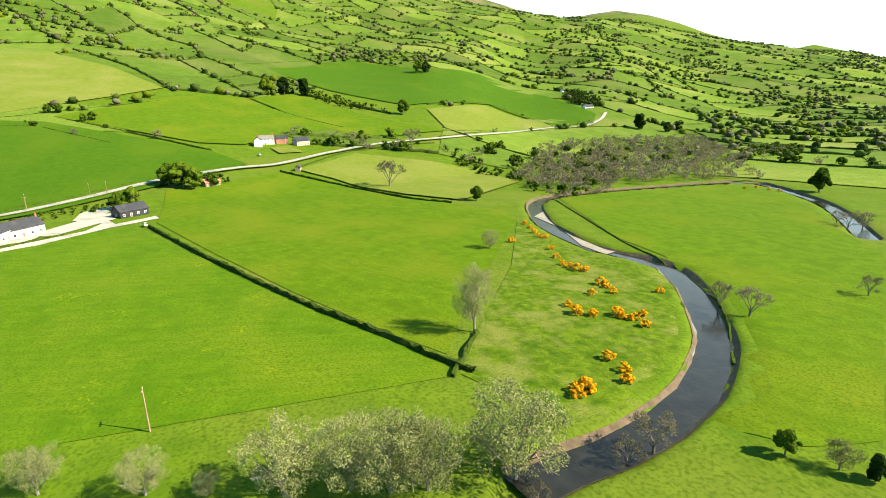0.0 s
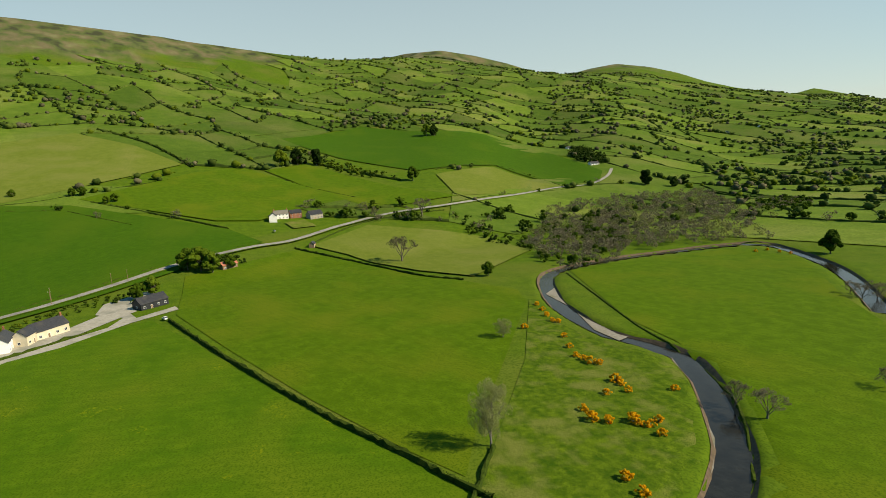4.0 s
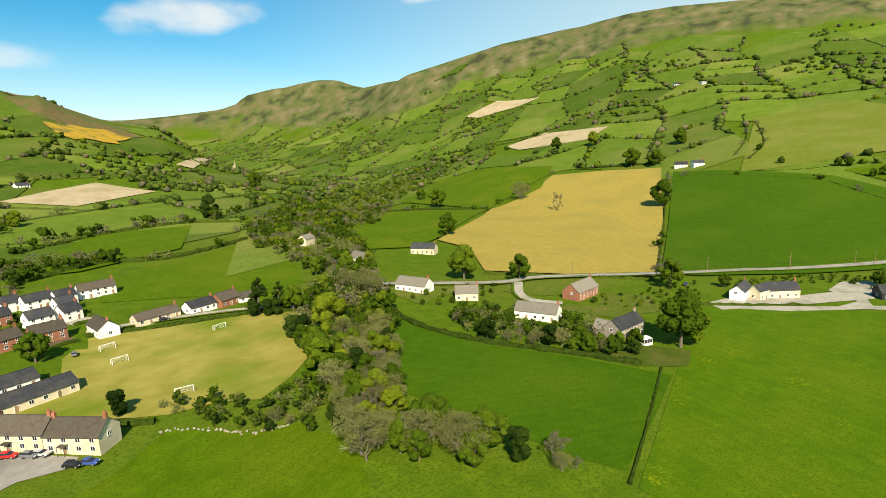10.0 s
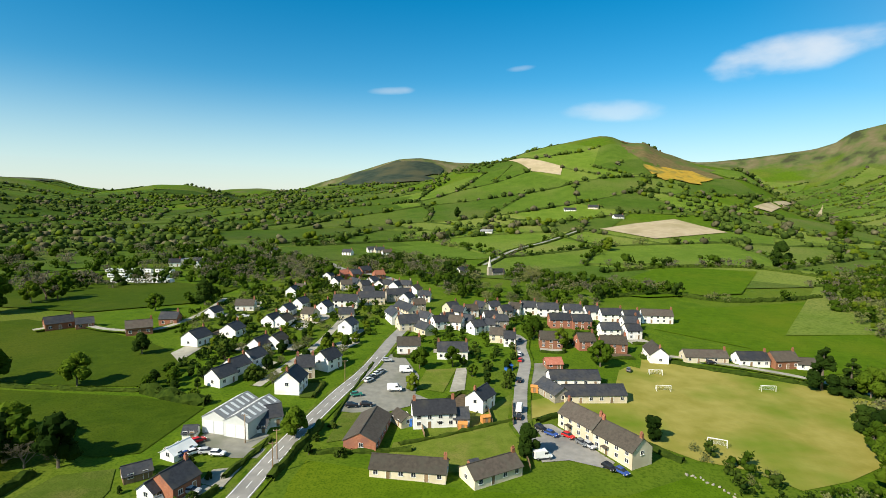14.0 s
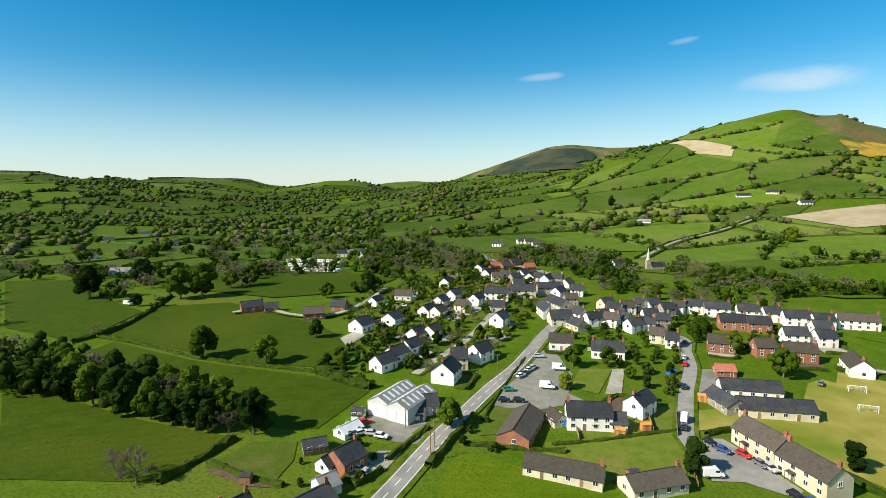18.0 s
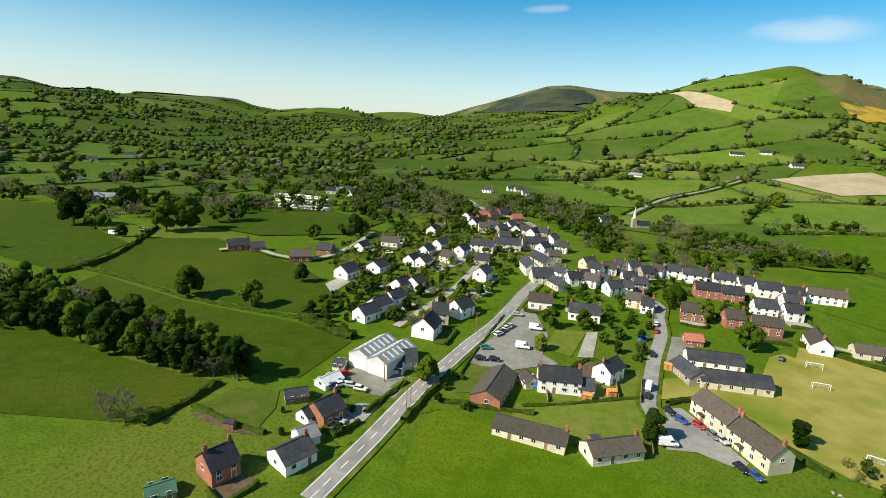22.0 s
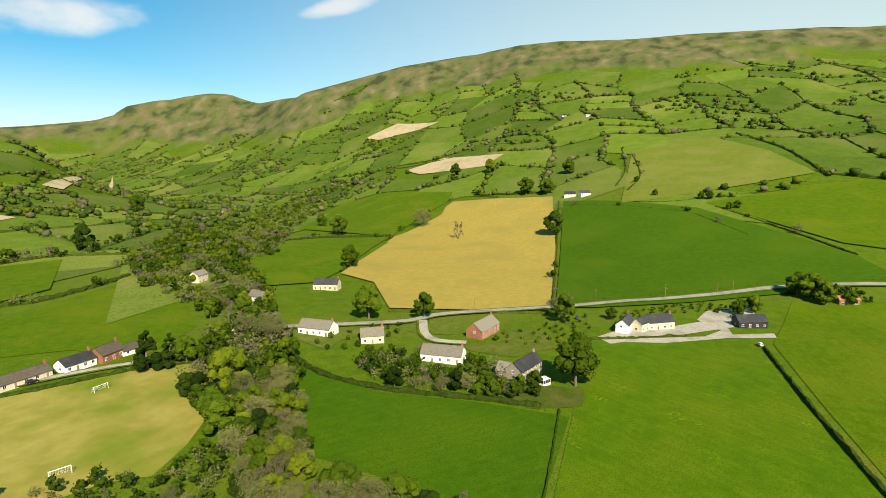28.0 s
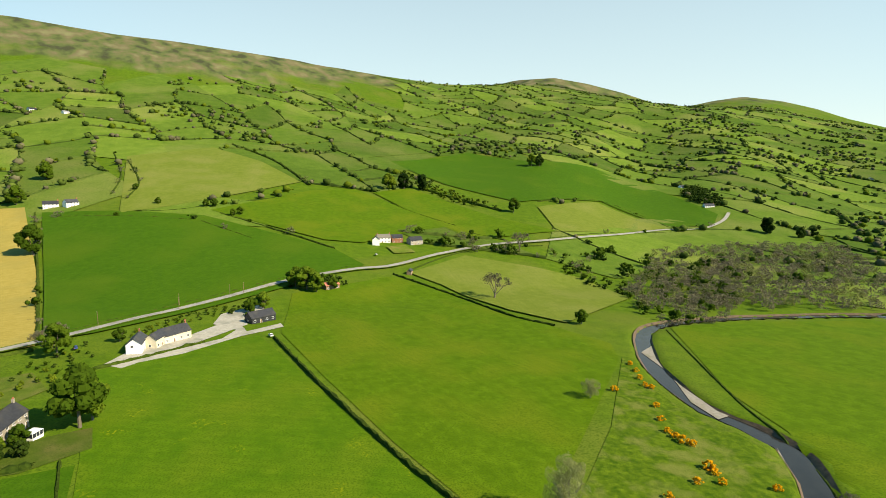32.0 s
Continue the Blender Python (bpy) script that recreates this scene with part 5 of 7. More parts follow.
hedge([(-63, 110), (-64, 125), (-64, 141)], 1.6, 1.8)
hedge([(-570, 235), (-444, 225), (-337, 188)], 2.5, 3.0)
hedge([(-73, 128), (-74, 117), (-74, 108)], 1.3, 1.4)
hedge([(92, -48), (110, -64)], 1.0, 1.0)
hedge([(270, -213), (171, -171), (132, -159), (109, -147), (90, -131), (71, -108)], 0.5, 0.8)
house(12.6, 156.8, -49, 14.2, 7.5, 7.6, CREAM, TILE, "cream rendered terraced houses with brown tiled roof and porches", 2, 2)
house(22.0, 146.0, -49, 14.2, 7.5, 7.6, CREAM, TILE, "cream rendered terraced houses with brown tiled roof and porches", 2, 2)
house(16.6, 184.0, 16, 21.4, 8.5, 5.2, CREAM, SLATE, "low school wing with slate roof and large windows", 0, 1)
house(10.5, 197.2, 14, 18.2, 8.0, 5.2, WHITE, SLATE, "low school wing with slate roof", 0, 1)
house(3.4, 182.9, -55, 12.3, 7.0, 5.0, STONE, SLATE, "low school wing with slate roof", 0, 1)
house(3.1, 213.1, 18, 6.6, 6.0, 4.0, BRICK, TILE_RED, "low red-roofed school building", 0, 1)
house(46.1, 236.5, -86, 14.0, 7.5, 6.5, WHITE, TILE, "white house with brick gable and brown roof", 1, 2)
house(66.1, 239.6, 10, 18.0, 7.0, 5.0, CREAM, TILE, "long low bungalow with brown roof", 1, 1)
house(84.7, 240.9, 12, 12.5, 7.5, 5.5, WHITE, SLATE, "white bungalow with grey slate roof", 1, 1)
house(96.9, 241.9, 19, 10.8, 7.5, 6.5, BRICK, TILE, "brick and white house with twin gables", 1, 2)
house(105.5, 241.9, 5, 7.4, 6.0, 4.5, WHITE, TILE, "white garage with brown roof", 0, 1)
house(57.4, 302.0, 6, 16.2, 7.0, 7.2, WHITE, TILE, "white rendered estate house with brown tiled roof", 1, 2)
house(33.0, 296.3, 16, 11.7, 7.0, 7.2, WHITE, SLATE, "white rendered estate house with grey slate roof", 1, 2)
house(43.1, 295.4, 19, 8.8, 7.0, 7.2, WHITE, SLATE, "white rendered estate house with grey slate roof", 1, 2)
house(12.9, 299.8, 12, 9.8, 7.0, 7.2, WHITE, SLATE, "white rendered estate house with grey slate roof", 1, 2)
house(-0.8, 298.4, 11, 11.7, 7.0, 7.2, WHITE, SLATE, "white rendered estate house with grey slate roof", 1, 2)
house(-11.2, 299.4, 14, 7.7, 7.0, 7.2, WHITE, SLATE, "white rendered estate house with grey slate roof", 1, 2)
house(6.0, 276.6, 15, 11.3, 7.0, 7.2, BRICK, SLATE, "red brick estate house with grey slate roof", 1, 2)
house(16.5, 277.6, 16, 9.8, 7.0, 7.2, BRICK, SLATE, "red brick estate house with grey slate roof", 1, 2)
house(29.4, 265.3, 16, 9.5, 7.0, 7.2, WHITE, SLATE, "white rendered estate house with grey slate roof", 1, 2)
house(40.8, 281.9, 19, 7.7, 7.0, 7.2, WHITE, SLATE, "white rendered estate house with grey slate roof", 1, 2)
house(28.9, 241.8, 9, 11.3, 7.0, 7.2, BRICK, TILE, "red brick estate house with brown tiled roof", 1, 2)
house(16.9, 242.4, 20, 7.7, 7.0, 7.2, BRICK, TILE, "red brick estate house with brown tiled roof", 1, 2)
house(1.8, 240.2, 6, 10.1, 7.0, 7.2, BRICK, TILE, "red brick estate house with brown tiled roof", 1, 2)
house(23.0, 299.3, 21, 7.9, 7.0, 7.2, WHITE, SLATE, "white rendered estate house with grey slate roof", 1, 2)
house(40.0, 266.4, 23, 7.7, 7.0, 7.2, WHITE, SLATE, "white rendered estate house with grey slate roof", 1, 2)
house(-31.4, 122.0, 5, 19.0, 7.0, 4.6, CREAM, TILE, "long low row of bungalows with brown tiled roof", 1, 1)
house(-11.4, 126.0, 42, 14.4, 7.0, 4.8, CREAM, TILE, "low bungalow row with brown tiled roof", 1, 1)
house(-48.2, 138.4, -85, 19.1, 9.0, 5.0, BRICK, TILE, "long dark roofed hall with brick gable", 0, 1)
house(-32.1, 151.2, 21, 12.8, 7.5, 7.4, WHITE, SLATE, "white semi-detached houses with slate roof", 2, 2)
house(-24.2, 153.2, 19, 4.8, 6.0, 5.0, WHITE, SLATE, "white side extension with slate roof", 0, 1)
house(-19.8, 166.3, -110, 8.7, 6.5, 7.0, WHITE, SLATE, "white cottage with slate roof", 1, 2)
house(-41.0, 148.8, -43, 6.7, 5.0, 3.6, CREAM, TILE, "low cream garden outbuilding", 0, 1)
house(-29.6, 150.6, 31, 3.2, 4.0, 3.6, CREAM, SLATE, "small porch extension with slate roof", 0, 1)
house(-57.8, 215.1, 18, 9.8, 7.0, 6.5, WHITE, TILE, "white house with brown roof", 1, 2)
house(-38.4, 213.7, 13, 12.6, 7.5, 6.5, WHITE, SLATE, "long white house with slate roof", 2, 2)
house(-67.5, 248.3, 31, 10.5, 9.0, 7.5, CREAM, SLATE, "tall cream house with slate roof beside the street", 2, 2)
house(-58.0, 244.2, -42, 9.8, 6.0, 5.5, CREAM, SLATE, "cream cottage with slate roof", 1, 2)
house(-78.9, 138.6, 38, 5.6, 7.0, 5.5, WHITE, SLATE, "white workshop house with dark roof", 0, 2)
house(-78.8, 133.4, 15, 3.6, 4.5, 3.2, WHITE, SLATE, "small white rendered outbuilding", 0, 1)
house(-85.3, 163.3, 13, 9.6, 8.5, 7.8, WHITE, SLATE, "large white house with slate roof and red chimney", 2, 2)
house(-87.0, 177.2, 28, 6.4, 8.0, 7.6, CREAM, SLATE, "pale rendered house with hipped slate roof", 2, 2)
house(-82.7, 187.2, 31, 7.2, 7.5, 7.4, WHITE, SLATE, "white house with slate roof", 1, 2)
house(-111.8, 162.2, 39, 5.6, 7.0, 6.2, WHITE, SLATE, "white bungalow with slate roof", 1, 1)
house(-112.7, 172.5, 49, 5.6, 7.0, 6.0, WHITE, SLATE, "white bungalow with slate roof", 1, 1)
house(-112.1, 183.2, 52, 6.0, 7.0, 6.0, WHITE, SLATE, "white bungalow with slate roof", 1, 1)
house(-118.2, 198.8, 49, 5.6, 7.0, 6.0, WHITE, SLATE, "white house with slate roof", 1, 2)
house(-114.2, 205.1, 51, 5.6, 7.0, 6.0, WHITE, TILE, "white house with brown roof", 1, 2)
house(-141.9, 214.9, 24, 8.8, 8.0, 6.0, WHITE, SLATE, "white bungalow with slate roof", 1, 1)
house(-148.8, 198.8, 28, 9.4, 8.5, 6.6, WHITE, SLATE, "white house with dark slate roof", 1, 2)
house(-181.4, 222.9, 20, 8.2, 7.5, 6.0, BRICK, SLATE, "red brick house with slate roof", 1, 2)
house(-93.4, 235.0, 52, 8.7, 7.0, 7.0, WHITE, SLATE, "white house with slate roof", 1, 2)
house(-133.6, 235.3, 39, 7.7, 7.0, 6.0, WHITE, SLATE, "white house with slate roof", 1, 2)
house(-127.7, 235.8, 34, 7.7, 7.0, 6.0, WHITE, TILE, "white house with brown roof", 1, 2)
house(-136.7, 255.9, 50, 7.7, 7.0, 6.0, WHITE, SLATE, "white house with slate roof", 1, 2)
house(-136.8, 272.5, 35, 7.7, 7.0, 6.0, WHITE, SLATE, "white house with slate roof", 1, 2)
house(-162.7, 258.6, 18, 10.1, 7.0, 6.0, WHITE, TILE, "pale house with brown roof", 1, 2)
house(-170.9, 242.1, 23, 6.6, 6.0, 5.0, WHITE, SLATE, "small white rendered bungalow", 1, 1)
house(-103.9, 258.2, 24, 7.7, 7.0, 6.0, CREAM, SLATE, "cream house with slate roof", 1, 2)
house(-113.8, 282.1, 14, 13.7, 7.5, 7.5, WHITE, SLATE, "white street house with slate roof", 2, 2)
house(-102.9, 294.5, 22, 15.4, 7.5, 7.5, CREAM, SLATE, "grey street terrace with slate roof", 2, 2)
house(-90.0, 307.4, 28, 15.3, 7.5, 7.5, STONE, SLATE, "stone street terrace with slate roof", 2, 2)
house(-75.7, 274.4, -46, 17.4, 7.0, 7.2, CREAM, SLATE, "cream street house with slate roof", 1, 2)
house(-78.2, 261.0, -57, 14.0, 7.0, 7.2, WHITE, SLATE, "white rendered street house", 1, 2)
house(-151.6, 369.9, 58, 8.4, 7.0, 7.0, BRICK, TILE_RED, "red brick house with red roof", 1, 2)
house(-144.2, 373.6, 57, 8.5, 7.0, 7.0, BRICK, SLATE, "red brick house with slate roof", 1, 2)
house(-143.6, 392.3, 58, 9.2, 7.0, 7.0, BRICK, SLATE, "red brick house with slate roof", 1, 2)
house(-125.6, 374.6, 44, 7.7, 7.0, 7.0, BRICK, TILE_RED, "red brick house with red roof", 1, 2)
house(-159.8, 360.9, 32, 7.2, 6.5, 6.5, WHITE, SLATE, "white rendered village house with slate roof", 1, 2)
house(-144.8, 341.8, 29, 7.2, 6.5, 6.5, WHITE, SLATE, "white rendered village house with slate roof", 1, 2)
house(-133.9, 331.6, 30, 7.2, 6.5, 6.5, CREAM, TILE, "cream rendered village house with brown tiled roof", 1, 2)
house(-130.9, 340.6, -34, 10.7, 6.5, 6.5, WHITE, SLATE, "white rendered village house with slate roof", 1, 2)
house(-121.5, 333.2, 53, 7.4, 6.5, 6.5, STONE, SLATE, "grey stone village house with slate roof", 1, 2)
house(-122.0, 349.9, 54, 7.9, 6.5, 6.5, WHITE, SLATE, "white rendered village house with slate roof", 1, 2)
house(-113.1, 339.3, -20, 8.1, 6.5, 6.5, WHITE, TILE, "white rendered village house with brown tiled roof", 1, 2)
house(-106.5, 339.4, -20, 8.0, 6.5, 6.5, CREAM, SLATE, "cream rendered village house with slate roof", 1, 2)
house(-100.3, 336.6, 66, 9.8, 6.5, 6.5, WHITE, SLATE, "white rendered village house with slate roof", 1, 2)
house(-95.0, 341.1, 1, 7.2, 6.5, 6.5, STONE, SLATE, "grey stone village house with slate roof", 1, 2)
house(-84.8, 326.9, 1, 7.2, 6.5, 6.5, WHITE, TILE, "white rendered village house with brown tiled roof", 1, 2)
house(-74.5, 310.9, 6, 7.2, 6.5, 6.5, WHITE, SLATE, "white rendered village house with slate roof", 1, 2)
house(-112.2, 314.2, 28, 7.2, 6.5, 6.5, CREAM, SLATE, "cream rendered village house with slate roof", 1, 2)
house(-83.1, 302.1, 27, 7.2, 6.5, 6.5, WHITE, SLATE, "white rendered village house with slate roof", 1, 2)
house(-72.6, 288.6, 27, 7.2, 6.5, 6.5, STONE, TILE, "grey stone village house with brown tiled roof", 1, 2)
house(-61.6, 260.8, -25, 7.2, 6.5, 6.5, WHITE, SLATE, "white rendered village house with slate roof", 1, 2)
house(-53.3, 255.1, 40, 7.2, 6.5, 6.5, WHITE, SLATE, "white rendered village house with slate roof", 1, 2)
house(-50.6, 261.9, 41, 7.2, 6.5, 6.5, CREAM, SLATE, "cream rendered village house with slate roof", 1, 2)
house(-44.8, 257.6, -12, 7.2, 6.5, 6.5, WHITE, TILE, "white rendered village house with brown tiled roof", 1, 2)
house(-40.5, 261.9, -12, 7.2, 6.5, 6.5, STONE, SLATE, "grey stone village house with slate roof", 1, 2)
house(-34.1, 252.4, 49, 7.2, 6.5, 6.5, WHITE, SLATE, "white rendered village house with slate roof", 1, 2)
house(-28.9, 257.5, 5, 7.2, 6.5, 6.5, WHITE, SLATE, "white rendered village house with slate roof", 1, 2)
house(-22.4, 241.8, 5, 7.2, 6.5, 6.5, CREAM, TILE, "cream rendered village house with brown tiled roof", 1, 2)
house(-16.5, 237.6, 6, 5.2, 6.5, 6.5, WHITE, SLATE, "white rendered village house with slate roof", 1, 2)
house(-23.8, 266.9, 23, 7.2, 6.5, 6.5, STONE, SLATE, "grey stone village house with slate roof", 1, 2)
house(-29.6, 273.2, 25, 7.2, 6.5, 6.5, WHITE, SLATE, "white rendered village house with slate roof", 1, 2)
house(-41.8, 283.9, 25, 7.2, 6.5, 6.5, WHITE, TILE, "white rendered village house with brown tiled roof", 1, 2)
house(-37.5, 293.2, -29, 7.2, 6.5, 6.5, CREAM, SLATE, "cream rendered village house with slate roof", 1, 2)
house(-31.0, 295.9, 41, 7.2, 6.5, 6.5, WHITE, SLATE, "white rendered village house with slate roof", 1, 2)
house(-23.6, 288.7, 41, 7.2, 6.5, 6.5, STONE, SLATE, "grey stone village house with slate roof", 1, 2)
house(-18.5, 296.1, -14, 7.2, 6.5, 6.5, WHITE, TILE, "white rendered village house with brown tiled roof", 1, 2)
house(-47.4, 278.6, -13, 7.2, 6.5, 6.5, WHITE, SLATE, "white rendered village house with slate roof", 1, 2)
house(-53.2, 286.6, 55, 7.7, 6.5, 6.5, CREAM, SLATE, "cream rendered village house with slate roof", 1, 2)
house(-156.9, 301.7, 2, 7.2, 6.5, 6.5, WHITE, SLATE, "white rendered village house with slate roof", 1, 2)
house(-155.9, 309.3, 2, 7.2, 6.5, 6.5, STONE, TILE, "grey stone village house with brown tiled roof", 1, 2)
house(-199.2, 495.4, -3, 9.8, 6.5, 6.5, WHITE, SLATE, "white rendered village house with slate roof", 1, 2)
house(-182.7, 520.2, 33, 9.9, 6.5, 6.5, WHITE, SLATE, "white rendered village house with slate roof", 1, 2)
house(-174.4, 519.6, 33, 9.8, 6.5, 6.5, CREAM, SLATE, "cream rendered village house with slate roof", 1, 2)
house(-160.6, 501.8, 33, 9.6, 6.5, 6.5, WHITE, TILE, "white rendered village house with brown tiled roof", 1, 2)
house(-299.9, 404.6, -12, 10.4, 6.5, 6.5, STONE, SLATE, "grey stone village house with slate roof", 1, 2)
house(-288.1, 391.9, 75, 8.4, 6.5, 6.5, WHITE, SLATE, "white rendered village house with slate roof", 1, 2)
house(-68.5, 411.6, 52, 10.5, 6.5, 6.5, WHITE, SLATE, "white rendered village house with slate roof", 1, 2)
house(-120.5, 250.2, -11, 7.2, 6.5, 6.5, CREAM, TILE, "cream rendered village house with brown tiled roof", 1, 2)
house(-120.0, 267.0, -12, 7.2, 6.5, 6.5, WHITE, SLATE, "white rendered village house with slate roof", 1, 2)
house(-87.8, 71.0, 76, 6.6, 7.5, 7.0, BRICK, SLATE, "orange brick house with dark slate roof", 2, 2)
house(-77.0, 82.8, 75, 8.4, 8.0, 5.2, WHITE, SLATE, "white bungalow with dark slate roof", 1, 1)
house(-79.6, 90.5, 68, 4.8, 6.0, 4.2, WHITE, SHEET, "grey flat-roofed annex", 0, 1)
house(-82.0, 101.0, 79, 7.6, 8.0, 6.0, BRICK, SLATE, "orange brick bungalow with dark roof", 1, 2)
house(-84.9, 98.6, 82, 6.1, 5.0, 4.2, WHITE, SLATE, "white side wing of the bungalow", 0, 1)
house(-94.7, 103.7, 50, 6.2, 5.0, 3.4, WOOD, SLATE, "dark wooden garden shed", 0, 1)
house(-92.5, 60.0, 63, 5.6, 5.0, 3.0, WOOD, GREEN_SHEET, "green sheet-roofed garage", 0, 1)
house(-92.2, 115.2, 79, 7.0, 5.0, 3.2, CLEAR, CLEAR, "pale glass greenhouse beside the yard", 0, 1)
house(-96.0, 125.2, 21, 3.6, 4.5, 3.0, WHITE, SLATE, "small white garden shed", 0, 1)
house(-223.2, 200.7, 57, 11.3, 7.0, 6.0, BRICK, SLATE, "red brick farmhouse with slate roof", 1, 2)
house(-213.2, 205.0, 49, 7.2, 6.0, 5.0, BRICK, SLATE, "small red brick outbuilding", 0, 1)
house(-183.5, 205.1, 42, 10.8, 7.5, 6.2, BRICK, TILE, "red brick house with pale tiled roof", 1, 2)
house(-415.2, 246.1, 36, 15.5, 12.0, 5.5, WALL_SHEET, SHEET, "pale sheet-clad farm shed", 0, 1)
house(-540.3, 556.2, 7, 14.4, 9.0, 5.5, CREAM, TILE, "pale rendered farm building", 0, 1)
house(-314.1, 403.7, 49, 8.8, 8.0, 5.5, WHITE, SHEET, "pale rendered farm building", 0, 1)
house(225.6, 132.3, 2, 18.6, 9.0, 8.0, BRICK, TILE_PALE, "red brick house with brown tiled roof", 1, 2)
house(183.8, 127.5, -73, 18.4, 8.5, 6.8, WHITE, TILE_PALE, "white bungalow with brown tiled roof", 1, 1)
house(187.2, 90.2, -4, 16.1, 7.5, 8.6, STONE, SLATE, "stone house with slate roof and white conservatory", 1, 2)
house(182.9, 95.3, -85, 7.4, 6.5, 6.5, STONE, TILE_PALE, "low stone house wing", 0, 1)
house(176.4, 199.0, -76, 18.2, 8.5, 7.1, WHITE, TILE_PALE, "large white bungalow with pale brown roof", 1, 1)
house(183.7, 169.2, -46, 10.9, 7.5, 6.8, CREAM, TILE_PALE, "bungalow with grey-brown roof", 1, 1)
house(245.3, 266.8, -63, 17.1, 8.0, 7.4, CREAM, SLATE, "cream bungalow with dark roof", 1, 1)
house(194.6, 270.1, -90, 15.3, 7.0, 7.8, WHITE, TILE_PALE, "white cottage beside the stream", 1, 2)
house(202.6, 349.9, 26, 11.9, 7.0, 8.5, CREAM, TILE_PALE, "cottage among the trees", 1, 2)
house(275.7, 76.0, 4, 14.0, 6.5, 7.4, WHITE, SLATE, "small white gabled cottage", 1, 2)
house(290.8, 63.6, -44, 15.2, 8.0, 7.4, CREAM, SLATE, "cream bungalow with slate roof", 1, 1)
house(281.6, 69.1, -16, 10.1, 6.0, 7.1, CREAM, SLATE, "cream gabled wing of the bungalow", 0, 1)
house(324.0, 23.8, -55, 15.4, 8.0, 6.5, DARK_SHEET, SLATE, "open black farm barn with slate-blue roof", 0, 1)
house(531.0, -71.0, -6, 9.2, 7.0, 8.6, WHITE, SLATE, "white farmhouse with slate roof", 1, 2)
house(542.1, -80.1, -88, 13.5, 8.0, 8.6, WHITE, TILE_PALE, "white farmhouse with pale roof", 2, 2)
house(543.0, -94.0, -82, 11.5, 7.0, 8.5, BRICK, SLATE, "red brick farm building", 0, 2)
house(538.0, -112.0, -70, 14.5, 8.5, 8.5, STONE, SLATE, "dark stone barn with slate roof", 0, 2)
house(667.5, 263.7, -66, 14.3, 8.0, 8.6, WHITE, SLATE, "white farmhouse on the slope", 1, 2)
house(668.2, 244.6, -43, 12.8, 8.0, 8.6, WHITE, SLATE, "white farm building on the slope", 1, 2)
house(744.7, -646.5, -93, 18.1, 8.0, 7.0, WHITE, SLATE, "white house at the road bend", 1, 2)
house(902.5, -720.2, -82, 18.5, 8.0, 6.0, WHITE, SLATE, "white house by the dark wood", 1, 2)
house(1258.8, -740.2, -22, 14.4, 9.0, 8.0, STONE, TILE_PALE, "lone stone barn in a field", 1, 2)
house(396.1, -20.4, -59, 11.8, 5.0, 5.7, WOOD, TILE_RED, "small wooden field shed", 0, 1)
house(436.9, -87.5, -26, 6.4, 4.0, 5.0, WOOD, SLATE, "small wooden field shed", 0, 1)
house(481.9, 760.5, 16, 12.8, 8.0, 6.0, BRICK, TILE_PALE, "pink rendered farm building", 0, 2)
house(665.1, 986.6, -14, 12.8, 8.0, 7.0, WHITE, SLATE, "white farmhouse among trees", 1, 2)
house(1031.5, 960.5, -45, 14.4, 9.0, 7.0, WHITE, SLATE, "white farm on the slope", 1, 2)
house(1196.8, 492.1, -38, 14.4, 9.0, 7.0, WHITE, SLATE, "white farm high on the hillside", 1, 2)
house(1187.7, 432.2, -38, 14.4, 9.0, 7.0, WHITE, SHEET, "long farm shed high on the hillside", 0, 2)
house(91.5, 819.5, 20, 14.8, 9.0, 7.0, WHITE, SLATE, "white house on the hill", 1, 2)
house(-85.9, 689.2, 3, 16.0, 10.0, 6.0, WHITE, SHEET, "long pale farm sheds below the hill", 0, 2)
house(60.0, 882.4, -12, 16.0, 10.0, 8.0, CREAM, SLATE, "large cream country house on the hillside", 2, 2)
house(23.4, 867.7, 7, 18.4, 9.0, 7.0, WHITE, SLATE, "white farmhouse on the hillside", 1, 2)
house(-101.0, 1286.8, -27, 14.4, 9.0, 7.0, WHITE, SLATE, "white cottage high on the hill", 1, 2)
house(1010.3, -1335.3, -44, 19.2, 12.0, 7.0, STONE, SHEET, "long grey farm sheds", 0, 2)
house(1014.2, -1476.8, -52, 17.6, 11.0, 7.0, WHITE, SHEET, "long pale farm sheds", 0, 2)
house(941.0, -1492.3, -67, 16.0, 10.0, 7.0, BRICK, SLATE, "small red brick farmhouse", 1, 2)
house(-561.0, 395.8, 41, 10.1, 8.0, 6.5, WHITE, SLATE, "white house among the valley trees", 1, 2)
house(-682.4, 393.4, 48, 10.4, 8.0, 6.5, WHITE, SLATE, "white house among the valley trees", 1, 2)
house(-532.5, 289.5, 41, 8.8, 8.0, 6.5, WHITE, SLATE, "white house among the valley trees", 1, 2)
house(-719.2, 465.7, 49, 11.9, 8.0, 6.5, WHITE, SLATE, "white house among the valley trees", 1, 2)
house(-314.4, 393.1, 34, 8.8, 8.0, 6.5, WHITE, SLATE, "white house among the valley trees", 1, 2)
house(-365.0, 498.6, 32, 10.9, 8.0, 6.5, WHITE, SLATE, "white house among the valley trees", 1, 2)
house(-277.6, 489.4, 30, 10.2, 8.0, 6.5, WHITE, SLATE, "white house among the valley trees", 1, 2)



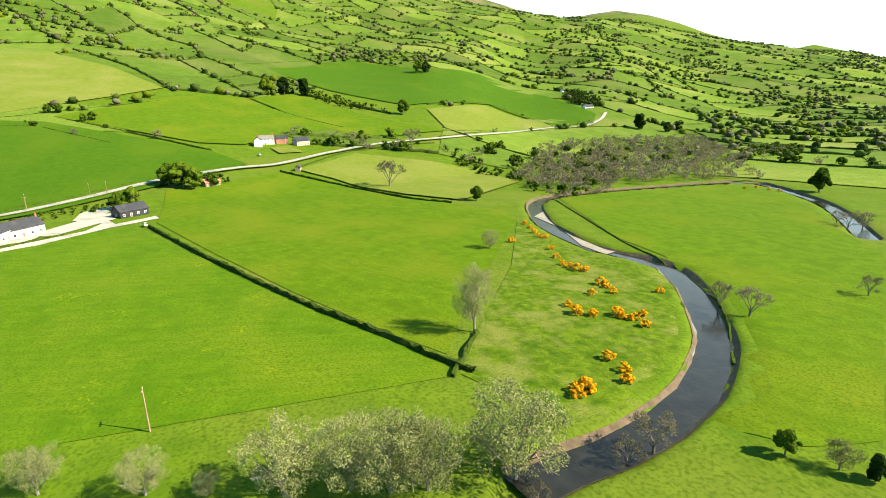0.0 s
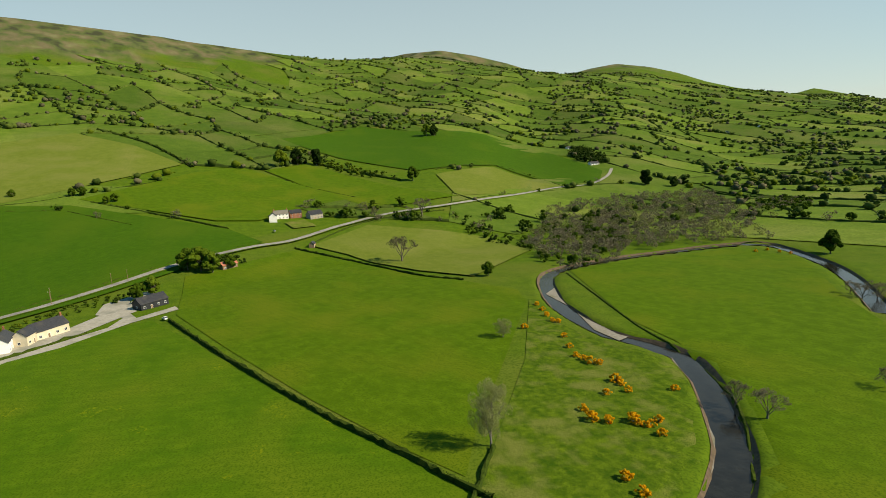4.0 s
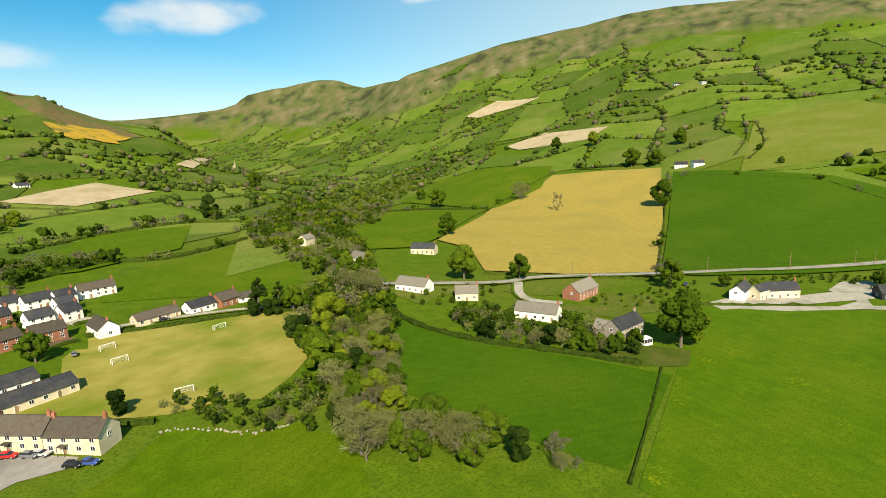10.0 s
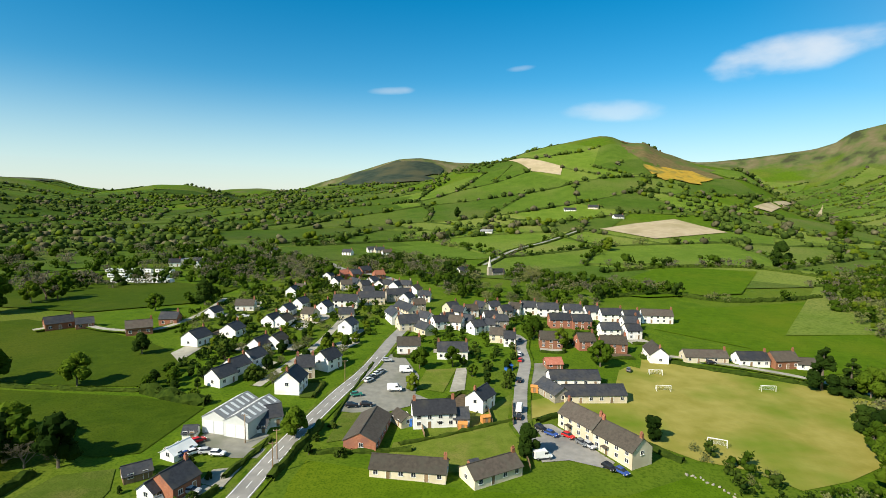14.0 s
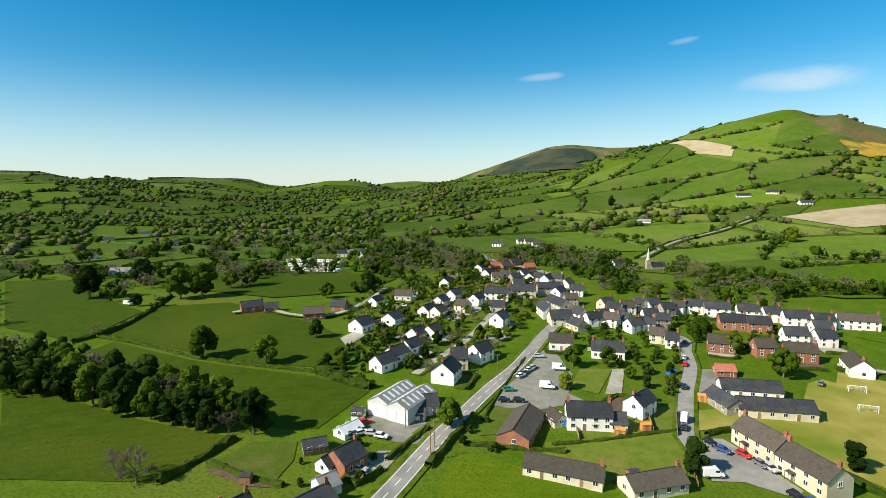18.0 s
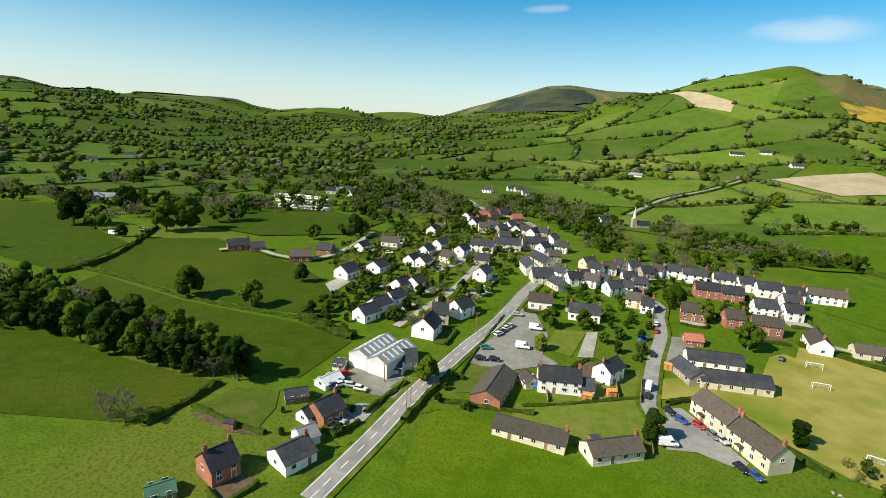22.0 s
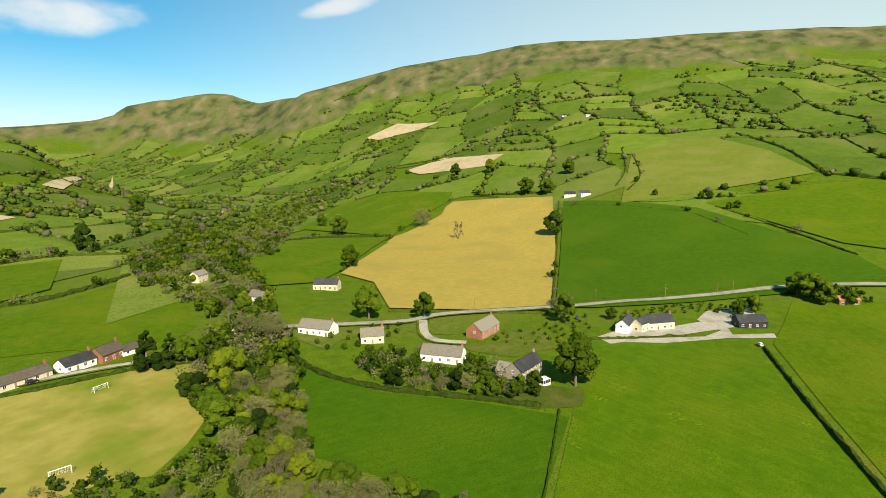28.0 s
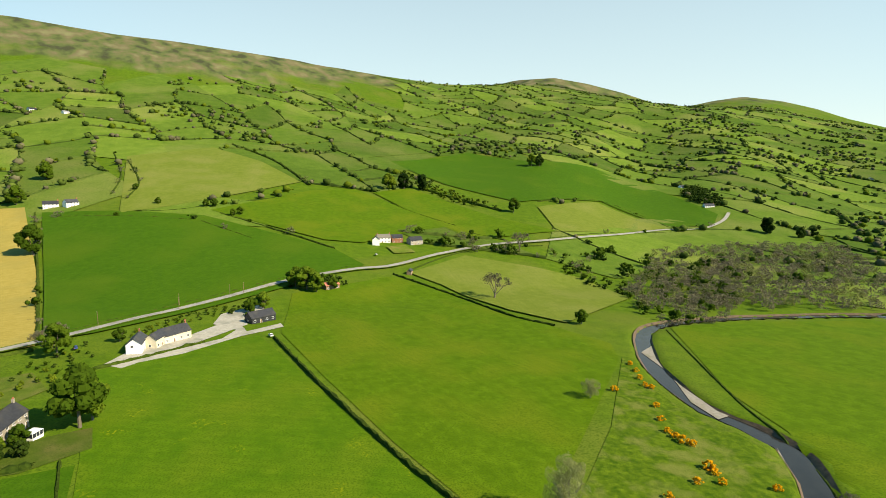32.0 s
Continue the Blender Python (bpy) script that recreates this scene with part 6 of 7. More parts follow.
def garden(x, y, turn, length, width):
    """A house's own plot: lawn, drive or beds on one side, and a low clipped hedge round two sides of it."""
    rng = np.random.default_rng(int(abs(x * 31 + y * 7)))
    c, q = math.cos(radians(turn)), math.sin(radians(turn))
    side = -1 if rng.random() < 0.7 else 1
    a, b0, b1 = length * rng.uniform(0.45, 0.7), width / 2 + 0.3, width / 2 + rng.uniform(4, 7.5)
    at = [(x + u * c - w * q, y + u * q + w * c) for u, w in ((-a, side * b0), (a, side * b0), (a, side * b1), (-a, side * b1))]
    for px, py in at:
        if any(((way - (px, py)) ** 2).sum(1).min() < w * w for way, w in LANES):
            return
        if any((px - u) ** 2 + (py - v) ** 2 < (w * 0.8) ** 2 for u, v, w in HOMES if (u, v) != (x, y)):
            return
    kind = rng.integers(5)
    patch("garden_plot", at, (LAWN, LAWN, DRIVE, DRIVE, EARTH)[kind], 0.14, ("mown garden lawn beside the house", "mown garden lawn beside the house", "pale gravel drive beside the house", "pale gravel drive beside the house", "dug brown garden bed beside the house")[kind], "garden")
    hedge([at[1], at[2], at[3]] if rng.random() < 0.5 else [at[0], at[3], at[2]], rng.uniform(0.9, 1.6), rng.uniform(0.8, 1.2))


for plot in GARDENS:
    garden(*plot)

# ---- things ----
WATER = mat("river_water", (0.012, 0.012, 0.01), (0.022, 0.022, 0.018), 3.0, rough=0.12, bump=0.2)
WATER.node_tree.nodes["Principled BSDF"].inputs["Specular IOR Level"].default_value = 0.2
# the cut earth bank on the outer side of the bends
bend = np.array(smooth_line(RIVER, 6.0))
bd = np.gradient(bend, axis=0)
bd /= np.hypot(bd[:, 0], bd[:, 1])[:, None] + 1e-9
for way in (-1, 1):
    tagged(strip("river_bank", bend + way * np.stack([-bd[:, 1], bd[:, 0]], 1) * (RIVER_HALF + 0.9), 1.1, EARTH, 0.06), "bare brown earth bank of the river", "bank", kind="structure")
BLUE = mat("blue_tarpaulin", (0.03, 0.12, 0.42), (0.05, 0.18, 0.55), 1.0, rough=0.5)
tagged(strip("river", RIVER, RIVER_HALF + 1.5, WATER, -1.45, across=4, surface=height), "dark river winding between grassy banks", "river", kind="structure")


def wheels(top, xs, half, r):
    bm = bmesh.new()
    bmesh.ops.create_cone(bm, cap_ends=True, segments=12, radius1=r, radius2=r, depth=0.22, matrix=pose(0, 0, 0, 90, 0, 0))
    me = bpy.data.meshes.new("wheel")
    bm.to_mesh(me)
    bm.free()
    me.materials.append(TYRE)
    bm = bmesh.new()
    bmesh.ops.create_cone(bm, cap_ends=True, segments=10, radius1=r * 0.6, radius2=r * 0.6, depth=0.24, matrix=pose(0, 0, 0, 90, 0, 0))
    rim = bpy.data.meshes.new("rim")
    bm.to_mesh(rim)
    bm.free()
    rim.materials.append(METAL)
    for x in xs:
        for s in (-1, 1):
            o = new("wheel", me)
            o.parent, o.location = top, (x, s * half, r)
            q = new("rim", rim)
            q.parent = o


def profile(pts, half, taper=0.0):
    """A solid with that side outline (x, z), narrower by taper towards the top."""
    bm = bmesh.new()
    zs = [z for _, z in pts]
    lo, hi = min(zs), max(zs)
    rows = [[bm.verts.new((x, s * (half - taper * (z - lo) / (hi - lo)), z)) for x, z in pts] for s in (-1, 1)]
    n = len(pts)
    bm.faces.new(rows[0])
    bm.faces.new(rows[1][::-1])
    for i in range(n):
        bm.faces.new((rows[0][(i + 1) % n], rows[0][i], rows[1][i], rows[1][(i + 1) % n]))
    bmesh.ops.recalc_face_normals(bm, faces=bm.faces)
    return bm


CARS = {}
COLOURS = ("white", "silver", "black", "red", "blue", "grey", "teal green")


def car(x, y, turn, colour):
    """A hatchback: body, dark glass house with painted roof, wheels, lamps."""
    spot = Matrix.Translation((x, y, float(land(x, y)) + 0.3 + 0.0011 * math.hypot(x, y))) @ pose(0, 0, 0, 0, 0, turn)
    if colour in CARS:
        return copy_thing(CARS[colour], spot)
    top = CARS[colour] = tagged(new("car"), COLOURS[colour] + " hatchback car parked on the ground", "car", "parked cars")
    paint = PAINTS[colour]
    bm = profile([(-2.0, 0.3), (2.0, 0.3), (2.05, 0.62), (1.85, 0.8), (1.0, 0.93), (-1.85, 0.95), (-2.05, 0.7)], 0.86, 0.06)
    bmesh.ops.bevel(bm, geom=bm.edges[:], offset=0.05, segments=1, affect="EDGES")
    part("body", bm, paint, top)
    part("window", profile([(-1.8, 0.93), (1.0, 0.92), (0.25, 1.38), (-1.45, 1.4)], 0.78, 0.16), GLASS, top)
    part("roof", profile([(-1.47, 1.38), (0.27, 1.36), (0.15, 1.45), (-1.3, 1.47)], 0.66, 0.05), paint, top)
    wheels(top, (-1.25, 1.28), 0.78, 0.31)
    for s in (-1, 1):
        for u, m, n in ((2.03, FRAME, "headlight"), (-2.03, TILE_RED, "tail_light")):
            bm = bmesh.new()
            box(bm, u - 0.06, u + 0.04, s * 0.62 - 0.16, s * 0.62 + 0.16, 0.58, 0.74)
            part(n, bm, m, top)
    top.matrix_world = spot
    return top


VAN = []


def van(x, y, turn):
    spot = Matrix.Translation((x, y, float(land(x, y)) + 0.3 + 0.0011 * math.hypot(x, y))) @ pose(0, 0, 0, 0, 0, turn)
    if VAN:
        return copy_thing(VAN[0], spot)
    top = tagged(new("van"), "white panel van parked on the ground", "van", "parked vans")
    VAN.append(top)
    bm = profile([(-2.6, 0.4), (2.5, 0.4), (2.6, 0.9), (2.4, 1.15), (1.7, 1.35), (1.15, 2.2), (0.9, 2.4), (-2.5, 2.4), (-2.6, 2.2)], 0.97, 0.1)
    bmesh.ops.bevel(bm, geom=bm.edges[:], offset=0.06, segments=1, affect="EDGES")
    part("body", bm, PAINTS[0], top)
    part("windscreen", profile([(1.66, 1.42), (1.78, 1.42), (1.28, 2.14), (1.16, 2.14)], 0.8), GLASS, top)
    for s in (-1, 1):
        bm = bmesh.new()
        box(bm, 0.3, 1.3, s * 0.92 - 0.02, s * 0.92 + 0.02, 1.4, 1.95)
        part("side_window", bm, GLASS, top)
    wheels(top, (-1.6, 1.7), 0.88, 0.35)
    top.matrix_world = spot
    return top


def tube(name, line, r, material, parent, sides=8):
    v, f = [], []
    for a, b in zip(line, line[1:]):
        limb(v, f, a, b, r, r, sides)
    return mesh_object(name, v, f, material, parent)


def goal(x, y, turn):
    top = tagged(new("goal"), "white football goal with net on the pitch", "goal", "football goals")
    for s in (-1, 1):
        tube("post", [(s * 2.5, 0, 0), (s * 2.5, 0, 2.2)], 0.09, PAINT_WHITE, top)
        tube("stanchion", [(s * 2.5, 0, 2.2), (s * 2.5, 1.0, 1.9), (s * 2.5, 1.6, 0)], 0.05, PAINT_WHITE, top)
    tube("crossbar", [(-2.5, 0, 2.2), (2.5, 0, 2.2)], 0.09, PAINT_WHITE, top)
    v, f = [], []
    for k in range(14):
        u = -2.4 + 4.8 * k / 13
        limb(v, f, (u, 1.0, 1.9), (u, 1.6, 0), 0.015, 0.015, 3)
    for k in range(7):
        w = k / 6
        limb(v, f, (-2.5, 1.0 + 0.6 * w, 1.9 - 1.9 * w), (2.5, 1.0 + 0.6 * w, 1.9 - 1.9 * w), 0.015, 0.015, 3)
    mesh_object("net", v, f, PAINT_WHITE, top)
    top.matrix_world = Matrix.Translation((x, y, float(land(x, y)) + 0.25)) @ pose(0, 0, 0, 0, 0, turn)


POLES = []


def pole(x, y):
    spot = Matrix.Translation((x, y, float(land(x, y))))
    if POLES:
        return copy_thing(POLES[0], spot @ pose(0, 0, 0, 0, 0, x % 90))
    top = tagged(new("utility_pole"), "weathered wooden utility pole with crossarm", "pole", "utility poles")
    POLES.append(top)
    v, f = [], []
    limb(v, f, (0, 0, -0.3), (0, 0, 8.5), 0.16, 0.11, 8)
    mesh_object("post", v, f, WOOD, top)
    bm = bmesh.new()
    box(bm, -0.9, 0.9, -0.06, 0.06, 8.0, 8.15)
    part("crossarm", bm, WOOD, top)
    for u in (-0.8, 0.0, 0.8):
        bm = bmesh.new()
        bmesh.ops.create_cone(bm, cap_ends=True, segments=8, radius1=0.06, radius2=0.04, depth=0.2, matrix=Matrix.Translation((u, 0, 8.25)))
        part("insulator", bm, PAINT_WHITE, top)
    top.matrix_world = spot


def big_shed(x, y, turn, length):
    """A gabled sheet-clad shed with roof lights and tall doors in its gable."""
    top = tagged(new("workshop_shed"), "large grey sheet-clad workshop shed with white roof lights", "shed", "workshop sheds")
    a, b, eave, ridge = length / 2, 3.9, 4.6, 6.6
    bm = bmesh.new()
    v = [bm.verts.new(q) for u in (-a, a) for q in ((u, -b, -0.5), (u, b, -0.5), (u, b, eave), (u, 0, ridge - 0.1), (u, -b, eave))]
    for q in ((4, 3, 2, 1, 0), (5, 6, 7, 8, 9), (0, 5, 9, 4), (1, 2, 7, 6)):
        bm.faces.new([v[i] for i in q])
    part("wall", bm, WALL_SHEET, top)
    for s in (-1, 1):
        e = b + 0.1
        dz = (ridge - eave) / b
        bm = bmesh.new()
        q = [bm.verts.new((u, yy, zz)) for u in (-a - 0.2, a + 0.2) for yy, zz in ((0, ridge), (s * e, ridge - dz * e), (s * e, ridge - dz * e - 0.12), (0, ridge - 0.12))]
        for r in ((0, 1, 2, 3), (7, 6, 5, 4), (0, 4, 5, 1), (1, 5, 6, 2), (2, 6, 7, 3), (3, 7, 4, 0)):
            bm.faces.new([q[i] for i in r])
        bmesh.ops.recalc_face_normals(bm, faces=bm.faces)
        rf = part("roof", bm, SHEET, top)
        for k in range(6):
            u = -a + length * (k + 0.7) / 6.4
            bm = bmesh.new()
            q = [bm.verts.new((uu, s * yy, ridge - dz * yy + zz)) for zz in (0.0, 0.05) for uu, yy in ((u, 0.5), (u + 0.9, 0.5), (u + 0.9, 3.2), (u, 3.2))]
            for r in ((4, 5, 6, 7), (0, 1, 5, 4), (1, 2, 6, 5), (2, 3, 7, 6), (3, 0, 4, 7)):
                bm.faces.new([q[i] for i in r])
            bmesh.ops.recalc_face_normals(bm, faces=bm.faces)
            part("roof_light", bm, CLEAR, rf)
    for w in (-1.6, 1.6):
        bm = bmesh.new()
        box(bm, -a - 0.06, -a + 0.02, w - 1.4, w + 1.4, 0, 3.6)
        part("door", bm, FRAME, top)
    top.matrix_world = Matrix.Translation((x, y, float(land(x, y)) + 0.1)) @ pose(0, 0, 0, 0, 0, turn)


def church(x, y, turn):
    top = tagged(new("church"), "pale stone church with a slender spire among trees", "church")
    bm = bmesh.new()
    box(bm, -2.6, 2.6, -2.6, 2.6, -1, 11.5)
    box(bm, -2.8, 2.8, -2.8, 2.8, 11.5, 12.1)
    tower = part("tower", bm, STONE, top)
    bm = bmesh.new()
    bmesh.ops.create_cone(bm, cap_ends=True, segments=8, radius1=2.6, radius2=0.08, depth=15, matrix=Matrix.Translation((0, 0, 19.6)))
    part("spire", bm, STONE_PALE, top, "tall pale stone spire")
    for s in (0, 90, 180, 270):
        o = new("window", WINDOW)
        o.parent, o.matrix_basis = tower, pose(0, 0, 0, 0, 0, s) @ Matrix.Translation((0, -2.6, 8.5))
    bm = bmesh.new()
    v = [bm.verts.new(q) for u in (2.6, 21) for q in ((u, -4, -1), (u, 4, -1), (u, 4, 5), (u, 0, 9.4), (u, -4, 5))]
    for q in ((4, 3, 2, 1, 0), (5, 6, 7, 8, 9), (0, 5, 9, 4), (1, 2, 7, 6)):
        bm.faces.new([v[i] for i in q])
    part("nave", bm, STONE, top)
    bm = bmesh.new()
    for s in (-1, 1):
        q = [bm.verts.new((u, yy, zz)) for u in (2.5, 21.4) for yy, zz in ((0, 9.7), (s * 4.5, 4.75), (s * 4.5, 4.5), (0, 9.45))]
        for r in ((0, 1, 2, 3), (7, 6, 5, 4), (0, 4, 5, 1), (1, 5, 6, 2), (2, 6, 7, 3)):
            bm.faces.new([q[i] for i in r])
    bmesh.ops.recalc_face_normals(bm, faces=bm.faces)
    part("roof", bm, SLATE, top)
    for s in (0, 180):
        for u in (5, 9, 13, 17):
            o = new("window", WINDOW)
            o.parent, o.matrix_basis = top, Matrix.Translation((u, 0, 2)) @ pose(0, 0, 0, 0, 0, s) @ Matrix.Translation((0, -4, 0)) @ Matrix.Diagonal((0.9, 1, 2.0, 1))
    top.matrix_world = Matrix.Translation((x, y, float(land(x, y)))) @ pose(0, 0, 0, 0, 0, turn) @ Matrix.Scale(0.6, 4)


STONE_PALE = mat("pale_spire_stone", (0.5, 0.47, 0.4), (0.62, 0.59, 0.52), 0.8)


CARAVANS = []


def caravan(x, y, turn):
    """A static caravan: a body with a shallow roof, dark windows and a tow bar."""
    spot = Matrix.Translation((x, y, float(land(x, y)) + 0.1)) @ pose(0, 0, 0, 0, 0, turn)
    if CARAVANS:
        return copy_thing(CARAVANS[0], spot)
    top = tagged(new("caravan"), "white static caravan on the holiday field", "caravan", "holiday caravans")
    CARAVANS.append(top)
    part("body", profile([(-4.5, 0.3), (4.5, 0.3), (4.5, 2.6), (-4.5, 2.6)], 1.6), PAINT_WHITE, top)
    bm = bmesh.new()
    v = [bm.verts.new(q) for u in (-4.6, 4.6) for q in ((u, -1.7, 2.6), (u, 0, 3.0), (u, 1.7, 2.6))]
    for q in ((0, 1, 2), (5, 4, 3), (0, 3, 4, 1), (1, 4, 5, 2), (2, 5, 3, 0)):
        bm.faces.new([v[i] for i in q])
    part("roof", bm, CLEAR, top)
    for u in (-3, -0.5, 2.5):
        for s in (-1, 1):
            bm = bmesh.new()
            box(bm, u - 0.7, u + 0.7, s * 1.6 - 0.03, s * 1.6 + 0.03, 1.2, 2.1)
            part("window", bm, GLASS, top)
    top.matrix_world = spot
    return top


def garden_shed(x, y, turn, material):
    top = tagged(new("garden_shed"), "small wooden garden shed with pitched roof" if material in (WOOD, WOOD_ORANGE) else "small painted garden shed with pitched roof", "shed", "garden sheds")
    bm = bmesh.new()
    v = [bm.verts.new(q) for u in (-1.3, 1.3) for q in ((u, -1, -0.2), (u, 1, -0.2), (u, 1, 1.9), (u, 0, 2.35), (u, -1, 1.9))]
    for q in ((4, 3, 2, 1, 0), (5, 6, 7, 8, 9), (0, 5, 9, 4), (1, 2, 7, 6)):
        bm.faces.new([v[i] for i in q])
    part("wall", bm, material, top)
    bm = bmesh.new()
    for s in (-1, 1):
        q = [bm.verts.new((u, yy, zz)) for u in (-1.45, 1.45) for yy, zz in ((0, 2.48), (s * 1.2, 1.92), (s * 1.2, 1.84), (0, 2.38))]
        for r in ((0, 1, 2, 3), (7, 6, 5, 4), (0, 4, 5, 1), (1, 5, 6, 2), (2, 6, 7, 3)):
            bm.faces.new([q[i] for i in r])
    bmesh.ops.recalc_face_normals(bm, faces=bm.faces)
    part("roof", bm, material if material in (BLUE, WOOD_ORANGE) else SLATE, top)
    bm = bmesh.new()
    box(bm, -0.4, 0.4, -1.05, -0.98, 0, 1.75)
    part("door", bm, WOOD, top)
    top.matrix_world = Matrix.Translation((x, y, float(land(x, y)) + 0.25)) @ pose(0, 0, 0, 0, 0, turn)


def fence(a, b):
    top = tagged(new("fence"), "weathered wooden garden fence between back gardens", "fence", "garden fences")
    a, b = np.array(a), np.array(b)
    n = max(2, int(np.hypot(*(b - a)) / 1.8))
    turn = math.degrees(math.atan2(b[1] - a[1], b[0] - a[0]))
    gap = np.hypot(*(b - a)) / n
    post = boxes_mesh("post", WOOD, (-0.05, 0.05, -0.05, 0.05, -0.3, 1.5))
    board = boxes_mesh("panel", WOOD, (0.06, gap - 0.06, -0.02, 0.02, 0.05, 1.4))
    for i in range(n + 1):
        p = a + (b - a) * i / n
        for me in (post, board) if i < n else (post,):
            o = new(me.name.split(".")[0], me)
            o.parent = top
            o.matrix_world = Matrix.Translation((*p, float(land(*p)) + 0.25)) @ pose(0, 0, 0, 0, 0, turn)


def conservatory(x, y, turn):
    top = tagged(new("conservatory"), "white framed glass conservatory beside the stone house", "conservatory")
    bm = bmesh.new()
    box(bm, -2.0, 2.0, -1.8, 1.8, -0.3, 0.7)
    part("base_wall", bm, WHITE, top)
    bm = bmesh.new()
    box(bm, -1.9, 1.9, -1.7, 1.7, 0.7, 2.2)
    part("pane", bm, GLASS, top)
    for u in (-1.95, -0.65, 0.65, 1.95):
        for w in (-1.75, 1.75):
            bm = bmesh.new()
            box(bm, u - 0.05, u + 0.05, w - 0.05, w + 0.05, 0.7, 2.2)
            part("upright", bm, FRAME, top)
    bm = bmesh.new()
    lo = [bm.verts.new((u, w, 2.2)) for u, w in ((-2.1, -1.9), (2.1, -1.9), (2.1, 1.9), (-2.1, 1.9))]
    hi = [bm.verts.new((u, 0, 3.1)) for u in (-0.7, 0.7)]
    for q in ((lo[0], lo[1], hi[1], hi[0]), (lo[1], lo[2], hi[1]), (lo[2], lo[3], hi[0], hi[1]), (lo[3], lo[0], hi[0]), lo[::-1]):
        bm.faces.new(q)
    part("roof", bm, CLEAR, top)
    top.matrix_world = Matrix.Translation((x, y, float(land(x, y)) + 0.2)) @ pose(0, 0, 0, 0, 0, turn)


def bridge(x, y, turn):
    top = tagged(new("road_bridge"), "low stone road bridge over the wooded stream", "bridge")
    for s in (-1, 1):
        bm = bmesh.new()
        box(bm, -9, 9, s * 3 - 0.25, s * 3 + 0.25, -1.5, 1.2)
        box(bm, -9.1, 9.1, s * 3 - 0.33, s * 3 + 0.33, 1.2, 1.35)
        part("parapet", bm, STONE_PALE, top)
    top.matrix_world = Matrix.Translation((x, y, float(land(x, y)))) @ pose(0, 0, 0, 0, 0, turn)

tree(111, -64, 19.0, "fine", 0.62)
tree(367, -138, 26.0, "grey")
tree(183, -112, 8.3, "fine")
tree(290, -167, 9.6, "leaf")
tree(511, -217, 26.0, "grey")
tree(676, -276, 20.0, "leaf")
tree(1011, -447, 26.0, "leaf")
tree(1008, -463, 26.0, "dark")
tree(791, -124, 25.8, "light")
tree(805, -149, 26.0, "dark")
tree(804, -176, 26.0, "dark")
tree(399, 5, 15.5, "leaf", 1.15)
tree(394, -3, 17.5, "leaf", 1.1)
tree(388, -10, 14.7, "leaf")
tree(394, -22, 9.5, "leaf")
tree(352, 24, 11.3, "leaf")
tree(621, 73, 8.8, "leaf")
tree(626, 66, 10.0, "leaf")
tree(612, -632, 26.0, "dark")
tree(594, -672, 16.6, "dark")
tree(601, -704, 13.6, "dark")
tree(87, -136, 11.1, "grey")
tree(97, -137, 10.1, "grey")
tree(82, -184, 8.6, "grey")
tree(218, -400, 17.5, "leaf")
tree(144, -293, 11.0, "grey")
tree(141, -300, 12.5, "grey")
tree(151, -296, 8.5, "grey")
tree(61, -43, 18.0, "fine")
tree(65, -24, 14.5, "fine")
tree(68, -19, 12.6, "fine")
tree(71, -10, 13.2, "fine")
tree(63, -29, 12.3, "fine")
tree(80, 8, 7.8, "fine")
tree(87, 22, 8.5, "fine")
tree(76, -0, 4.4, "fine")
tree(56, -67, 10.3, "grey")
tree(45, -84, 4.9, "leaf")
tree(55, -43, 5.1, "grey")
tree(56, -61, 7.1, "grey")
tree(39, -88, 5.7, "bud")
tree(35, -90, 4.6, "dark")
tree(107, 169, 18.6, "light")
tree(101, 216, 17.3, "conifer", 1.2)
tree(109, 213, 14.5, "conifer", 1.3)
tree(114, 210, 12.5, "leaf")
tree(210, 196, 20.2, "leaf")
tree(229, 172, 15.1, "leaf")
tree(191, 70, 21.6, "leaf")
tree(270, 107, 15.8, "leaf")
tree(196, 68, 14.3, "leaf")
tree(279, 116, 13.9, "grey")
tree(514, 218, 26.0, "leaf")
tree(482, 316, 26.0, "grey", 0.55)
tree(308, 307, 19.6, "leaf")
tree(446, 462, 23.8, "leaf")
tree(530, 401, 26.0, "bud")
tree(688, 337, 25.7, "leaf")
tree(685, 303, 22.7, "leaf")
tree(788, 314, 24.1, "leaf")
tree(666, 157, 8.5, "leaf")
tree(657, 106, 9.6, "leaf")
tree(657, 97, 10.6, "leaf")
tree(292, 116, 13.7, "grey")
tree(824, 547, 25.0, "leaf")
tree(828, 476, 25.7, "light")
tree(372, 789, 26.0, "leaf")
tree(201, 525, 24.4, "dark")
tree(490, 540, 17.7, "leaf")
tree(344, 31, 10.3, "leaf")
tree(291, 88, 7.4, "leaf")
tree(152, 205, 16.7, "bud")
tree(150, 222, 13.0, "bud")
tree(122, 157, 11.1, "bud")
tree(88, 112, 11.6, "bud")
tree(68, 95, 13.7, "bud")
tree(79, 86, 11.8, "bud")
tree(84, 76, 12.6, "bud")
tree(86, 82, 10.0, "bud")
tree(96, 58, 5.1, "bud")
tree(99, 56, 3.8, "grey")
tree(-184, 139, 13.9, "leaf")
tree(-156, 146, 12.0, "leaf")
tree(-288, 205, 18.9, "leaf")
tree(-281, 215, 21.6, "leaf")
tree(-285, 249, 22.2, "grey")
tree(-356, 226, 19.7, "dark")
tree(-341, 182, 21.1, "dark")
tree(-207, 243, 10.3, "leaf")
tree(-68, 132, 9.2, "leaf")
tree(-192, 264, 14.8, "dark")
tree(-48, 196, 8.9, "leaf")
tree(-36, 202, 8.4, "leaf")
tree(22, 219, 11.2, "leaf")
tree(-3, 138, 9.3, "dark")
tree(-6, 251, 11.3, "leaf")
tree(-45, 174, 6.4, "light")
tree(6, 240, 9.4, "light")
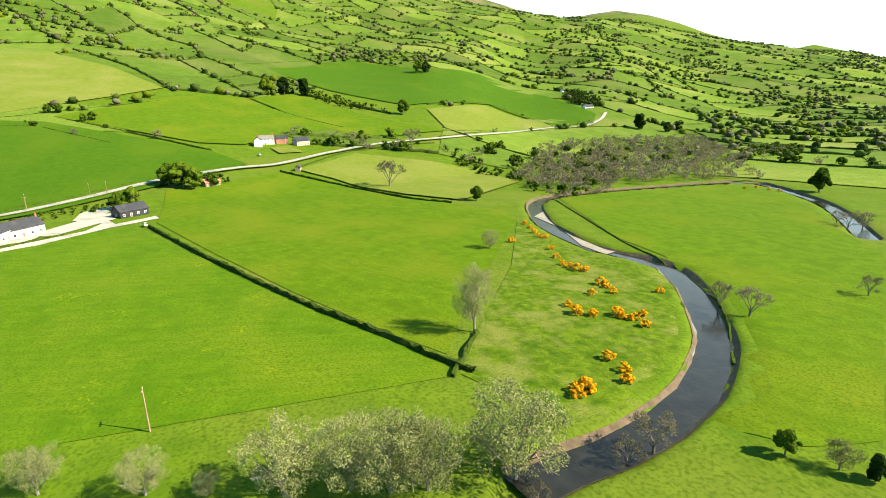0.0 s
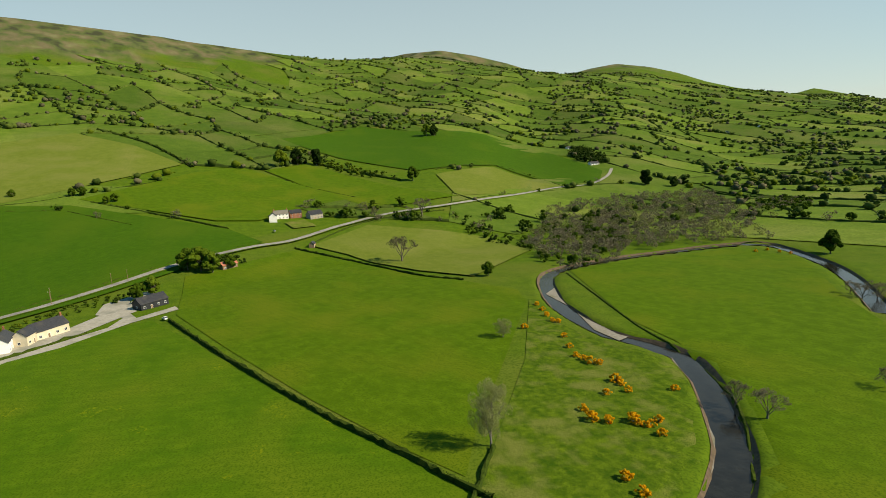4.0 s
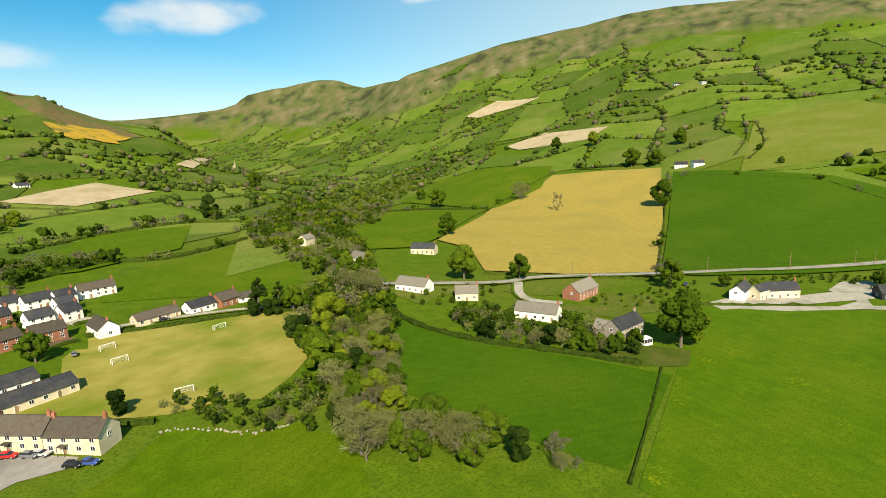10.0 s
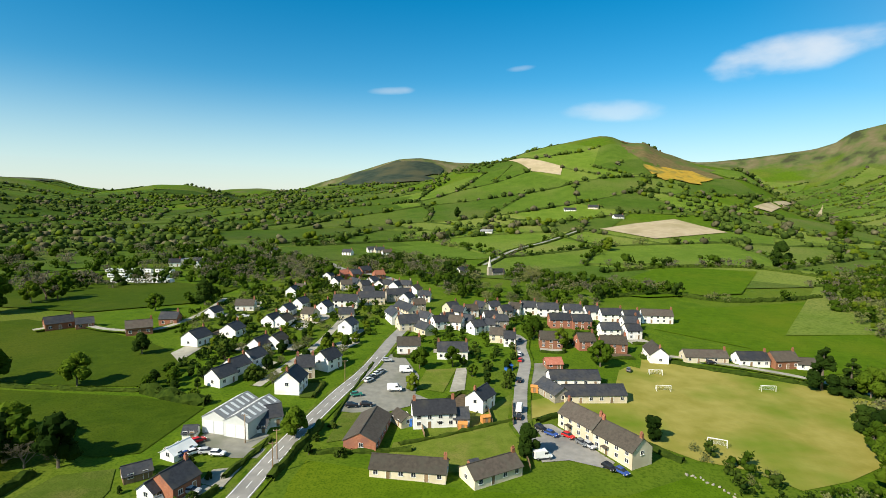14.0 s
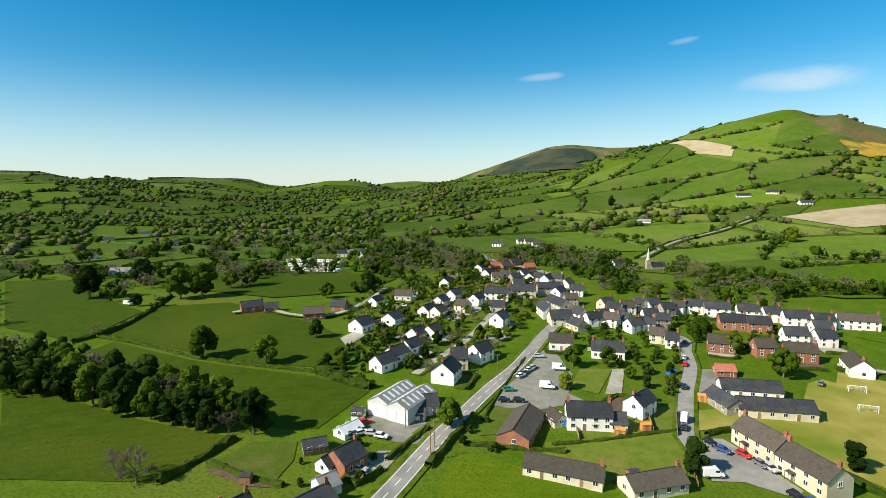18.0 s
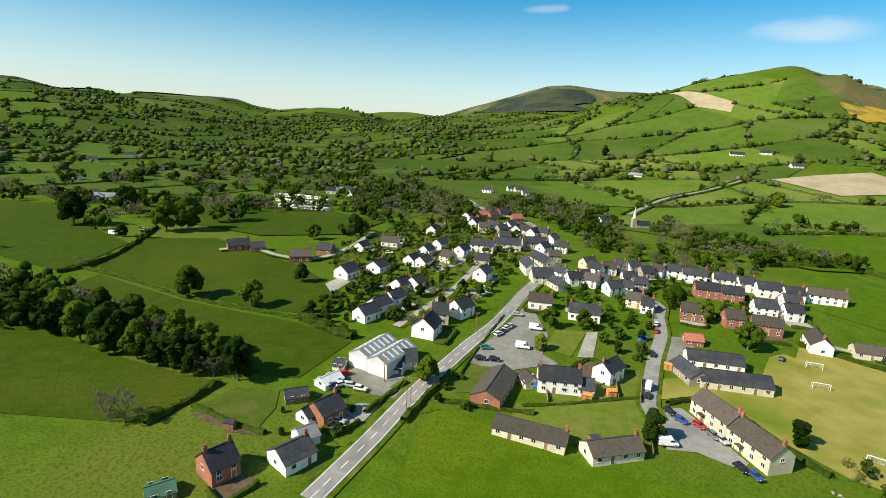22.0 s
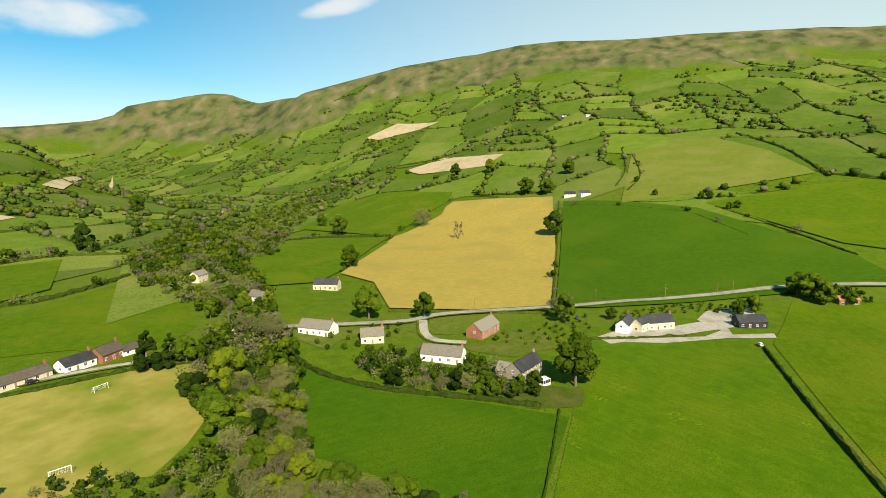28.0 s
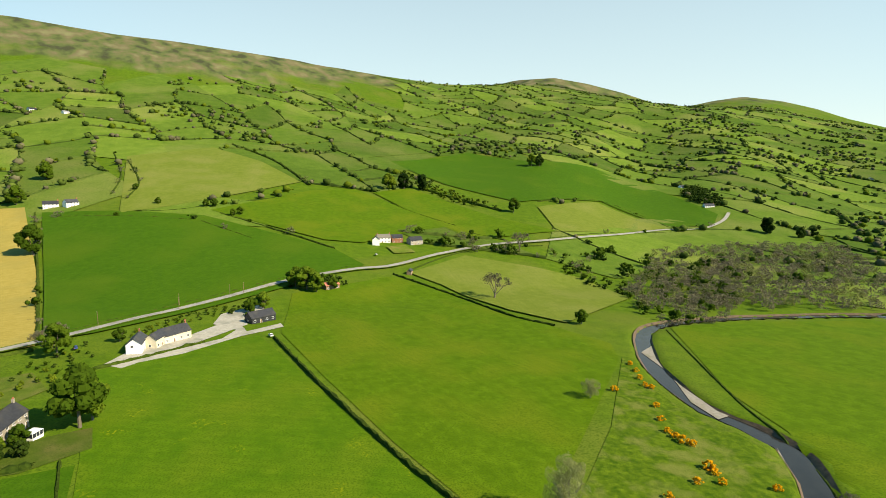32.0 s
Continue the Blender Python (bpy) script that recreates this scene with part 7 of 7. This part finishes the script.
tree(-160, 180, 9.1, "dark")
tree(-128, 71, 10.3, "grey")
tree(-123, 72, 11.0, "grey")
tree(-293, 181, 8.1, "dark")
tree(-279, 251, 15.3, "leaf")
tree(-285, 240, 13.1, "leaf")
tree(-79, 403, 12.8, "dark")
tree(-13, 386, 15.1, "bud")
tree(32, 157, 8.1, "dark")
tree(57, 583, 15.8, "light")
tree(-150, 829, 17.0, "dark")
grove([(325, -216), (426, -292), (525, -390), (564, -532), (550, -692), (328, -487), (273, -421), (299, -356), (311, -286)], 8.0, 11.0, ("grey", "grey", "bud", "grey"), "in the riverside wood", 0, 16)
grove([(385, -550), (448, -661), (416, -713), (350, -602)], 9.0, 9.0, ("leaf", "leaf", "grey"), "beside the riverside wood", 1, 16)
grove([(98, 183), (129, 223), (152, 245), (180, 242), (150, 186), (122, 148), (95, 116), (86, 97), (92, 76), (100, 55), (66, 90), (74, 110), (85, 138), (89, 153)], 5.2, 9.5, ("bud", "leaf", "light", "bud", "leaf", "grey", "leaf", "dark"), "in the wood along the stream", 2, 60)
grove([(41, 154), (54, 151), (64, 138), (82, 141), (76, 113), (70, 108), (56, 121), (46, 140)], 3.8, 4.5, ("leaf", "dark", "bush", "bud"), "in the thicket beside the pitch", 3, 9)
grove([(176, 382), (219, 485), (355, 618), (332, 485), (441, 540), (302, 396), (266, 389), (208, 279), (174, 229), (152, 245), (162, 285)], 7.0, 9.5, ("leaf", "bud", "light", "leaf", "grey"), "in the wood along the stream", 4, 16)
grove([(378, 602), (822, 1006), (867, 894), (766, 825), (470, 564), (332, 485)], 9.0, 8.0, ("bud", "leaf", "light"), "along the stream", 5, 16)
grove([(159, 157), (146, 130), (160, 97), (166, 81), (182, 88), (170, 112), (176, 150)], 4.2, 6.8, ("leaf", "bud", "leaf", "grey", "dark"), "in the bungalow gardens", 6, 14)
grove([(158, 191), (157, 178), (174, 165), (202, 161), (213, 174), (197, 187)], 7.0, 3.2, ("bush", "leaf"), "in the bungalow gardens", 7, 9)
grove([(-224, 82), (-266, 101), (-230, 108), (-183, 110), (-135, 108), (-109, 104), (-117, 99), (-155, 94), (-199, 90)], 4.8, 12.5, ("dark", "leaf", "grey", "dark"), "in the dark field wood", 8, 30)
grove([(-468, 237), (-416, 266), (-344, 299), (-277, 344), (-248, 335), (-299, 265), (-374, 238), (-408, 210)], 10.0, 9.0, ("leaf", "dark", "grey"), "in the valley", 9, 16)
grove([(-134, 149), (-136, 166), (-141, 192), (-131, 201), (-116, 162), (-111, 147)], 5.5, 5.0, ("dark", "dark", "leaf"), "in the village gardens", 10, 9)
grove([(-183, 221), (-189, 279), (-179, 321), (-149, 375), (-98, 324), (-81, 239), (-81, 190), (-89, 186), (-95, 159), (-115, 176)], 6.0, 5.4, ("leaf", "dark", "leaf", "bush", "bud", "light"), "in the village gardens", 11, 30)
grove([(-59, 229), (-42, 275), (16, 297), (33, 267), (22, 233), (-5, 251), (-12, 184), (-26, 183), (-34, 209)], 6.5, 4.6, ("leaf", "leaf", "dark", "bush"), "in the village gardens", 12, 9)
grove([(-166, 371), (-171, 458), (-150, 496), (-76, 458), (-50, 398), (-53, 323), (-72, 350), (-124, 406)], 7.5, 9.5, ("dark", "leaf", "bud", "grey"), "round the church", 13, 16)
grove([(-257, 349), (-308, 418), (-268, 483), (-196, 438), (-149, 351), (-190, 340), (-207, 313)], 9.0, 9.0, ("grey", "grey", "leaf", "dark"), "behind the village", 14, 16)
grove([(-32, 403), (-3, 371), (39, 369), (79, 383), (88, 401), (52, 406), (0, 415), (-28, 452)], 5.5, 8.0, ("bud", "leaf", "leaf", "grey"), "along the brook", 15, 16)
grove([(-70, 330), (-40, 318), (-5, 312), (20, 318), (36, 340), (10, 362), (-30, 372), (-62, 360)], 8.0, 7.5, ("leaf", "bud", "grey", "dark"), "between the village and the church", 28, 16)
grove([(-90, 87), (-95, 98), (-97, 106), (-86, 112), (-68, 102), (-72, 95)], 7.0, 2.8, ("bush", "bush", "dark"), "in the roadside gardens", 16, 9)
grove([(-36, 117), (-18, 123), (-6, 129), (-8, 132), (-32, 123)], 6.0, 2.2, ("bush",), "in the bungalow gardens", 17, 9)
grove([(-63, 122), (-64, 142), (-59, 146), (-56, 125), (-49, 130), (-52, 123)], 6.0, 3.0, ("bush", "dark"), "beside the street", 18, 9)
grove([(184, 140), (174, 116), (166, 89), (171, 75), (184, 84), (187, 105), (193, 135)], 5.0, 6.0, ("leaf", "bud", "leaf", "bush"), "in the bungalow gardens", 19, 9)
grove([(293, 88), (311, 85), (346, 64), (364, 41), (349, 38), (325, 60), (297, 77)], 4.5, 2.6, ("bush", "leaf", "light"), "in the bungalow garden", 20, 9)
grove([(216, 123), (222, 107), (242, 89), (268, 92), (288, 102), (260, 112), (230, 124)], 5.0, 2.6, ("bush", "leaf", "light"), "in the bungalow gardens", 21, 9)
grove([(319, -224), (390, -301), (502, -484), (307, -301), (269, -236), (279, -217)], 9.0, 9.0, ("grey", "grey", "leaf"), "in the riverside wood", 22, 16)
grove([(520, -253), (456, -264), (398, -274), (334, -251), (357, -246), (440, -235)], 9.0, 6.5, ("leaf", "dark", "bud"), "along the hedge", 23, 16)
grove([(971, -164), (846, -196), (733, -249), (689, -257), (725, -207), (826, -166)], 11.0, 8.0, ("dark", "leaf", "light"), "along the hedge", 24, 16)
grove([(845, -672), (891, -738), (774, -698), (744, -663), (782, -642)], 8.0, 11.0, ("dark", "dark"), "in the dark wood", 25, 16)
grove([(400, 11), (436, -2), (418, -24), (403, -36), (392, -10)], 6.0, 6.0, ("dark", "leaf"), "beside the road", 26, 16)
grove([(340, 43), (377, 31), (354, 14), (308, 19)], 9.0, 4.0, ("leaf", "bush"), "beside the barn", 27, 9)
caravan(-295, 312, 14)
caravan(-290, 314, 12)
caravan(-285, 315, 10)
caravan(-281, 316, 8)
caravan(-272, 318, 4)
caravan(-267, 320, 2)
caravan(-263, 321, 0)
caravan(-315, 330, 21)
caravan(-310, 331, 19)
caravan(-305, 332, 17)
caravan(-295, 335, 13)
caravan(-290, 336, 11)
caravan(-285, 337, 9)
caravan(-281, 338, 7)
caravan(-336, 350, 16)
caravan(-325, 352, 12)
caravan(-320, 354, 10)
caravan(-315, 355, 8)
caravan(-310, 356, 6)
caravan(-299, 359, 2)
caravan(-294, 360, 0)
tree(216, -152, 2.2, "gorse", 1.0, "on the river meadow")
tree(207, -149, 2.2, "gorse", 1.0, "on the river meadow")
tree(198, -145, 2.4, "gorse", 1.0, "on the river meadow")
tree(190, -142, 2.2, "gorse", 1.0, "on the river meadow")
tree(187, -143, 2.2, "gorse", 1.0, "on the river meadow")
tree(170, -133, 2.2, "gorse", 1.0, "on the river meadow")
tree(159, -127, 2.2, "gorse", 1.0, "on the river meadow")
tree(150, -123, 2.2, "gorse", 1.0, "on the river meadow")
tree(146, -123, 2.2, "gorse", 1.0, "on the river meadow")
tree(142, -123, 3.0, "gorse", 1.0, "on the river meadow")
tree(140, -125, 2.2, "gorse", 1.0, "on the river meadow")
tree(188, -126, 2.6, "gorse", 1.0, "on the river meadow")
tree(120, -110, 2.2, "gorse", 1.0, "on the river meadow")
tree(123, -119, 2.2, "gorse", 1.0, "on the river meadow")
tree(118, -117, 2.2, "gorse", 1.0, "on the river meadow")
tree(126, -119, 3.0, "gorse", 1.0, "on the river meadow")
tree(115, -97, 2.2, "gorse", 1.0, "on the river meadow")
tree(109, -95, 3.0, "gorse", 1.0, "on the river meadow")
tree(106, -98, 2.4, "gorse", 1.0, "on the river meadow")
tree(103, -104, 3.0, "gorse", 1.0, "on the river meadow")
tree(101, -104, 2.2, "gorse", 1.0, "on the river meadow")
tree(100, -110, 2.2, "gorse", 1.0, "on the river meadow")
tree(94, -105, 2.2, "gorse", 1.0, "on the river meadow")
tree(99, -106, 2.4, "gorse", 1.0, "on the river meadow")
tree(84, -83, 2.4, "gorse", 1.0, "on the river meadow")
tree(78, -82, 2.4, "gorse", 1.0, "on the river meadow")
tree(74, -79, 2.2, "gorse", 1.0, "on the river meadow")
tree(76, -67, 2.2, "gorse", 1.0, "on the river meadow")
tree(77, -70, 2.2, "gorse", 1.0, "on the river meadow")
tree(75, -69, 3.0, "gorse", 1.0, "on the river meadow")
tree(74, -66, 2.2, "gorse", 1.0, "on the river meadow")
tree(112, -130, 2.2, "gorse", 1.0, "on the river meadow")
tree(251, -369, 2.2, "gorse", 1.0, "on the river meadow")
tree(250, -380, 2.2, "gorse", 1.0, "on the river meadow")
tree(241, -380, 2.2, "gorse", 1.0, "on the river meadow")
tree(233, -380, 2.2, "gorse", 1.0, "on the river meadow")
car(-62.4, 199.4, 20, 1)
car(-61.7, 180.3, 70, 5)
car(-61.2, 183.9, 70, 0)
car(-62.0, 176.9, 70, 0)
car(-60.7, 186.7, 70, 1)
car(-61.6, 163.5, 30, 6)
car(-55.5, 156.7, 20, 2)
car(-59.8, 154.8, 20, 2)
car(-12.0, 243.2, 88, 5)
car(-10.8, 222.8, 88, 0)
car(-10.1, 215.1, 88, 3)
car(-8.8, 192.1, 88, 2)
car(-6.8, 160.8, 88, 2)
car(0.0, 154.7, -45, 2)
car(3.2, 151.8, -30, 4)
car(8.0, 151.8, -40, 3)
car(13.7, 147.4, -50, 1)
car(11.7, 148.5, -50, 5)
car(15.6, 149.2, -50, 4)
car(32.6, 215.9, 80, 5)
car(-91.2, 121.7, 60, 3)
car(-85.2, 117.2, 20, 1)
car(-82.0, 117.0, 10, 0)
car(-88.2, 116.1, 60, 0)
car(-93.3, 116.8, 60, 1)
car(-77.3, 100.6, 10, 1)
car(-89.5, 114.6, 50, 4)
car(-153.5, 243.2, 30, 0)
car(-297.0, 197.3, 20, 1)
car(21.0, 135.3, -45, 4)
car(18.0, 136.8, -45, 2)
car(280.3, 103.4, 20, 4)
car(304.2, 64.3, 40, 1)
car(288.8, 15.8, 20, 0)
car(223.3, 135.7, 30, 3)
car(490.8, -66.0, 10, 1)
car(105.7, 239.8, 5, 1)
car(51.2, 234.7, 70, 5)
car(68.0, 235.1, 5, 2)
van(-51.6, 189.7, 15)
van(-50.5, 171.2, 15)
van(-7.1, 166.6, 88)
van(1.0, 137.7, 25)
van(-92.7, 130.4, 45)
van(-87.7, 130.3, 40)
van(-299.8, 179.9, 10)
goal(49.6, 157.9, -12)
goal(80.6, 208.4, 8)
goal(42.6, 214.4, 8)
goal(42.5, 197.7, 8)
pole(97.7, 8.0)
pole(-63.8, 112.8)
pole(-79.0, 125.0)
pole(-70.1, 174.2)
pole(-66.2, 119.2)
pole(258.4, 157.5)
pole(322.4, 107.9)
pole(363.6, 75.7)
pole(385.4, 39.3)
pole(-12.3, 218.4)
pole(-35.5, 401.7)
pole(354.6, 74.0)
pole(380.6, 47.6)
big_shed(-90.2, 135.7, 89, 16.4)
big_shed(-82.8, 135.3, 88, 16.8)
church(-47.4, 412.9, 35)
garden_shed(-22.6, 149.1, 11, WOOD_ORANGE)
garden_shed(-16.7, 155.6, 30, WOOD_ORANGE)
garden_shed(-3.0, 184.5, 0, WOOD_ORANGE)
garden_shed(-13.9, 204.0, 36, BLUE)
garden_shed(-99.1, 84.2, 25, BRICK)
garden_shed(-18.0, 177.0, 10, WOOD)
garden_shed(-37.5, 119.5, 20, WHITE)
garden_shed(-31.7, 151.6, 10, WOOD)
garden_shed(-39.2, 147.4, 24, BLUE)
garden_shed(-16.2, 128.3, 40, BRICK)
fence((-29.3, 159.7), (-23.9, 148.6))
fence((-18.3, 169.0), (-14.5, 155.3))
fence((-36.3, 150.9), (-32.3, 141.1))
fence((-9.8, 171.2), (-8.2, 155.6))
fence((-6.7, 132.7), (-5.5, 127.9))
fence((-4.1, 141.7), (-1.9, 131.3))
conservatory(185.5, 80.9, -20)
bridge(148.2, 230.8, -20)

# ---- the far patchwork: fields, hedgerows, hedgerow trees and woods ----
def far_mesh(name, v, f, material, label, category):
    me = bpy.data.meshes.new(name)
    v, f = np.asarray(v, np.float32), np.asarray(f, np.int32)
    k = f.shape[1]
    me.vertices.add(len(v))
    me.vertices.foreach_set("co", v.ravel())
    me.loops.add(f.size)
    me.loops.foreach_set("vertex_index", f.ravel())
    me.polygons.add(len(f))
    me.polygons.foreach_set("loop_start", np.arange(0, f.size, k, dtype=np.int32))
    me.update(calc_edges=True)
    me.materials.append(material)
    return tagged(new(name, me), label, category, kind="stuff")


def far_country():
    rng = np.random.default_rng(21)
    step, turn = 128.0, radians(24)
    n = 34
    c, s = math.cos(turn), math.sin(turn)
    gi, gj = np.meshgrid(np.arange(-n, n + 1), np.arange(-n, n + 1), indexing="ij")
    u = (gi + rng.uniform(-0.3, 0.3, gi.shape) + 0.5 * (gj % 2)) * step
    w = (gj + rng.uniform(-0.3, 0.3, gi.shape)) * step * 0.8
    x, y = u * c - w * s, u * s + w * c

    taken = [p for p in PATCHES if np.hypot(*p.mean(0)) > 250]

    def free(px, py):
        r, b = np.hypot(px, py), np.degrees(np.arctan2(-px, py))
        ok = (b > -170) & (b < 85) & (r < 3300) & (r > np.where((b > -60) & (b < 10), 430, 520))
        for p in taken:
            ok &= ~inside(p, px, py)
        return ok

    def allowed(px, py):
        b = np.degrees(np.arctan2(-px, py))
        limit = np.where(b < -100, 520, np.where(b < -45, 340, np.where(b < -12, 190, np.where(b < 12, 215, 100))))
        lump = np.array([noise.noise((u / 260, v / 260, 3.1)) for u, v in zip(px.ravel(), py.ravel())]).reshape(px.shape)
        return free(px, py) & (height(px, py) < limit + 110 * lump)

    mx, my = (x[:-1, :-1] + x[1:, 1:] + x[1:, :-1] + x[:-1, 1:]) / 4, (y[:-1, :-1] + y[1:, 1:] + y[1:, :-1] + y[:-1, 1:]) / 4
    good = allowed(mx, my)
    fv, ff, hv, hf = [], [], [], []
    lines = []
    seg = 4
    for i in range(2 * n):
        for j in range(2 * n):
            q = [(x[a, b], y[a, b]) for a, b in ((i, j), (i + 1, j), (i + 1, j + 1), (i, j + 1))]
            if not good[i, j]:
                continue
            q = np.array(q)
            o = len(fv)
            for a in range(seg + 1):
                for b in range(seg + 1):
                    p = (q[0] * (1 - a / seg) + q[1] * a / seg) * (1 - b / seg) + (q[3] * (1 - a / seg) + q[2] * a / seg) * b / seg
                    fv.append(p)
            ff += [(o + a * (seg + 1) + b, o + (a + 1) * (seg + 1) + b, o + (a + 1) * (seg + 1) + b + 1, o + a * (seg + 1) + b + 1) for a in range(seg) for b in range(seg)]
            for a, b in ((0, 1), (0, 3)):
                if rng.random() < 0.9:
                    lines.append((q[a], q[b]))
            if rng.random() < 0.25:
                lines.append(((q[0] + q[1]) / 2, (q[3] + q[2]) / 2))
    fv = np.array(fv)
    r = np.hypot(fv[:, 0], fv[:, 1])
    ff = np.array(ff)
    west = np.degrees(np.arctan2(-fv[ff[:, 0], 0], fv[ff[:, 0], 1])) > 17
    high = np.c_[fv, height(fv[:, 0], fv[:, 1]) + 0.3 + 0.0008 * r]
    far_mesh("far_fields", high, ff[~west], FAR_FIELD, "patchwork of far green pastures on the slopes", "field")
    far_mesh("far_fields", high, ff[west], FAR_OLIVE, "patchwork of dark olive pastures among the valley woods", "field")
    # hedgerows and the trees standing in them
    spots = []
    for a, b in lines:
        k = max(2, int(np.hypot(*(b - a)) / 9))
        bend = rng.normal(size=2) * 5
        t = np.linspace(0, 1, k + 1)
        p = a + (b - a) * t[:, None] + bend * np.sin(math.pi * t)[:, None]
        d = (b - a) / np.hypot(*(b - a))
        side = np.array([-d[1], d[0]])
        clear = free(p[:, 0], p[:, 1])
        if not clear[k // 2] or clear.sum() < k:
            continue
        z = height(p[:, 0], p[:, 1]) + 0.2
        tall = rng.uniform(1.6, 3.2) * (0.6 + 0.8 * rng.random(k + 1))
        wide = rng.uniform(0.9, 1.9) * (0.7 + 0.6 * rng.random(k + 1))
        o = len(hv)
        for m in range(k + 1):
            for e, h in ((-1, 0.0), (-0.7, 0.8), (0.0, 1.1), (0.7, 0.8), (1, 0.0)):
                hv.append((*(p[m] + side * e * wide[m]), z[m] + h * tall[m]))
        hf += [(o + m * 5 + e, o + m * 5 + e + 1, o + m * 5 + e + 6, o + m * 5 + e + 5) for m in range(k) for e in range(4)]
        way = math.degrees(math.atan2(-a[0], a[1]))
        rich = (0.36 if way < -32 or way > 12 else 0.62) + 0.5 * (noise.noise((*(a / 300), 8.0)) + 0.4)
        if way > 38 and np.hypot(*a) > 1800:
            rich *= 0.25
        for m in range(k + 1):
            if rng.random() < rich:
                spots.append((*(p[m] + rng.normal(size=2) * 1.5), rng.uniform(5.5, 14)))
    far_mesh("far_hedgerows", hv, hf, FAR_LEAF, "dark hedgerows dividing the far fields", "hedge")
    # woods: in the valley floor, along the brooks and in dingles on the slopes
    many = 40000
    b, rr = rng.uniform(-165, 80, many), np.sqrt(rng.uniform(330.0**2, 2700.0**2, many))
    px, py = -rr * np.sin(np.radians(b)), rr * np.cos(np.radians(b))
    v = np.array([noise.noise((p / 190, q / 190, 1.7)) + 0.35 * noise.noise((p / 60, q / 60, 4.2)) for p, q in zip(px, py)])
    need = np.full(many, 0.34)
    need[(b < -112) & (rr > 650)] = 0.3
    need[(b > -50) & (b < -12) & (rr > 620) & (rr < 1500)] = 0.16
    need[(b > 12) & (rr > 560)] = 0.2
    need[(b > 24) & (rr > 420)] = np.where(rr < 1500, -0.02, 0.16)[(b > 24) & (rr > 420)]
    need[(b > -15) & (b < -5) & (rr > 980) & (rr < 1330)] = 0.0
    need[(b > -3) & (b < 6) & (rr > 1040) & (rr < 1200)] = 0.05
    ok = (np.hypot(px - 85, py - 1424) > 240) & (v > need) & ((rr > 520) | (b > 24)) & ((b < 24) | (rr < 1750)) & (height(px, py) < 330)
    ok &= ~((b > -12) & (b < 8) & (rr > 950) & (rr < 2100) & (rng.random(many) < 0.55))
    for p in PATCHES:
        ok &= ~inside(p, px, py)
    spots += list(zip(px[ok], py[ok], rng.uniform(7, 13, ok.sum()) * np.where(b[ok] > 20, 1.08, 1.0)))
    spots = np.array(spots)
    close = np.hypot(spots[:, 0], spots[:, 1]) < 640
    for px, py, h in spots[close][:900]:
        THICKETS.setdefault(("leaf", "bud", "leaf", "grey", "dark", "leaf")[rng.integers(6)], []).append((px, py, h, rng.uniform(0.85, 1.15)))
    spots = spots[~close]
    spots = spots[rng.permutation(len(spots))[:17500]]
    z = height(spots[:, 0], spots[:, 1])
    bases = []
    for k in range(6):
        lump = [(rng.normal() * 0.18, rng.normal() * 0.18, rng.uniform(0.28, 0.78), rng.uniform(0.14, 0.24)) for _ in range(9)]
        bases.append(leafy_lumps(rng, [(rng.normal() * 0.05, rng.normal() * 0.05, 0.5, 0.36)], 1.0, *leaf_cloud(rng, lump, 9, 0.19)))
    for name, share, material, label in (("far_trees", (0.0, 0.66), FAR_LEAF, "green broadleaf trees in the far hedges and woods"),
                                         ("far_bare_trees", (0.66, 0.86), FAR_GREY, "bare grey-brown trees in the far hedges and woods"),
                                         ("far_light_trees", (0.86, 1.0), LEAF_LIGHT, "yellow-green young leaved trees in the far hedges and woods")):
        pick = rng.random(len(spots))
        vs, fs, o = [], [], 0
        for (px, py, h), zz, q, k in zip(spots, z, np.linspace(0, 1, len(spots)), rng.integers(0, 6, len(spots))):
            if not share[0] <= q < share[1]:
                continue
            v, f = bases[k]
            t = rng.uniform(0, 6.28)
            rot = np.array([[math.cos(t), -math.sin(t)], [math.sin(t), math.cos(t)]])
            m = v * h * np.array([1.15, 1.15, 1.0])
            m[:, :2] = m[:, :2] @ rot.T
            vs.append(m + (px, py, zz - 0.12 * h))
            fs.append(f + o)
            o += len(v)
        far_mesh(name, np.concatenate(vs), np.concatenate(fs), material, label, "trees")


far_country()


def deep_woods():
    """The trees deeper in the woods, joined by their sort."""
    rng = np.random.default_rng(8)
    for kind, rows in THICKETS.items():
        rows = np.array(rows)
        z = land(rows[:, 0], rows[:, 1])
        vs, fs, o = [], [], 0
        bases = []
        for k in range(5):
            lump = [(rng.normal() * 0.2, rng.normal() * 0.2, rng.uniform(0.25, 0.8), rng.uniform(0.13, 0.22)) for _ in range(14)]
            sprays = leaf_cloud(rng, lump, 170 if kind in ("grey", "bud") else 80, 0.06 if kind in ("grey", "bud") else 0.09)
            bases.append(sprays if kind in ("grey", "bud") else leafy_lumps(rng, lump[:5], 0.95, *sprays))
        for (px, py, h, w), zz in zip(rows, z):
            v, f = bases[rng.integers(5)]
            t = rng.uniform(0, 6.28)
            m = v * h * np.array([w, w, 1.0])
            m[:, :2] = m[:, :2] @ np.array([[math.cos(t), math.sin(t)], [-math.sin(t), math.cos(t)]])
            vs.append(m + (px, py, zz - 0.1 * h))
            fs.append(f + o)
            o += len(v)
        far_mesh("wood_trees", np.concatenate(vs), np.concatenate(fs), {"leaf": LEAF, "light": LEAF_LIGHT, "dark": LEAF_DARK, "bud": LEAF_BUD, "grey": LEAF_GREY, "bush": HEDGE}[kind], TREE_WORDS[kind][1] + " crowns deep in the woods", "trees")


deep_woods()
